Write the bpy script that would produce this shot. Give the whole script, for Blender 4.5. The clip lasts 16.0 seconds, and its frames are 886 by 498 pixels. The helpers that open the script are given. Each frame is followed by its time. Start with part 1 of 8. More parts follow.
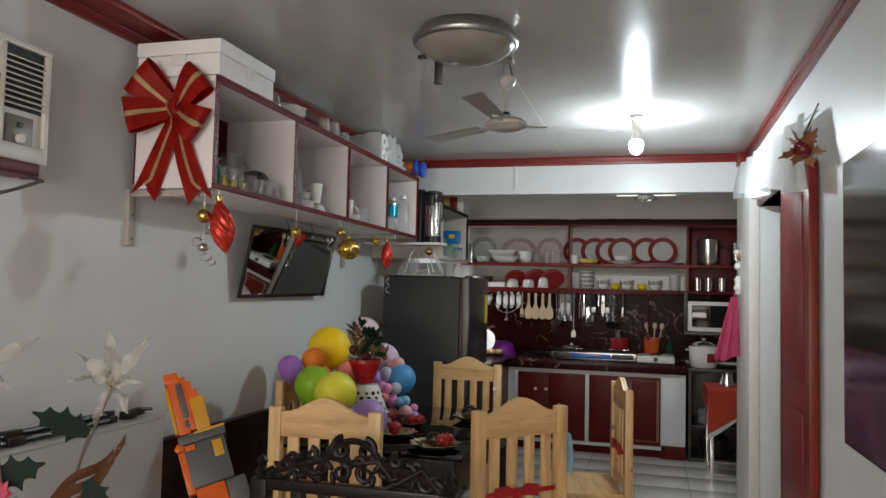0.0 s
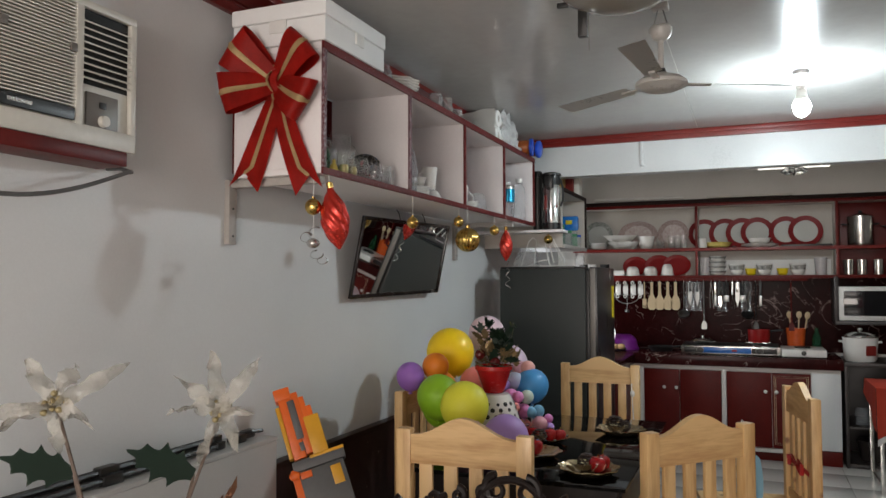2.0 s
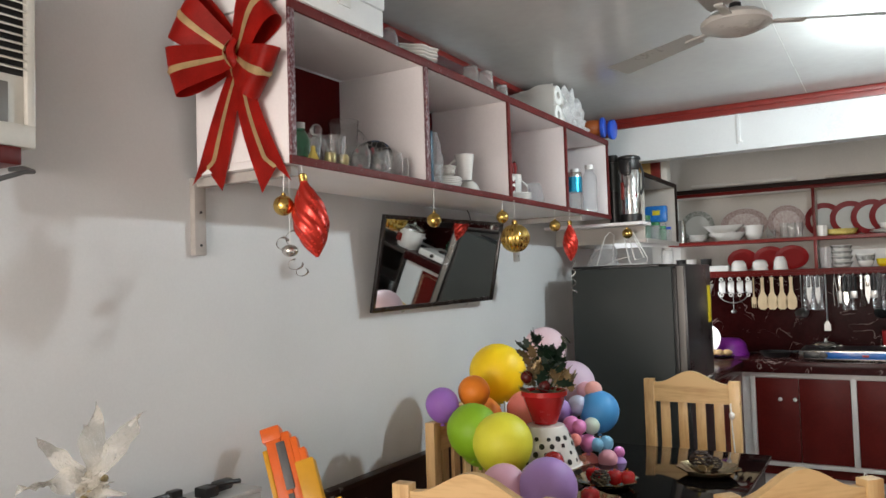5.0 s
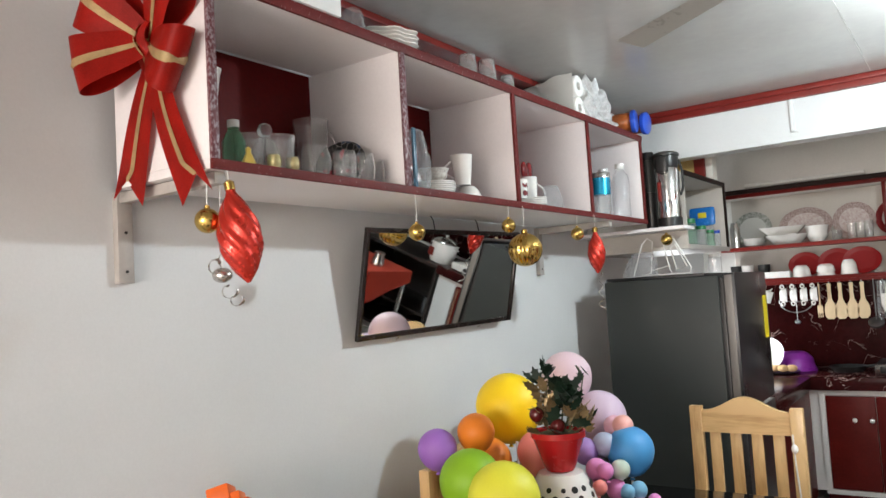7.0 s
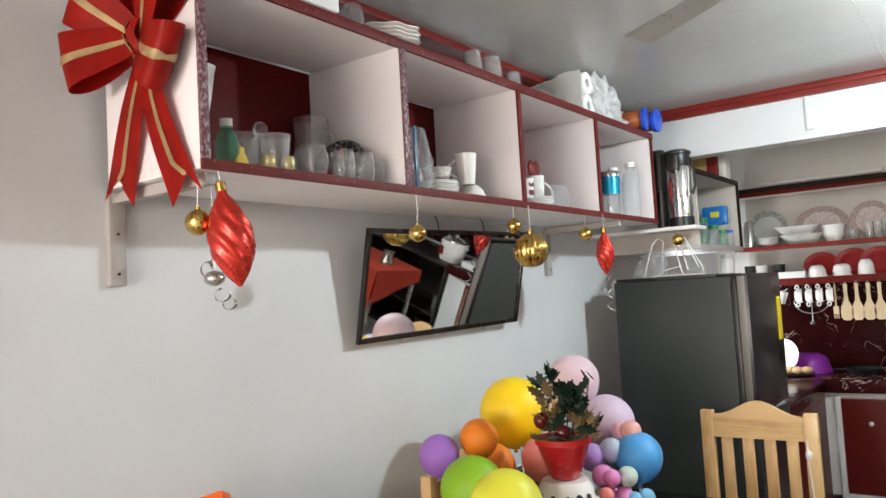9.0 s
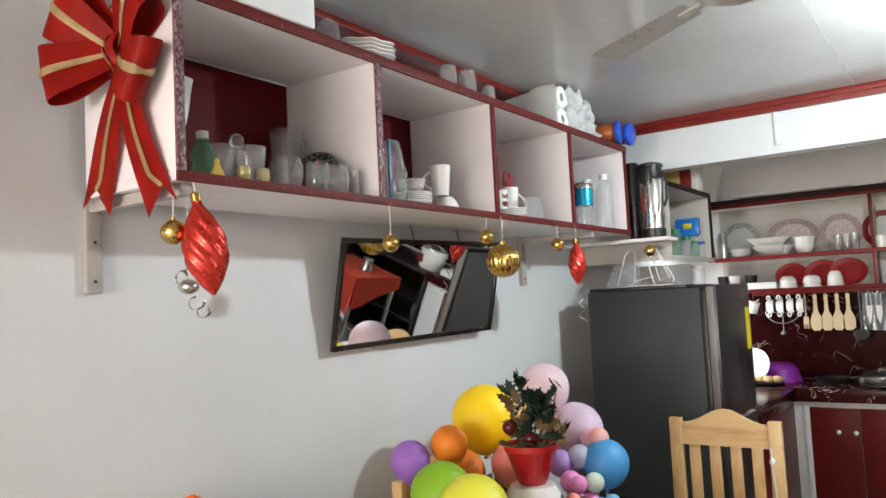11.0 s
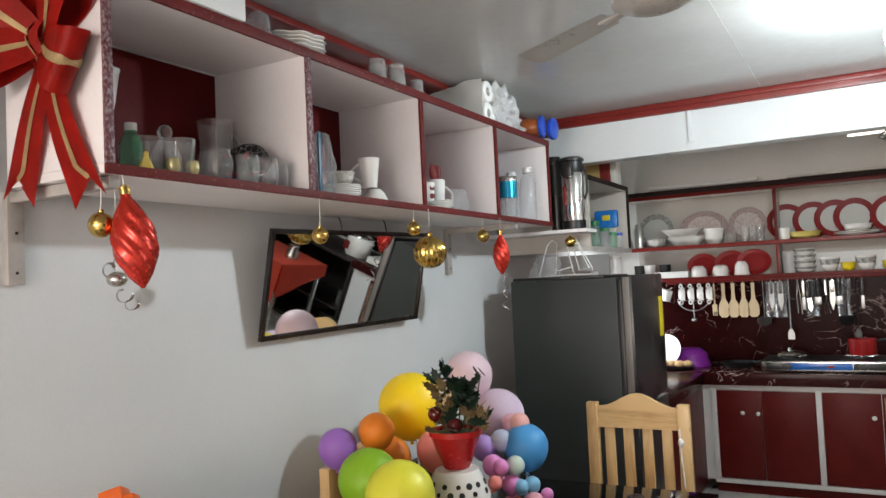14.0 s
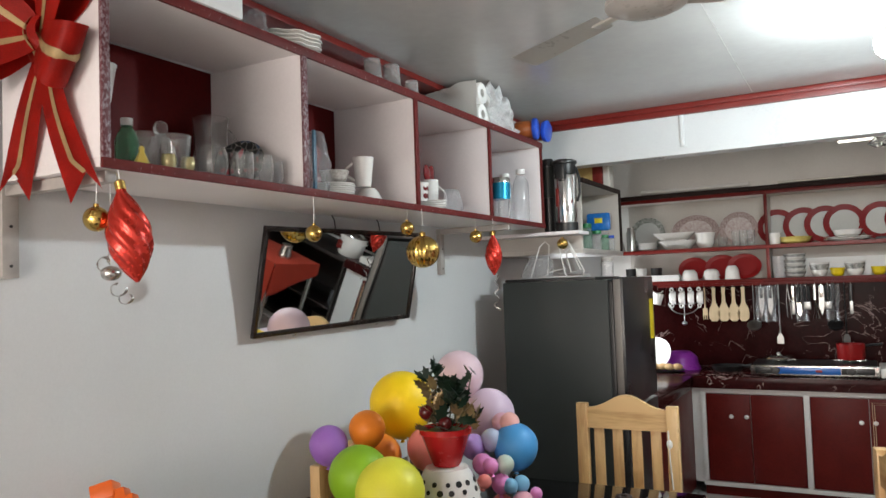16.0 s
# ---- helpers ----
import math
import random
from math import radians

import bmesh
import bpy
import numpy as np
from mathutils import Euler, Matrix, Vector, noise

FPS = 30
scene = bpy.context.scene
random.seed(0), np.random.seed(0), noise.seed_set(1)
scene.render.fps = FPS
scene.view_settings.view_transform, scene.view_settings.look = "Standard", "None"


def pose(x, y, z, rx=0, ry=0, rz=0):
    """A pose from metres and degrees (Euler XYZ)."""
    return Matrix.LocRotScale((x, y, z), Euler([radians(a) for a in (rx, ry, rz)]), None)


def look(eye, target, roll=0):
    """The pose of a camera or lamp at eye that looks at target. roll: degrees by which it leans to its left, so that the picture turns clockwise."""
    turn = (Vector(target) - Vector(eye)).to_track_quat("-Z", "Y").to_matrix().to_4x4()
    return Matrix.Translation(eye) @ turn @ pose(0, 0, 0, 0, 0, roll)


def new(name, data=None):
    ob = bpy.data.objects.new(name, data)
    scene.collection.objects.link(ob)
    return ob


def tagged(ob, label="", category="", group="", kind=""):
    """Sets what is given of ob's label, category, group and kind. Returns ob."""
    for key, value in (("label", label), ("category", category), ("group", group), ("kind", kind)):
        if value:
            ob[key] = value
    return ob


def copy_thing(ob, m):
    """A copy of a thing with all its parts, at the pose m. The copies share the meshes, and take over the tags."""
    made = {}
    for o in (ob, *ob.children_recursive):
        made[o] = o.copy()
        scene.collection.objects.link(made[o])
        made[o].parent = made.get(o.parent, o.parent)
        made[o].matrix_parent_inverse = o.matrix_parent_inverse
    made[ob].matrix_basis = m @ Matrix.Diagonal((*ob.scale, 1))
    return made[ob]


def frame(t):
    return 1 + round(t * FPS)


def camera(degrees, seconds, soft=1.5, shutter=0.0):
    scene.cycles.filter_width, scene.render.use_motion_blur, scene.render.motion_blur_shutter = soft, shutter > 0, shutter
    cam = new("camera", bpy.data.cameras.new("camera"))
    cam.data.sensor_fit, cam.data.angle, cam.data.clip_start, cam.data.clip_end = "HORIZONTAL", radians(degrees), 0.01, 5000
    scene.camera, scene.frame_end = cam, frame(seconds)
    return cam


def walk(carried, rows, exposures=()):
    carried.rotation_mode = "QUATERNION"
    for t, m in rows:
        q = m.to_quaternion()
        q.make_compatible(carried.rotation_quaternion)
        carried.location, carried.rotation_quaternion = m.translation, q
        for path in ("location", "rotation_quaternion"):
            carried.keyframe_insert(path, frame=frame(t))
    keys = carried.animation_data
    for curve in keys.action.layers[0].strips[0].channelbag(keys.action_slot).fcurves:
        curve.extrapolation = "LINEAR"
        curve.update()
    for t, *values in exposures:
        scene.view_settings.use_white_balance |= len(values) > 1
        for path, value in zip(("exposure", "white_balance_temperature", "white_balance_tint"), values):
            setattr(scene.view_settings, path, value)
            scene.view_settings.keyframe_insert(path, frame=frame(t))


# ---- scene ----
cam = camera(60.6, 16.0)
PATH = [
    (0, (0.013, 0.061, 1.434), (-0.522, 1.985, 1.551), 1.4),
    (0.5, (-0.083, 0.216, 1.461), (-0.834, 2.066, 1.583), 2.7),
    (1, (-0.134, 0.325, 1.425), (-0.959, 2.144, 1.518), 2.9),
    (1.5, (-0.267, 0.432, 1.456), (-1.064, 2.265, 1.538), 1.8),
    (2, (-0.335, 0.486, 1.463), (-1.089, 2.337, 1.549), -0.1),
    (2.5, (-0.292, 0.591, 1.468), (-1.054, 2.437, 1.561), -1.1),
    (3, (-0.221, 0.764, 1.451), (-1.055, 2.579, 1.545), -0.6),
    (3.5, (-0.181, 0.828, 1.444), (-1.092, 2.607, 1.502), -0.1),
    (4, (-0.18, 0.865, 1.442), (-1.133, 2.623, 1.48), -1.2),
    (4.5, (-0.234, 1.003, 1.45), (-1.188, 2.761, 1.495), -1.5),
    (5, (-0.29, 1.153, 1.494), (-1.307, 2.873, 1.583), -1.8),
    (5.2, (-0.275, 1.203, 1.499), (-1.354, 2.884, 1.605), -1.9),
    (7.5, (-0.327, 1.698, 1.518), (-1.489, 3.32, 1.645), -3.8),
    (8, (-0.314, 1.715, 1.52), (-1.506, 3.316, 1.642), -4.1),
    (8.5, (-0.314, 1.711, 1.517), (-1.505, 3.313, 1.643), -3.9),
    (9, (-0.324, 1.703, 1.528), (-1.496, 3.318, 1.653), -3.3),
    (11.3, (-0.23, 1.662, 1.535), (-1.35, 3.313, 1.675), -2.8),
    (11.5, (-0.195, 1.641, 1.554), (-1.297, 3.305, 1.68), -2.8),
    (12, (-0.217, 1.644, 1.559), (-1.255, 3.349, 1.677), -3.6),
    (12.5, (-0.239, 1.634, 1.553), (-1.237, 3.364, 1.67), -4.0),
    (13, (-0.235, 1.628, 1.558), (-1.233, 3.358, 1.662), -3.8),
    (13.5, (-0.229, 1.621, 1.551), (-1.212, 3.361, 1.647), -3.3),
    (14, (-0.235, 1.618, 1.553), (-1.206, 3.364, 1.645), -2.7),
    (14.5, (-0.248, 1.62, 1.538), (-1.222, 3.364, 1.625), -2.5),
    (15, (-0.228, 1.616, 1.544), (-1.215, 3.353, 1.635), -2.2),
    (15.5, (-0.22, 1.609, 1.548), (-1.198, 3.351, 1.649), -2.0),
    (16, (-0.227, 1.603, 1.544), (-1.181, 3.358, 1.64), -2.0),
]
walk(cam, [(t, look(eye, target, roll)) for t, eye, target, roll in PATH],
     exposures=((0, -0.02), (0.5, 0.13), (1.5, 0.14), (3.5, 0.24), (4.5, 0.63), (5, 0.73), (7.5, 1.14), (9, 1.15), (11.3, 1.07), (12, 0.90), (16, 0.78)))

# ---- world and lamps ----
world = bpy.data.worlds.new("sky_world")
scene.world = world
world.use_nodes = True
wn = world.node_tree.nodes
sky = wn.new("ShaderNodeTexSky")
sky.sky_type, sky.sun_disc = "NISHITA", False
sky.sun_elevation, sky.sun_rotation = radians(35), radians(200)
wn["Background"].inputs[1].default_value = 0.08
world.node_tree.links.new(sky.outputs[0], wn["Background"].inputs[0])


def lamp(name, kind, where, power, colour, size=0.05, target=None, size_y=None):
    data = bpy.data.lights.new(name, kind)
    data.energy, data.color = power, colour
    if kind == "AREA":
        data.shape, data.size, data.size_y = "RECTANGLE", size, size_y or size
    else:
        data.shadow_soft_size = size
    ob = new(name, data)
    ob.matrix_world = look(where, target or (where[0], where[1], where[2] - 1))
    return ob


# compact bulb over the dining table, kitchen lantern, daylight in the kitchen window and the front window
lamp("bulb_light", "POINT", (-0.09, 4.64, 2.335), 46, (0.82, 0.95, 1.0), 0.042)
lamp("kitchen_light", "POINT", (-0.05, 6.36, 2.38), 0.9, (1.0, 0.94, 0.86), 0.06)
lamp("kitchen_window_light", "AREA", (-2.13, 7.15, 1.20), 7.5, (0.93, 0.97, 1.0), 0.64, (0, 7.15, 1.20), 0.44)
lamp("front_window_light", "AREA", (-0.7, -2.52, 1.45), 99, (1.0, 0.90, 0.84), 2.2, (-0.7, 0, 1.5), 1.3)

# ---- materials ----
def socket(tree, node, key, value):
    if hasattr(value, "is_output"):
        tree.links.new(value, node.inputs[key])
    else:
        node.inputs[key].default_value = value


def material(name, colour, rough=0.5, metal=0.0, vary=0.12, scale=8.0, grain=60.0, bump=0.1, spec=0.5, coat=0.0,
             second=None, stretch=(1, 1, 1), trans=0.0, ior=1.45, sheen=0.0, rough_vary=0.12, alpha=None):
    """Base colour varied by a large and a fine noise, with uneven gloss and fine relief."""
    m = bpy.data.materials.new(name)
    m.use_nodes = True
    t = m.node_tree
    p = t.nodes["Principled BSDF"]
    co = t.nodes.new("ShaderNodeTexCoord")
    mp = t.nodes.new("ShaderNodeMapping")
    mp.inputs["Scale"].default_value = stretch
    t.links.new(co.outputs["Object"], mp.inputs[0])
    big = t.nodes.new("ShaderNodeTexNoise")
    big.inputs["Scale"].default_value, big.inputs["Detail"].default_value = scale, 4
    fine = t.nodes.new("ShaderNodeTexNoise")
    fine.inputs["Scale"].default_value, fine.inputs["Detail"].default_value = grain, 3
    for n in (big, fine):
        t.links.new(mp.outputs[0], n.inputs["Vector"])
    ramp = t.nodes.new("ShaderNodeValToRGB")
    a = [c * (1 - vary) for c in colour]
    b = list(second) if second else [min(1, c * (1 + vary)) for c in colour]
    ramp.color_ramp.elements[0].color, ramp.color_ramp.elements[1].color = (*a, 1), (*b, 1)
    ramp.color_ramp.elements[0].position, ramp.color_ramp.elements[1].position = 0.3, 0.7
    mix = t.nodes.new("ShaderNodeMath")
    mix.operation = "MULTIPLY_ADD"
    t.links.new(fine.outputs[0], mix.inputs[0])
    mix.inputs[1].default_value = 0.35
    add = t.nodes.new("ShaderNodeMath")
    add.operation = "MULTIPLY"
    t.links.new(big.outputs[0], add.inputs[0])
    add.inputs[1].default_value = 0.65
    t.links.new(add.outputs[0], mix.inputs[2])
    t.links.new(mix.outputs[0], ramp.inputs[0])
    t.links.new(ramp.outputs[0], p.inputs["Base Color"])
    rr = t.nodes.new("ShaderNodeMapRange")
    rr.inputs["To Min"].default_value, rr.inputs["To Max"].default_value = max(0.02, rough - rough_vary), min(1, rough + rough_vary)
    t.links.new(mix.outputs[0], rr.inputs[0])
    t.links.new(rr.outputs[0], p.inputs["Roughness"])
    p.inputs["Metallic"].default_value = metal
    p.inputs["Specular IOR Level"].default_value = spec
    p.inputs["Coat Weight"].default_value = coat
    p.inputs["Transmission Weight"].default_value = trans
    p.inputs["IOR"].default_value = ior
    p.inputs["Sheen Weight"].default_value = sheen
    if bump:
        bp = t.nodes.new("ShaderNodeBump")
        bp.inputs["Strength"].default_value, bp.inputs["Distance"].default_value = bump, 0.002
        t.links.new(fine.outputs[0], bp.inputs["Height"])
        t.links.new(bp.outputs[0], p.inputs["Normal"])
    return m


def glowing(name, colour, strength):
    m = bpy.data.materials.new(name)
    m.use_nodes = True
    p = m.node_tree.nodes["Principled BSDF"]
    p.inputs["Base Color"].default_value = (*colour, 1)
    p.inputs["Emission Color"].default_value, p.inputs["Emission Strength"].default_value = (*colour, 1), strength
    return m


def wood(name, dark, light, rough=0.4, along="z", rings=14.0, coat=0.15, knots=0.0):
    """Planed wood with long wavy grain lines along one axis."""
    m = bpy.data.materials.new(name)
    m.use_nodes = True
    t = m.node_tree
    p = t.nodes["Principled BSDF"]
    co, mp = t.nodes.new("ShaderNodeTexCoord"), t.nodes.new("ShaderNodeMapping")
    s = {"x": (0.12, 1, 1), "y": (1, 0.12, 1), "z": (1, 1, 0.12)}[along]
    mp.inputs["Scale"].default_value = s
    t.links.new(co.outputs["Object"], mp.inputs[0])
    n = t.nodes.new("ShaderNodeTexNoise")
    n.inputs["Scale"].default_value, n.inputs["Detail"].default_value, n.inputs["Distortion"].default_value = rings, 5, 0.6
    f = t.nodes.new("ShaderNodeTexNoise")
    f.inputs["Scale"].default_value, f.inputs["Detail"].default_value = 120, 2
    for q in (n, f):
        t.links.new(mp.outputs[0], q.inputs["Vector"])
    mu = t.nodes.new("ShaderNodeMath")
    mu.operation = "MULTIPLY_ADD"
    mu.inputs[1].default_value = 0.3
    t.links.new(f.outputs[0], mu.inputs[0])
    t.links.new(n.outputs[0], mu.inputs[2])
    ramp = t.nodes.new("ShaderNodeValToRGB")
    e = ramp.color_ramp.elements
    e[0].position, e[0].color = 0.42, (*dark, 1)
    e[1].position, e[1].color = 0.72, (*light, 1)
    t.links.new(mu.outputs[0], ramp.inputs[0])
    tint = ramp.outputs[0]
    if knots:
        info = t.nodes.new("ShaderNodeObjectInfo")
        shift = t.nodes.new("ShaderNodeVectorMath")
        shift.operation = "MULTIPLY_ADD"
        t.links.new(info.outputs["Random"], shift.inputs[0])
        shift.inputs[1].default_value = (7, 5, 9)
        t.links.new(co.outputs["Object"], shift.inputs[2])
        t.links.new(shift.outputs[0], mp.inputs[0])
        vo = t.nodes.new("ShaderNodeTexVoronoi")
        vo.inputs["Scale"].default_value = knots
        t.links.new(shift.outputs[0], vo.inputs["Vector"])
        kr = t.nodes.new("ShaderNodeMapRange")
        kr.inputs["From Min"].default_value, kr.inputs["From Max"].default_value = 0.05, 0.12
        kr.inputs["To Min"].default_value, kr.inputs["To Max"].default_value = 0.85, 0.0
        t.links.new(vo.outputs["Distance"], kr.inputs[0])
        km = t.nodes.new("ShaderNodeMixRGB")
        t.links.new(kr.outputs[0], km.inputs[0])
        t.links.new(tint, km.inputs[1])
        km.inputs[2].default_value = (0.16, 0.06, 0.02, 1)
        tint = km.outputs[0]
    t.links.new(tint, p.inputs["Base Color"])
    p.inputs["Roughness"].default_value, p.inputs["Coat Weight"].default_value = rough, coat
    bp = t.nodes.new("ShaderNodeBump")
    bp.inputs["Strength"].default_value, bp.inputs["Distance"].default_value = 0.15, 0.001
    t.links.new(mu.outputs[0], bp.inputs["Height"])
    t.links.new(bp.outputs[0], p.inputs["Normal"])
    return m


def marble(name, base, vein, rough=0.2):
    """Polished stone with thin broken veins."""
    m = material(name, base, rough, vary=0.35, scale=5, grain=40, bump=0.0, rough_vary=0.05, spec=0.12)
    t = m.node_tree
    p = t.nodes["Principled BSDF"]
    src = p.inputs["Base Color"].links[0].from_socket
    co = t.nodes.new("ShaderNodeTexCoord")
    n = t.nodes.new("ShaderNodeTexNoise")
    n.inputs["Scale"].default_value, n.inputs["Detail"].default_value, n.inputs["Distortion"].default_value = 4.2, 5, 1.3
    t.links.new(co.outputs["Object"], n.inputs["Vector"])
    r = t.nodes.new("ShaderNodeValToRGB")
    e = r.color_ramp.elements
    e[0].position, e[0].color = 0.492, (0, 0, 0, 1)
    e[1].position, e[1].color = 0.5, (1, 1, 1, 1)
    k = e.new(0.508)
    k.color = (0, 0, 0, 1)
    t.links.new(n.outputs[0], r.inputs[0])
    n2 = t.nodes.new("ShaderNodeTexNoise")
    n2.inputs["Scale"].default_value = 4
    t.links.new(co.outputs["Object"], n2.inputs["Vector"])
    gate = t.nodes.new("ShaderNodeMapRange")
    gate.inputs["From Min"].default_value, gate.inputs["From Max"].default_value = 0.45, 0.56
    t.links.new(n2.outputs[0], gate.inputs[0])
    mu = t.nodes.new("ShaderNodeMath")
    mu.operation = "MULTIPLY"
    t.links.new(r.outputs[0], mu.inputs[0])
    t.links.new(gate.outputs[0], mu.inputs[1])
    mx = t.nodes.new("ShaderNodeMixRGB")
    t.links.new(mu.outputs[0], mx.inputs[0])
    t.links.new(src, mx.inputs[1])
    mx.inputs[2].default_value = (*vein, 1)
    t.links.new(mx.outputs[0], p.inputs["Base Color"])
    return m


def scuffed(name, base, wear, rough=0.35, amount=0.6, scale=30.0, soft=0.06, stretch=(1, 1, 1)):
    """Paint rubbed through in small ragged spots."""
    m = material(name, base, rough, vary=0.25, scale=10, grain=90, bump=0.2, spec=0.2)
    t = m.node_tree
    p = t.nodes["Principled BSDF"]
    src = p.inputs["Base Color"].links[0].from_socket
    co = t.nodes.new("ShaderNodeTexCoord")
    n = t.nodes.new("ShaderNodeTexNoise")
    n.inputs["Scale"].default_value, n.inputs["Detail"].default_value = scale, 8
    mp = t.nodes.new("ShaderNodeMapping")
    mp.inputs["Scale"].default_value = stretch
    t.links.new(co.outputs["Object"], mp.inputs[0])
    t.links.new(mp.outputs[0], n.inputs["Vector"])
    r = t.nodes.new("ShaderNodeMapRange")
    r.inputs["From Min"].default_value, r.inputs["From Max"].default_value = amount, amount + soft
    t.links.new(n.outputs[0], r.inputs[0])
    mx = t.nodes.new("ShaderNodeMixRGB")
    t.links.new(r.outputs[0], mx.inputs[0])
    t.links.new(src, mx.inputs[1])
    mx.inputs[2].default_value = (*wear, 1)
    t.links.new(mx.outputs[0], p.inputs["Base Color"])
    return m


M_WALL = material("wall_paint", (0.66, 0.67, 0.67), 0.42, vary=0.05, scale=2.2, grain=140, bump=0.12)
M_BEAM = material("white_gloss_paint", (0.66, 0.68, 0.68), 0.3, vary=0.04, scale=3, grain=90, bump=0.08)
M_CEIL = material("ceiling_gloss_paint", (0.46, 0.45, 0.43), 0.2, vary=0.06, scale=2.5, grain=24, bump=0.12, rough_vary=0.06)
M_KWALL = material("kitchen_wall_paint", (0.74, 0.72, 0.68), 0.5, vary=0.06, scale=3, grain=90, bump=0.12)
M_RED = material("red_trim_paint", (0.17, 0.016, 0.012), 0.35, spec=0.3, vary=0.2, scale=12, grain=80, bump=0.1)
M_MAROON = material("maroon_panel", (0.105, 0.009, 0.007), 0.36, spec=0.15, vary=0.2, scale=6, grain=70, bump=0.06)
M_EDGE = scuffed("worn_red_edge", (0.115, 0.014, 0.013), (0.36, 0.25, 0.25), 0.55, 0.66, 130)
M_EDGEW = scuffed("rubbed_edge", (0.125, 0.040, 0.046), (0.33, 0.27, 0.285), 0.42, 0.44, 140, 0.24, (1, 1, 0.7))
M_BOARD = material("white_laminate", (0.78, 0.74, 0.735), 0.38, vary=0.05, scale=4, grain=120, bump=0.05)
# white laminate darkened, so the kitchen's dimmer light sits in its colour
M_DIMBOARD = material("dimmed_laminate", (0.50, 0.46, 0.41), 0.45, vary=0.08, scale=4, grain=120, bump=0.05)
M_BACKRED = material("shelf_back_red", (0.085, 0.004, 0.004), 0.5, spec=0.15, vary=0.25, scale=3, grain=80, bump=0.05)
M_FLOOR = material("floor_tile", (0.70, 0.68, 0.64), 0.15, vary=0.06, scale=6, grain=60, bump=0.02, rough_vary=0.05)
M_GROUT = material("grout", (0.25, 0.23, 0.2), 0.8)
M_FRIDGE = material("fridge_grey_metal", (0.030, 0.034, 0.032), 0.45, metal=0.0, spec=0.3, vary=0.1, scale=3, grain=200, bump=0.04)
M_FRSTRIP = material("fridge_edge_grey", (0.16, 0.145, 0.13), 0.4, metal=0.2, vary=0.08, scale=4, grain=160, bump=0.03)
M_FRDOOR = material("fridge_door_black", (0.014, 0.014, 0.015), 0.3, vary=0.1, scale=4, grain=160, bump=0.03)
M_BLACKTOP = material("black_glass_top", (0.003, 0.0025, 0.0025), 0.05, vary=0.2, scale=5, grain=60, bump=0.0, rough_vary=0.02, spec=0.14)
M_BLACKWOOD = material("black_lacquer_wood", (0.012, 0.008, 0.007), 0.38, vary=0.3, scale=14, grain=80, bump=0.15, coat=0.05, spec=0.22)
M_PINE = wood("pine", (0.46, 0.25, 0.09), (0.70, 0.46, 0.21), 0.42, "z", 16, 0.15, 6.0)
M_PINEX = wood("pine_rail", (0.44, 0.23, 0.08), (0.70, 0.46, 0.21), 0.42, "x", 16, 0.15, 6.0)
M_MARBLE = marble("maroon_marble", (0.034, 0.006, 0.006), (0.60, 0.46, 0.42))
M_SPLASH = marble("dark_marble_backsplash", (0.020, 0.003, 0.003), (0.34, 0.24, 0.22), 0.22)
M_SPLASH.node_tree.nodes["Principled BSDF"].inputs["Specular IOR Level"].default_value = 0.04
M_GREYLAM = material("pale_grey_laminate", (0.43, 0.43, 0.42), 0.45, vary=0.05, scale=4, grain=120, bump=0.05)
M_WHITEPOST = material("white_frame_paint", (0.66, 0.63, 0.60), 0.4, vary=0.06, scale=6, grain=90, bump=0.1)
M_STEEL = material("steel", (0.62, 0.61, 0.58), 0.22, metal=1.0, vary=0.06, scale=8, grain=120, bump=0.02)
M_TOOL = material("dull_steel", (0.36, 0.36, 0.35), 0.38, metal=1.0, vary=0.1, scale=8, grain=120, bump=0.02)
M_CHROME = material("chrome", (0.78, 0.78, 0.77), 0.08, metal=1.0, vary=0.03, bump=0.0, rough_vary=0.04)
M_BLACK = material("black_plastic", (0.012, 0.012, 0.012), 0.35, vary=0.2, bump=0.05)
M_CHINA = material("white_china", (0.78, 0.76, 0.72), 0.12, vary=0.03, bump=0.0, coat=0.3, rough_vary=0.04)
M_PLASTW = material("white_plastic", (0.74, 0.73, 0.70), 0.35, vary=0.04, bump=0.03)
M_CREAM = material("aged_cream_plastic", (0.62, 0.60, 0.54), 0.4, vary=0.08, scale=6, bump=0.05)
M_FOAM = material("styrofoam", (0.80, 0.80, 0.79), 0.75, vary=0.04, scale=10, grain=150, bump=0.35)
M_PAPER = material("tissue_paper", (0.82, 0.81, 0.78), 0.9, vary=0.03, grain=90, bump=0.25)
M_BRASSY = material("gold_metallic", (0.62, 0.42, 0.12), 0.16, metal=1.0, vary=0.06, bump=0.0, rough_vary=0.05)
M_ORNRED = material("red_metallic", (0.58, 0.035, 0.02), 0.27, metal=0.55, vary=0.12, bump=0.0, coat=0.3)
M_SILVER = material("silver_ribbon", (0.55, 0.53, 0.50), 0.25, metal=0.9, vary=0.1, bump=0.0)
M_BRACKET = material("bracket_painted_wood", (0.40, 0.37, 0.34), 0.5, vary=0.12, scale=14, bump=0.1)
M_FRAME = material("dark_frame", (0.012, 0.007, 0.006), 0.25, vary=0.3, scale=20, bump=0.05)
M_MIRROR = material("mirror_silver", (0.86, 0.88, 0.87), 0.02, metal=1.0, vary=0.01, bump=0.0, rough_vary=0.0)
M_BOWRED = material("red_satin_ribbon", (0.43, 0.016, 0.010), 0.40, vary=0.34, scale=14, grain=320, bump=0.35, spec=0.25)
M_BOWGOLD = material("gold_glitter_ribbon", (0.66, 0.48, 0.24), 0.5, metal=0.25, vary=0.2, scale=30, grain=300, bump=0.4)


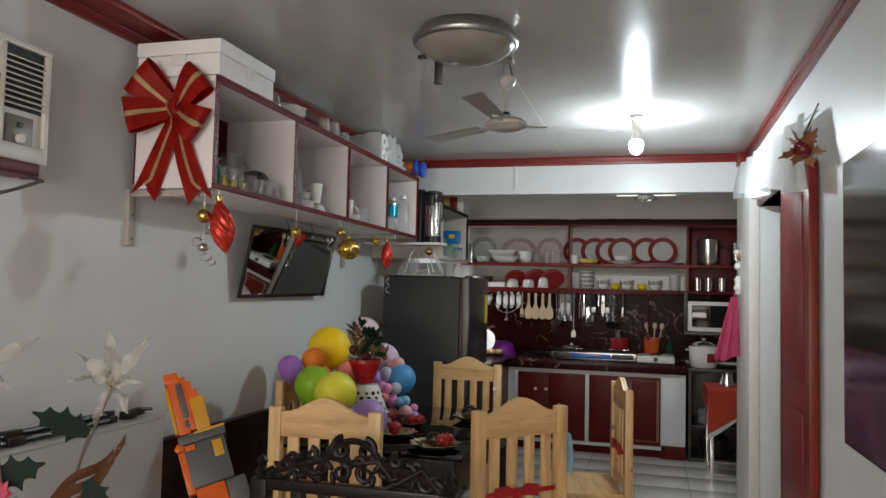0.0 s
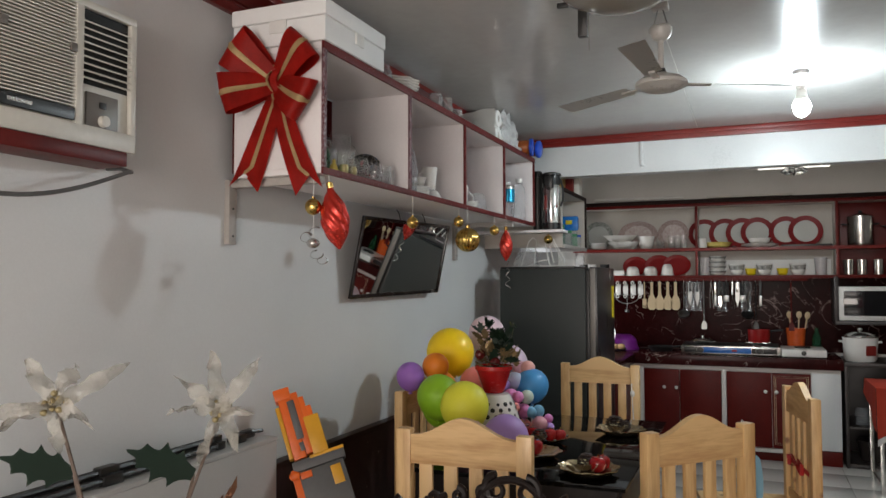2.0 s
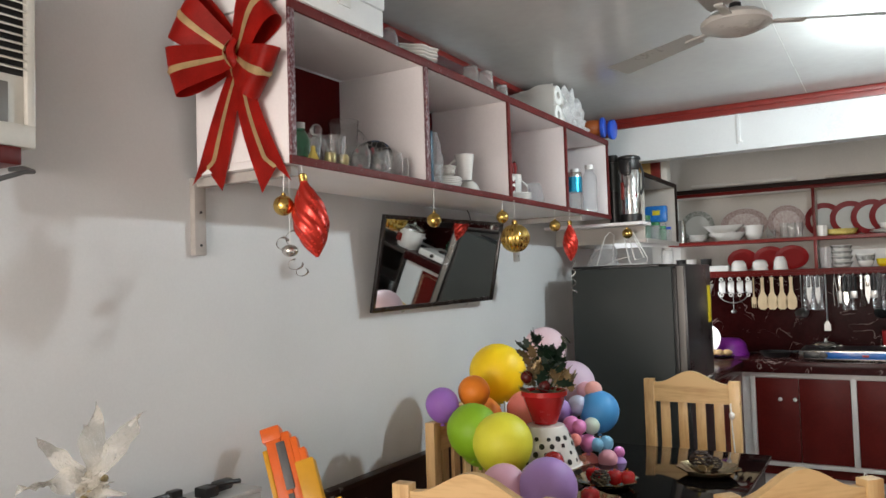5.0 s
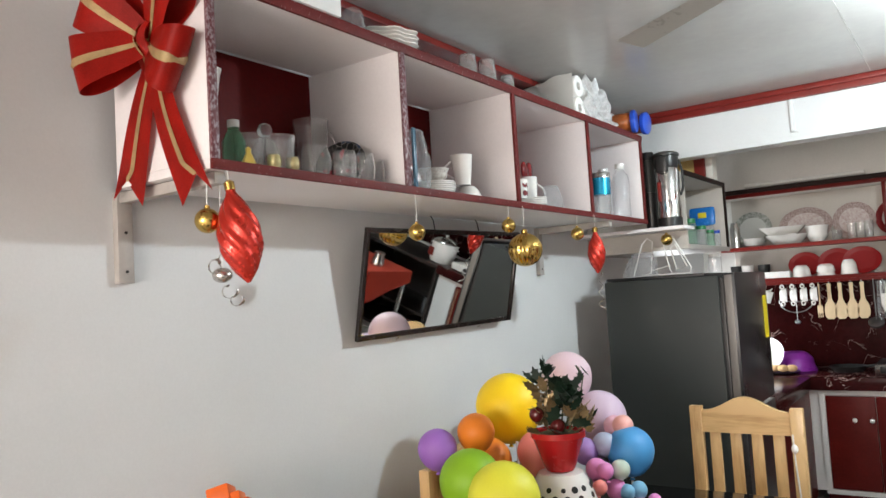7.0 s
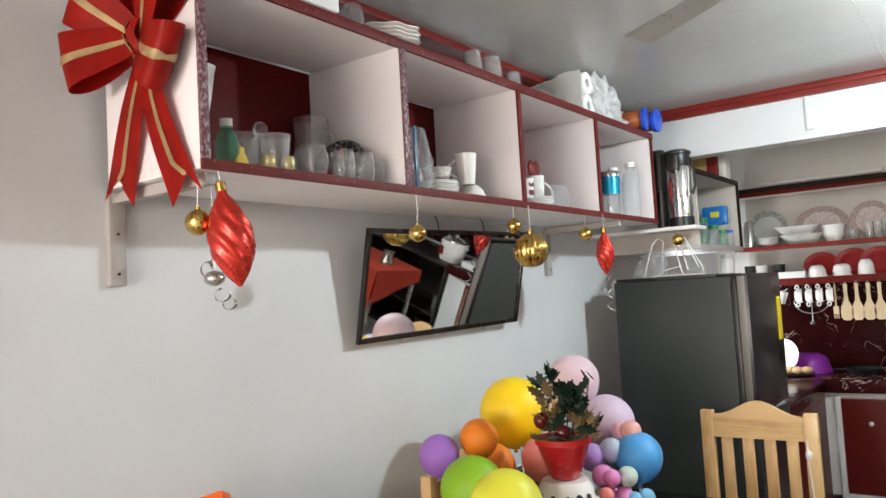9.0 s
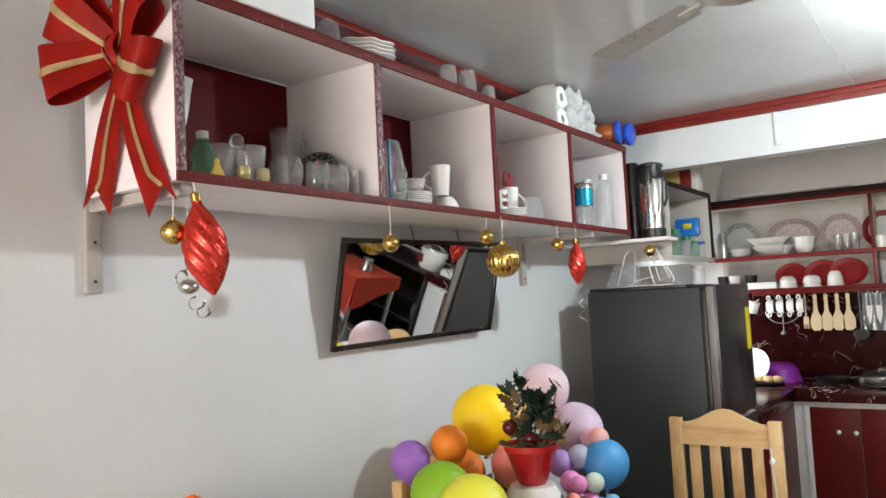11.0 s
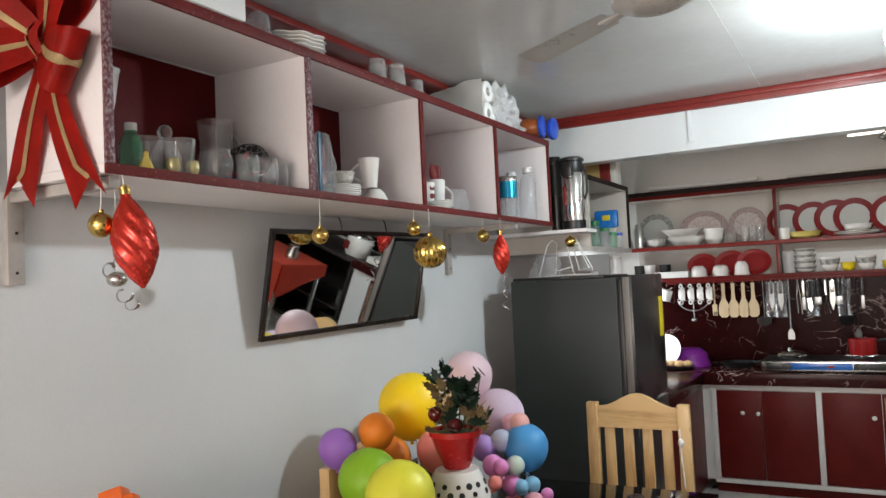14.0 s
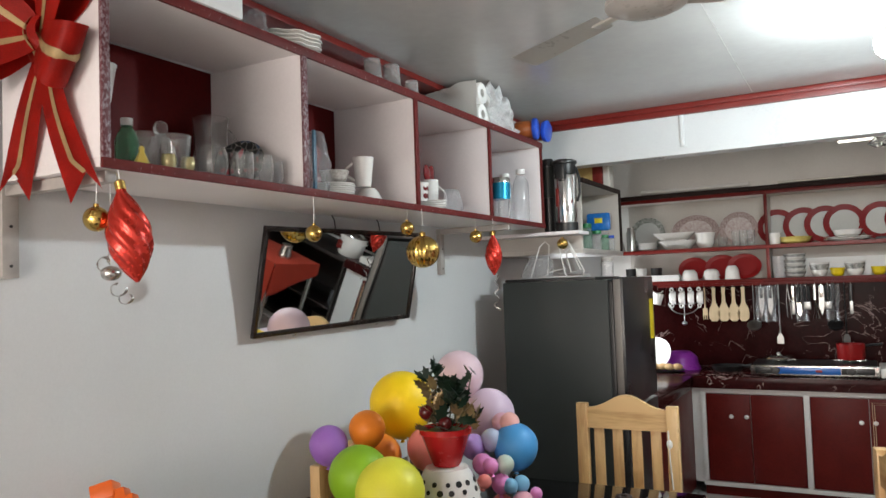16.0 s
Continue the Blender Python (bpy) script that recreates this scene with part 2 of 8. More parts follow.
def glass(name, tint=(0.90, 0.91, 0.905), rough=0.03, haze=0.035, body=(0.8, 0.8, 0.8), gloss=0.75):
    """Thin clear walls: see-through, a trace of haze, and gloss that grows towards the rim."""
    m = bpy.data.materials.new(name)
    m.use_nodes = True
    t = m.node_tree
    t.nodes.remove(t.nodes["Principled BSDF"])
    out = t.nodes["Material Output"]
    clear = t.nodes.new("ShaderNodeBsdfTransparent")
    clear.inputs[0].default_value = (*tint, 1)
    dull = t.nodes.new("ShaderNodeBsdfDiffuse")
    dull.inputs[0].default_value = (*body, 1)
    shine = t.nodes.new("ShaderNodeBsdfAnisotropic")
    shine.inputs["Roughness"].default_value = rough
    smear = t.nodes.new("ShaderNodeTexNoise")
    smear.inputs["Scale"].default_value = 30
    mr = t.nodes.new("ShaderNodeMapRange")
    mr.inputs["To Min"].default_value, mr.inputs["To Max"].default_value = haze * 0.4, min(1, haze * 1.6)
    t.links.new(smear.outputs[0], mr.inputs[0])
    one, two = t.nodes.new("ShaderNodeMixShader"), t.nodes.new("ShaderNodeMixShader")
    t.links.new(mr.outputs[0], one.inputs[0])
    t.links.new(clear.outputs[0], one.inputs[1])
    t.links.new(dull.outputs[0], one.inputs[2])
    lw = t.nodes.new("ShaderNodeLayerWeight")
    pw = t.nodes.new("ShaderNodeMath")
    pw.operation = "POWER"
    t.links.new(lw.outputs["Facing"], pw.inputs[0])
    pw.inputs[1].default_value = 3.0
    ma = t.nodes.new("ShaderNodeMath")
    ma.operation = "MULTIPLY_ADD"
    t.links.new(pw.outputs[0], ma.inputs[0])
    ma.inputs[1].default_value, ma.inputs[2].default_value = gloss, 0.028
    t.links.new(ma.outputs[0], two.inputs[0])
    t.links.new(one.outputs[0], two.inputs[1])
    t.links.new(shine.outputs[0], two.inputs[2])
    t.links.new(two.outputs[0], out.inputs["Surface"])
    return m


def solid_glass(name, tint, rough, clear):
    """Thick walls that bend the light."""
    return material(name, tint, rough, vary=0.01, bump=0.0, rough_vary=0.01, trans=clear, ior=1.45)


M_GLASS = solid_glass("clear_glass", (0.985, 0.988, 0.985), 0.02, 0.95)
M_THICKGLASS = solid_glass("thick_ribbed_glass", (0.975, 0.98, 0.975), 0.03, 0.86)
M_GREENGLASS = glass("green_glass", (0.52, 0.80, 0.64), 0.06, 0.14, (0.06, 0.32, 0.16))
M_FILM = glass("clear_plastic_film", (0.96, 0.965, 0.97), 0.12, 0.13, (0.80, 0.82, 0.84))

# ---- building tools ----
class B:
    """Collects primitives in one bmesh."""

    def __init__(self):
        self.bm = bmesh.new()

    def box(self, x0, x1, y0, y1, z0, z1, bevel=0.0, m=None):
        k = bmesh.ops.create_cube(self.bm, size=1.0)["verts"]
        for v in k:
            v.co = Vector(((x0 + x1) / 2 + v.co.x * (x1 - x0), (y0 + y1) / 2 + v.co.y * (y1 - y0), (z0 + z1) / 2 + v.co.z * (z1 - z0)))
        if bevel:
            es = list({e for v in k for e in v.link_edges})
            r = bmesh.ops.bevel(self.bm, geom=es, offset=bevel, segments=2, affect="EDGES", profile=0.6, clamp_overlap=True)
            k = list({v for f in r["faces"] for v in f.verts} | {v for v in k if v.is_valid})
        if m is not None:
            for v in k:
                v.co = m @ v.co
        return self

    def lathe(self, prof, seg=24, m=None, wave=None, caps=True):
        """Turns (radius, height) round z. wave(angle, height) scales the radius."""
        rings = []
        for r, z in prof:
            ring = []
            for i in range(seg):
                a = 2 * math.pi * i / seg
                k = r * (wave(a, z) if wave else 1)
                c = Vector((k * math.cos(a), k * math.sin(a), z))
                ring.append(self.bm.verts.new(m @ c if m is not None else c))
            rings.append(ring)
        for a, b in zip(rings, rings[1:]):
            for i in range(seg):
                self.bm.faces.new((a[i], a[(i + 1) % seg], b[(i + 1) % seg], b[i]))
        if caps:
            if prof[0][0] > 1e-5:
                self.bm.faces.new(rings[0][::-1])
            if prof[-1][0] > 1e-5:
                self.bm.faces.new(rings[-1])
        return self

    def ball(self, r, c=(0, 0, 0), seg=20, sx=1, sy=1, sz=1):
        prof = [(max(1e-4, math.sin(math.pi * i / 12) * r), -math.cos(math.pi * i / 12) * r) for i in range(13)]
        return self.lathe(prof, seg, Matrix.Translation(c) @ Matrix.Diagonal((sx, sy, sz, 1)))

    def tube(self, pts, r, seg=8, closed=False, flat=1.0):
        pts = [Vector(p) for p in pts]
        n = len(pts)
        rings, side = [], None
        for i, p in enumerate(pts):
            a = pts[(i - 1) % n] if (closed or i) else p
            b = pts[(i + 1) % n] if (closed or i < n - 1) else p
            d = (b - a).normalized()
            if side is None:
                side = d.orthogonal().normalized()
            side = (side - d * side.dot(d)).normalized()
            up = d.cross(side)
            rr = r[i] if isinstance(r, (list, tuple)) else r
            rings.append([self.bm.verts.new(p + side * math.cos(2 * math.pi * k / seg) * rr + up * math.sin(2 * math.pi * k / seg) * rr * flat) for k in range(seg)])
        pairs = list(zip(rings, rings[1:])) + ([(rings[-1], rings[0])] if closed else [])
        for a, b in pairs:
            for k in range(seg):
                self.bm.faces.new((a[k], a[(k + 1) % seg], b[(k + 1) % seg], b[k]))
        if not closed:
            self.bm.faces.new(rings[0][::-1])
            self.bm.faces.new(rings[-1])
        return self

    def plate(self, outline, thick, m=None):
        """A flat outline in x and y, given thickness in z."""
        lo = [self.bm.verts.new((x, y, 0)) for x, y in outline]
        hi = [self.bm.verts.new((x, y, thick)) for x, y in outline]
        n = len(outline)
        self.bm.faces.new(lo[::-1])
        self.bm.faces.new(hi)
        for i in range(n):
            self.bm.faces.new((lo[i], lo[(i + 1) % n], hi[(i + 1) % n], hi[i]))
        if m is not None:
            for v in lo + hi:
                v.co = m @ v.co
        return self

    def sheet(self, fn, nu, nv, thick=0.0):
        """A surface fn(u, v) for u and v from 0 to 1, made solid."""
        g = [[Vector(fn(i / nu, j / nv)) for j in range(nv + 1)] for i in range(nu + 1)]
        top = [[self.bm.verts.new(p) for p in row] for row in g]
        fs = []
        for i in range(nu):
            for j in range(nv):
                fs.append(self.bm.faces.new((top[i][j], top[i + 1][j], top[i + 1][j + 1], top[i][j + 1])))
        if thick:
            bmesh.ops.solidify(self.bm, geom=fs, thickness=thick)
        return self


def finish(name, b, mat, smooth=38):
    me = bpy.data.meshes.new(name)
    bmesh.ops.recalc_face_normals(b.bm, faces=b.bm.faces)
    b.bm.to_mesh(me)
    b.bm.free()
    me.materials.append(mat)
    if smooth:
        me.polygons.foreach_set("use_smooth", [True] * len(me.polygons))
        me.set_sharp_from_angle(angle=radians(smooth))
    return me


def part(name, b, mat, parent=None, label="", m=None, smooth=38):
    ob = new(name, finish(name, b, mat, smooth) if isinstance(b, B) else b)
    if parent is not None:
        ob.parent = parent
    if m is not None:
        ob.matrix_local = m
    if label:
        ob["label"] = label
    return ob


def thing(name, m, label, category, group="", kind=""):
    ob = new(name)
    ob.empty_display_size = 0.05
    ob.matrix_world = m
    return tagged(ob, label, category, group, kind)


def solo(name, b, mat, m, label, category, group="", kind="", smooth=38):
    """A thing of one mesh."""
    ob = part(name, b, mat, None, "", m, smooth)
    return tagged(ob, label, category, group, kind)


def setting(name, b, mat, label, category, smooth=0):
    return tagged(part(name, b, mat, None, "", None, smooth), label, category, kind="structure")


def at(x, y, z, rz=0.0):
    return pose(x, y, z, 0, 0, rz)

# ---- the room ----
X0, X1, XK = -2.11, 0.68, 1.45          # left wall, right wall, kitchen's right wall
Y0, YB, YK = -2.6, 5.97, 7.86           # front wall, beam, kitchen back wall
ZC = 2.515

setting("floor", B().box(X0 - 0.2, XK + 0.2, Y0 - 0.2, YK + 0.2, -0.12, -0.006), M_GROUT, "pale polished ceramic tile floor", "floor")
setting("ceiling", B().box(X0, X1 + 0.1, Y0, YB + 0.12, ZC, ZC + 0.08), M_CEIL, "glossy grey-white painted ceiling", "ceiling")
setting("ceiling_kitchen", B().box(X0, XK, YB + 0.12, YK, 2.56, 2.64), M_KWALL, "off-white kitchen ceiling", "ceiling")
b = B().box(X0 - 0.12, X0, Y0 - 0.1, 6.78, 0, 2.64).box(X0 - 0.12, X0, 7.52, YK + 0.1, 0, 2.64)
b.box(X0 - 0.12, X0, 6.78, 7.52, 0, 0.95).box(X0 - 0.12, X0, 6.78, 7.52, 1.60, 2.64)
setting("wall_west", b, M_WALL, "pale painted plaster wall with a small kitchen window", "wall")
t = tagged(new("window_1"), "small kitchen window in a white painted frame", "window", kind="structure")
for name, a in (("window_sill", (X0 - 0.115, X0 + 0.02, 6.782, 7.518, 0.952, 0.975)), ("window_frame", (X0 - 0.09, X0 - 0.05, 6.782, 6.82, 0.977, 1.598)),
                ("window_frame", (X0 - 0.09, X0 - 0.05, 7.48, 7.518, 0.977, 1.598)), ("window_frame", (X0 - 0.09, X0 - 0.05, 6.822, 7.478, 1.56, 1.598))):
    part(name, B().box(*a, 0.003), M_WHITEPOST, t)
setting("wall_north", B().box(X0, XK + 0.12, YK, YK + 0.12, 0, 2.64), M_KWALL, "off-white kitchen wall", "wall")
setting("wall_kitchen_east", B().box(XK, XK + 0.12, YB, YK, 0, 2.64), M_KWALL, "off-white kitchen wall", "wall")
# right wall with a doorway between 4.30 and 5.34 and the jamb post at the kitchen opening
b = B().box(X1, X1 + 0.12, Y0, 4.28, 0, ZC).box(X1, X1 + 0.12, 4.28, 5.34, 2.05, ZC).box(X1, X1 + 0.12, 5.34, YB + 0.12, 0, ZC)
setting("wall_east", b, M_WALL, "pale painted plaster wall with a doorway", "wall")
setting("wall_side_room", B().box(1.7, 1.8, 3.6, 6.1, 0, ZC).box(0.8, 1.7, 3.5, 3.6, 0, ZC).box(0.8, 1.7, YB + 0.02, YB + 0.12, 0, ZC), M_WALL, "dim side room wall", "wall")
setting("ceiling_side_room", B().box(0.8, 1.8, 3.5, 6.1, ZC, ZC + 0.08), M_WALL, "dim side room ceiling", "ceiling")
setting("wall_kitchen_return", B().box(X1, XK, YB, YB + 0.018, 0, 2.64), M_KWALL, "off-white kitchen wall", "wall")
# front wall behind the camera, with a window
b = B().box(X0, -1.85, Y0 - 0.12, Y0, 0, ZC).box(0.45, X1 + 0.12, Y0 - 0.12, Y0, 0, ZC).box(-1.85, 0.45, Y0 - 0.12, Y0, 0, 0.8).box(-1.85, 0.45, Y0 - 0.12, Y0, 2.1, ZC)
setting("wall_south", b, M_WALL, "pale painted wall with a wide window", "wall")
# beam over the kitchen opening, and cornices
setting("beam", B().box(X0, X1, YB, YB + 0.12, 2.232, ZC, 0.004), M_BEAM, "white gloss painted beam over the kitchen opening", "beam")


def cornice(name, x0, y0, x1, y1, nx, ny):
    """A stepped red moulding along a wall, its profile pointing to (nx, ny)."""
    b = B()
    for d, h0, h1 in ((0.026, 0.062, 0.0), (0.036, 0.030, 0.0)):
        xs, ys = sorted((x0, x1 + nx * d if nx else x1)), sorted((y0, y1 + ny * d if ny else y1))
        b.box(xs[0], xs[1], ys[0], ys[1], ZC - h0, ZC - h1 - 0.001, 0.003)
    return setting(name, b, M_RED, "glossy red wooden ceiling moulding", "moulding", 38)


cornice("trim_cornice_beam", X0 + 0.05, YB, X1 - 0.05, YB, 0, -1)
cornice("trim_cornice_west", X0, Y0, X0, YB - 0.05, 1, 0)
setting("trim_ceiling_board", B().box(X0 + 0.05, X0 + 0.165, 1.0, YB - 0.09, ZC - 0.028, ZC - 0.001, 0.004), M_RED, "dark red timber board along the ceiling edge", "moulding", 38)
cornice("trim_cornice_east", X1, Y0, X1, YB - 0.05, -1, 0)
setting("trim_corner_block", B().box(X1 - 0.085, X1 - 0.002, YB - 0.085, YB - 0.002, ZC - 0.105, ZC - 0.002, 0.012), M_RED, "red wooden corner block under the ceiling moulding", "moulding", 38)
# door frame on the right wall
b = B().box(X1 - 0.02, X1 + 0.13, 4.22, 4.30, 0, 2.05, 0.004).box(X1 - 0.02, X1 + 0.13, 4.22, 5.335, 2.05, 2.15, 0.004)
setting("trim_doorway", b, M_RED, "red painted wooden door casing", "door frame", 38)
b = B().box(X1 - 0.065, X1 - 0.002, 5.34, YB + 0.125, 0, 2.231, 0.004)
setting("trim_post", b, M_WHITEPOST, "white painted wooden post at the kitchen opening", "post", 38)

# ---- wall shelf ----
SX, SZ0, SZ1 = -1.683, 1.835, 2.292     # front edge, underside, top
CUTS = (2.715, 3.433, 4.107, 4.773, 5.43)
EXT = 5.62                               # the lower board runs on past the last divider
TH = 0.022


def wall_shelf():
    t = thing("wall_shelf", at(X0, 2.7, SZ0), "long white laminate wall shelf with worn red edges", "shelf")
    inv = t.matrix_world.inverted()

    def board(name, x0, x1, y0, y1, z0, z1, mat, label=""):
        return part(name, B().box(x0, x1, y0, y1, z0, z1, 0.0015, inv), mat, t, label)

    f = SX - 0.010
    board("bottom_board", X0 + 0.055, f, CUTS[0], CUTS[-1] + TH, SZ0, SZ0 + TH, M_BOARD)
    board("end_board", X0, -1.50, CUTS[-1] + TH, EXT, SZ0 - 0.042, SZ0 - 0.024, M_BOARD)
    board("top_board", X0 + 0.055, f, CUTS[0], CUTS[-1], SZ1 - TH, SZ1, M_BOARD)
    board("back_panel", X0 + 0.030, X0 + 0.042, CUTS[0] + TH, CUTS[-1], SZ0 + TH, SZ1 - TH, M_BACKRED, "deep red back panel")
    for i, y in enumerate(CUTS):
        y0 = y if i == 0 else y - TH / 2
        board("end_panel" if i in (0, 4) else "divider", X0 + (0.055 if i == 0 else 0.012), f, y0, y0 + TH, SZ0 + TH, SZ1 - TH, M_BOARD)
        board("edge_strip", f, SX, y0, y0 + TH, SZ0 + TH, SZ1 - TH, M_EDGEW if i < 2 else M_EDGE, "worn red edge strip")
    board("edge_strip", f, SX, CUTS[0], CUTS[-1] + TH, SZ0 - 0.002, SZ0 + TH, M_EDGE, "worn red edge strip")
    board("edge_strip", f, SX, CUTS[0], CUTS[-1] + TH, SZ1 - TH - 0.006, SZ1 + 0.002, M_EDGE, "worn red edge strip")
    return t


wall_shelf()


def bracket(y):
    t = thing("shelf_bracket", at(X0, y, 1.60), "pale wooden shelf bracket under the wall shelf", "bracket", "shelf brackets")
    part("upright", B().box(0, 0.022, -0.022, 0.022, 0, 0.235, 0.003), M_BRACKET, t)
    part("arm", B().box(0.022, 0.40, -0.015, 0.015, 0.205, 0.233, 0.003), M_BRACKET, t)
    for z in (0.03, 0.13):
        part("screw", B().lathe([(0.004, 0), (0.004, 0.003), (0.001, 0.004)], 8, pose(0.022, 0, z, 0, 90, 0)), M_BLACK, t)


bracket(2.755)
bracket(5.02)


# ---- dining table ----
def dining_table():
    x0, x1, y0, y1 = -1.58, -0.75, 3.16, 4.50
    cx, cy = (x0 + x1) / 2, (y0 + y1) / 2
    t = thing("dining_table", at(cx, cy, 0), "dining table with a glossy black glass top", "table")
    w, d = (x1 - x0) / 2, (y1 - y0) / 2
    part("tabletop", B().box(-w, w, -d, d, 0.735, 0.752, 0.004), M_BLACKTOP, t, "glossy black glass tabletop")
    part("apron", B().box(-w + 0.03, w - 0.03, -d + 0.02, -d + 0.05, 0.60, 0.734, 0.003), M_BLACKWOOD, t)
    part("apron", B().box(-w + 0.03, w - 0.03, d - 0.05, d - 0.02, 0.60, 0.734, 0.003), M_BLACKWOOD, t)
    part("apron", B().box(-w + 0.02, -w + 0.05, -d + 0.05, d - 0.05, 0.60, 0.734, 0.003), M_BLACKWOOD, t)
    part("apron", B().box(w - 0.05, w - 0.02, -d + 0.05, d - 0.05, 0.60, 0.734, 0.003), M_BLACKWOOD, t)
    for sx in (-1, 1):
        for sy in (-1, 1):
            part("leg", B().box(sx * (w - 0.07) - 0.04, sx * (w - 0.07) + 0.04, sy * (d - 0.10) - 0.04, sy * (d - 0.10) + 0.04, 0, 0.60, 0.005), M_BLACKWOOD, t)
    return t


dining_table()


# ---- chairs: the back stands at y = 0 and the seat points to +y ----
def dining_chair(m):
    t = thing("dining_chair", m, "light pine dining chair with a slatted back and arched top rail", "chair", "chairs round the table")
    W = 0.235
    for s in (-1, 1):
        part("back_post", B().box(s * (W - 0.026) - 0.026, s * (W - 0.026) + 0.026, -0.02, 0.02, 0, 0.966, 0.004), M_PINE, t)
        part("front_leg", B().box(s * (W - 0.026) - 0.022, s * (W - 0.026) + 0.022, 0.36, 0.40, 0, 0.425, 0.004), M_PINE, t)
        part("side_rail", B().box(s * (W - 0.026) - 0.012, s * (W - 0.026) + 0.012, 0.02, 0.36, 0.36, 0.42, 0.003), M_PINE, t)
    n = 16
    top = [(-W + 0.05 + (2 * W - 0.10) * i / n, 0.948 + 0.062 * (0.5 - 0.5 * math.cos(2 * math.pi * i / n)) ** 1.2) for i in range(n + 1)]
    outline = [(-W + 0.05, 0.852), (W - 0.05, 0.852)] + [(x, z) for x, z in reversed(top)]
    rail = B().plate(outline, 0.028, pose(0, 0.014, 0, 90, 0, 0))
    part("top_rail", rail, M_PINEX, t)
    for i in range(4):
        x = (i - 1.5) * 0.088
        part("slat", B().box(x - 0.023, x + 0.023, -0.008, 0.008, 0.50, 0.853, 0.002), M_PINE, t)
    part("lower_rail", B().box(-W + 0.05, W - 0.05, -0.012, 0.012, 0.455, 0.50, 0.003), M_PINEX, t)
    part("seat", B().box(-W, W, 0.022, 0.42, 0.425, 0.45, 0.006), M_PINEX, t)
    return t


chair_a = dining_chair(at(-1.23, 2.86, 0, 2))
copy_thing(chair_a, at(-1.195, 5.10, 0, 180))
copy_thing(chair_a, at(-0.512, 3.225, 0, 46))
copy_thing(chair_a, at(-0.145, 4.26, 0, 102))
copy_thing(chair_a, at(-1.825, 3.84, 0, -90))


# ---- fridge, its door facing the room's middle ----
M_YELLOW = material("yellow_paper", (0.80, 0.62, 0.02), 0.6, vary=0.06)


def fridge():
    t = thing("refrigerator", at(-1.66, 5.65, 0), "tall dark grey two-door refrigerator against the wall", "refrigerator")
    inv = t.matrix_world.inverted()
    part("body", B().box(-1.900, -1.326, 5.335, 5.965, 0.05, 1.545, 0.006, inv), M_FRIDGE, t)
    part("door_seal", B().box(-1.326, -1.304, 5.342, 5.958, 0.06, 1.535, 0.002, inv), M_BLACK, t, "black door seal")
    part("lower_door", B().box(-1.304, -1.248, 5.335, 5.965, 0.06, 0.885, 0.010, inv), M_FRDOOR, t, "black door")
    part("upper_door", B().box(-1.304, -1.248, 5.335, 5.965, 0.90, 1.555, 0.010, inv), M_FRDOOR, t, "black door")
    part("door_side", B().box(-1.296, -1.262, 5.331, 5.3365, 0.910, 1.545, 0.001, inv), M_FRSTRIP, t, "lighter grey door edge")
    for x in (-1.86, -1.38):
        for y in (5.38, 5.90):
            part("foot", B().box(x - 0.025, x + 0.025, y - 0.025, y + 0.025, 0, 0.05, 0.003, inv), M_BLACK, t)
    part("energy_label", B().box(-1.2485, -1.2465, 5.86, 5.935, 1.21, 1.43, 0, inv), M_YELLOW, t, "yellow paper label")
    return t


fridge()



# ---- kitchen counter ----
M_MOULD = material("pale_gold_paint", (0.60, 0.47, 0.30), 0.4)


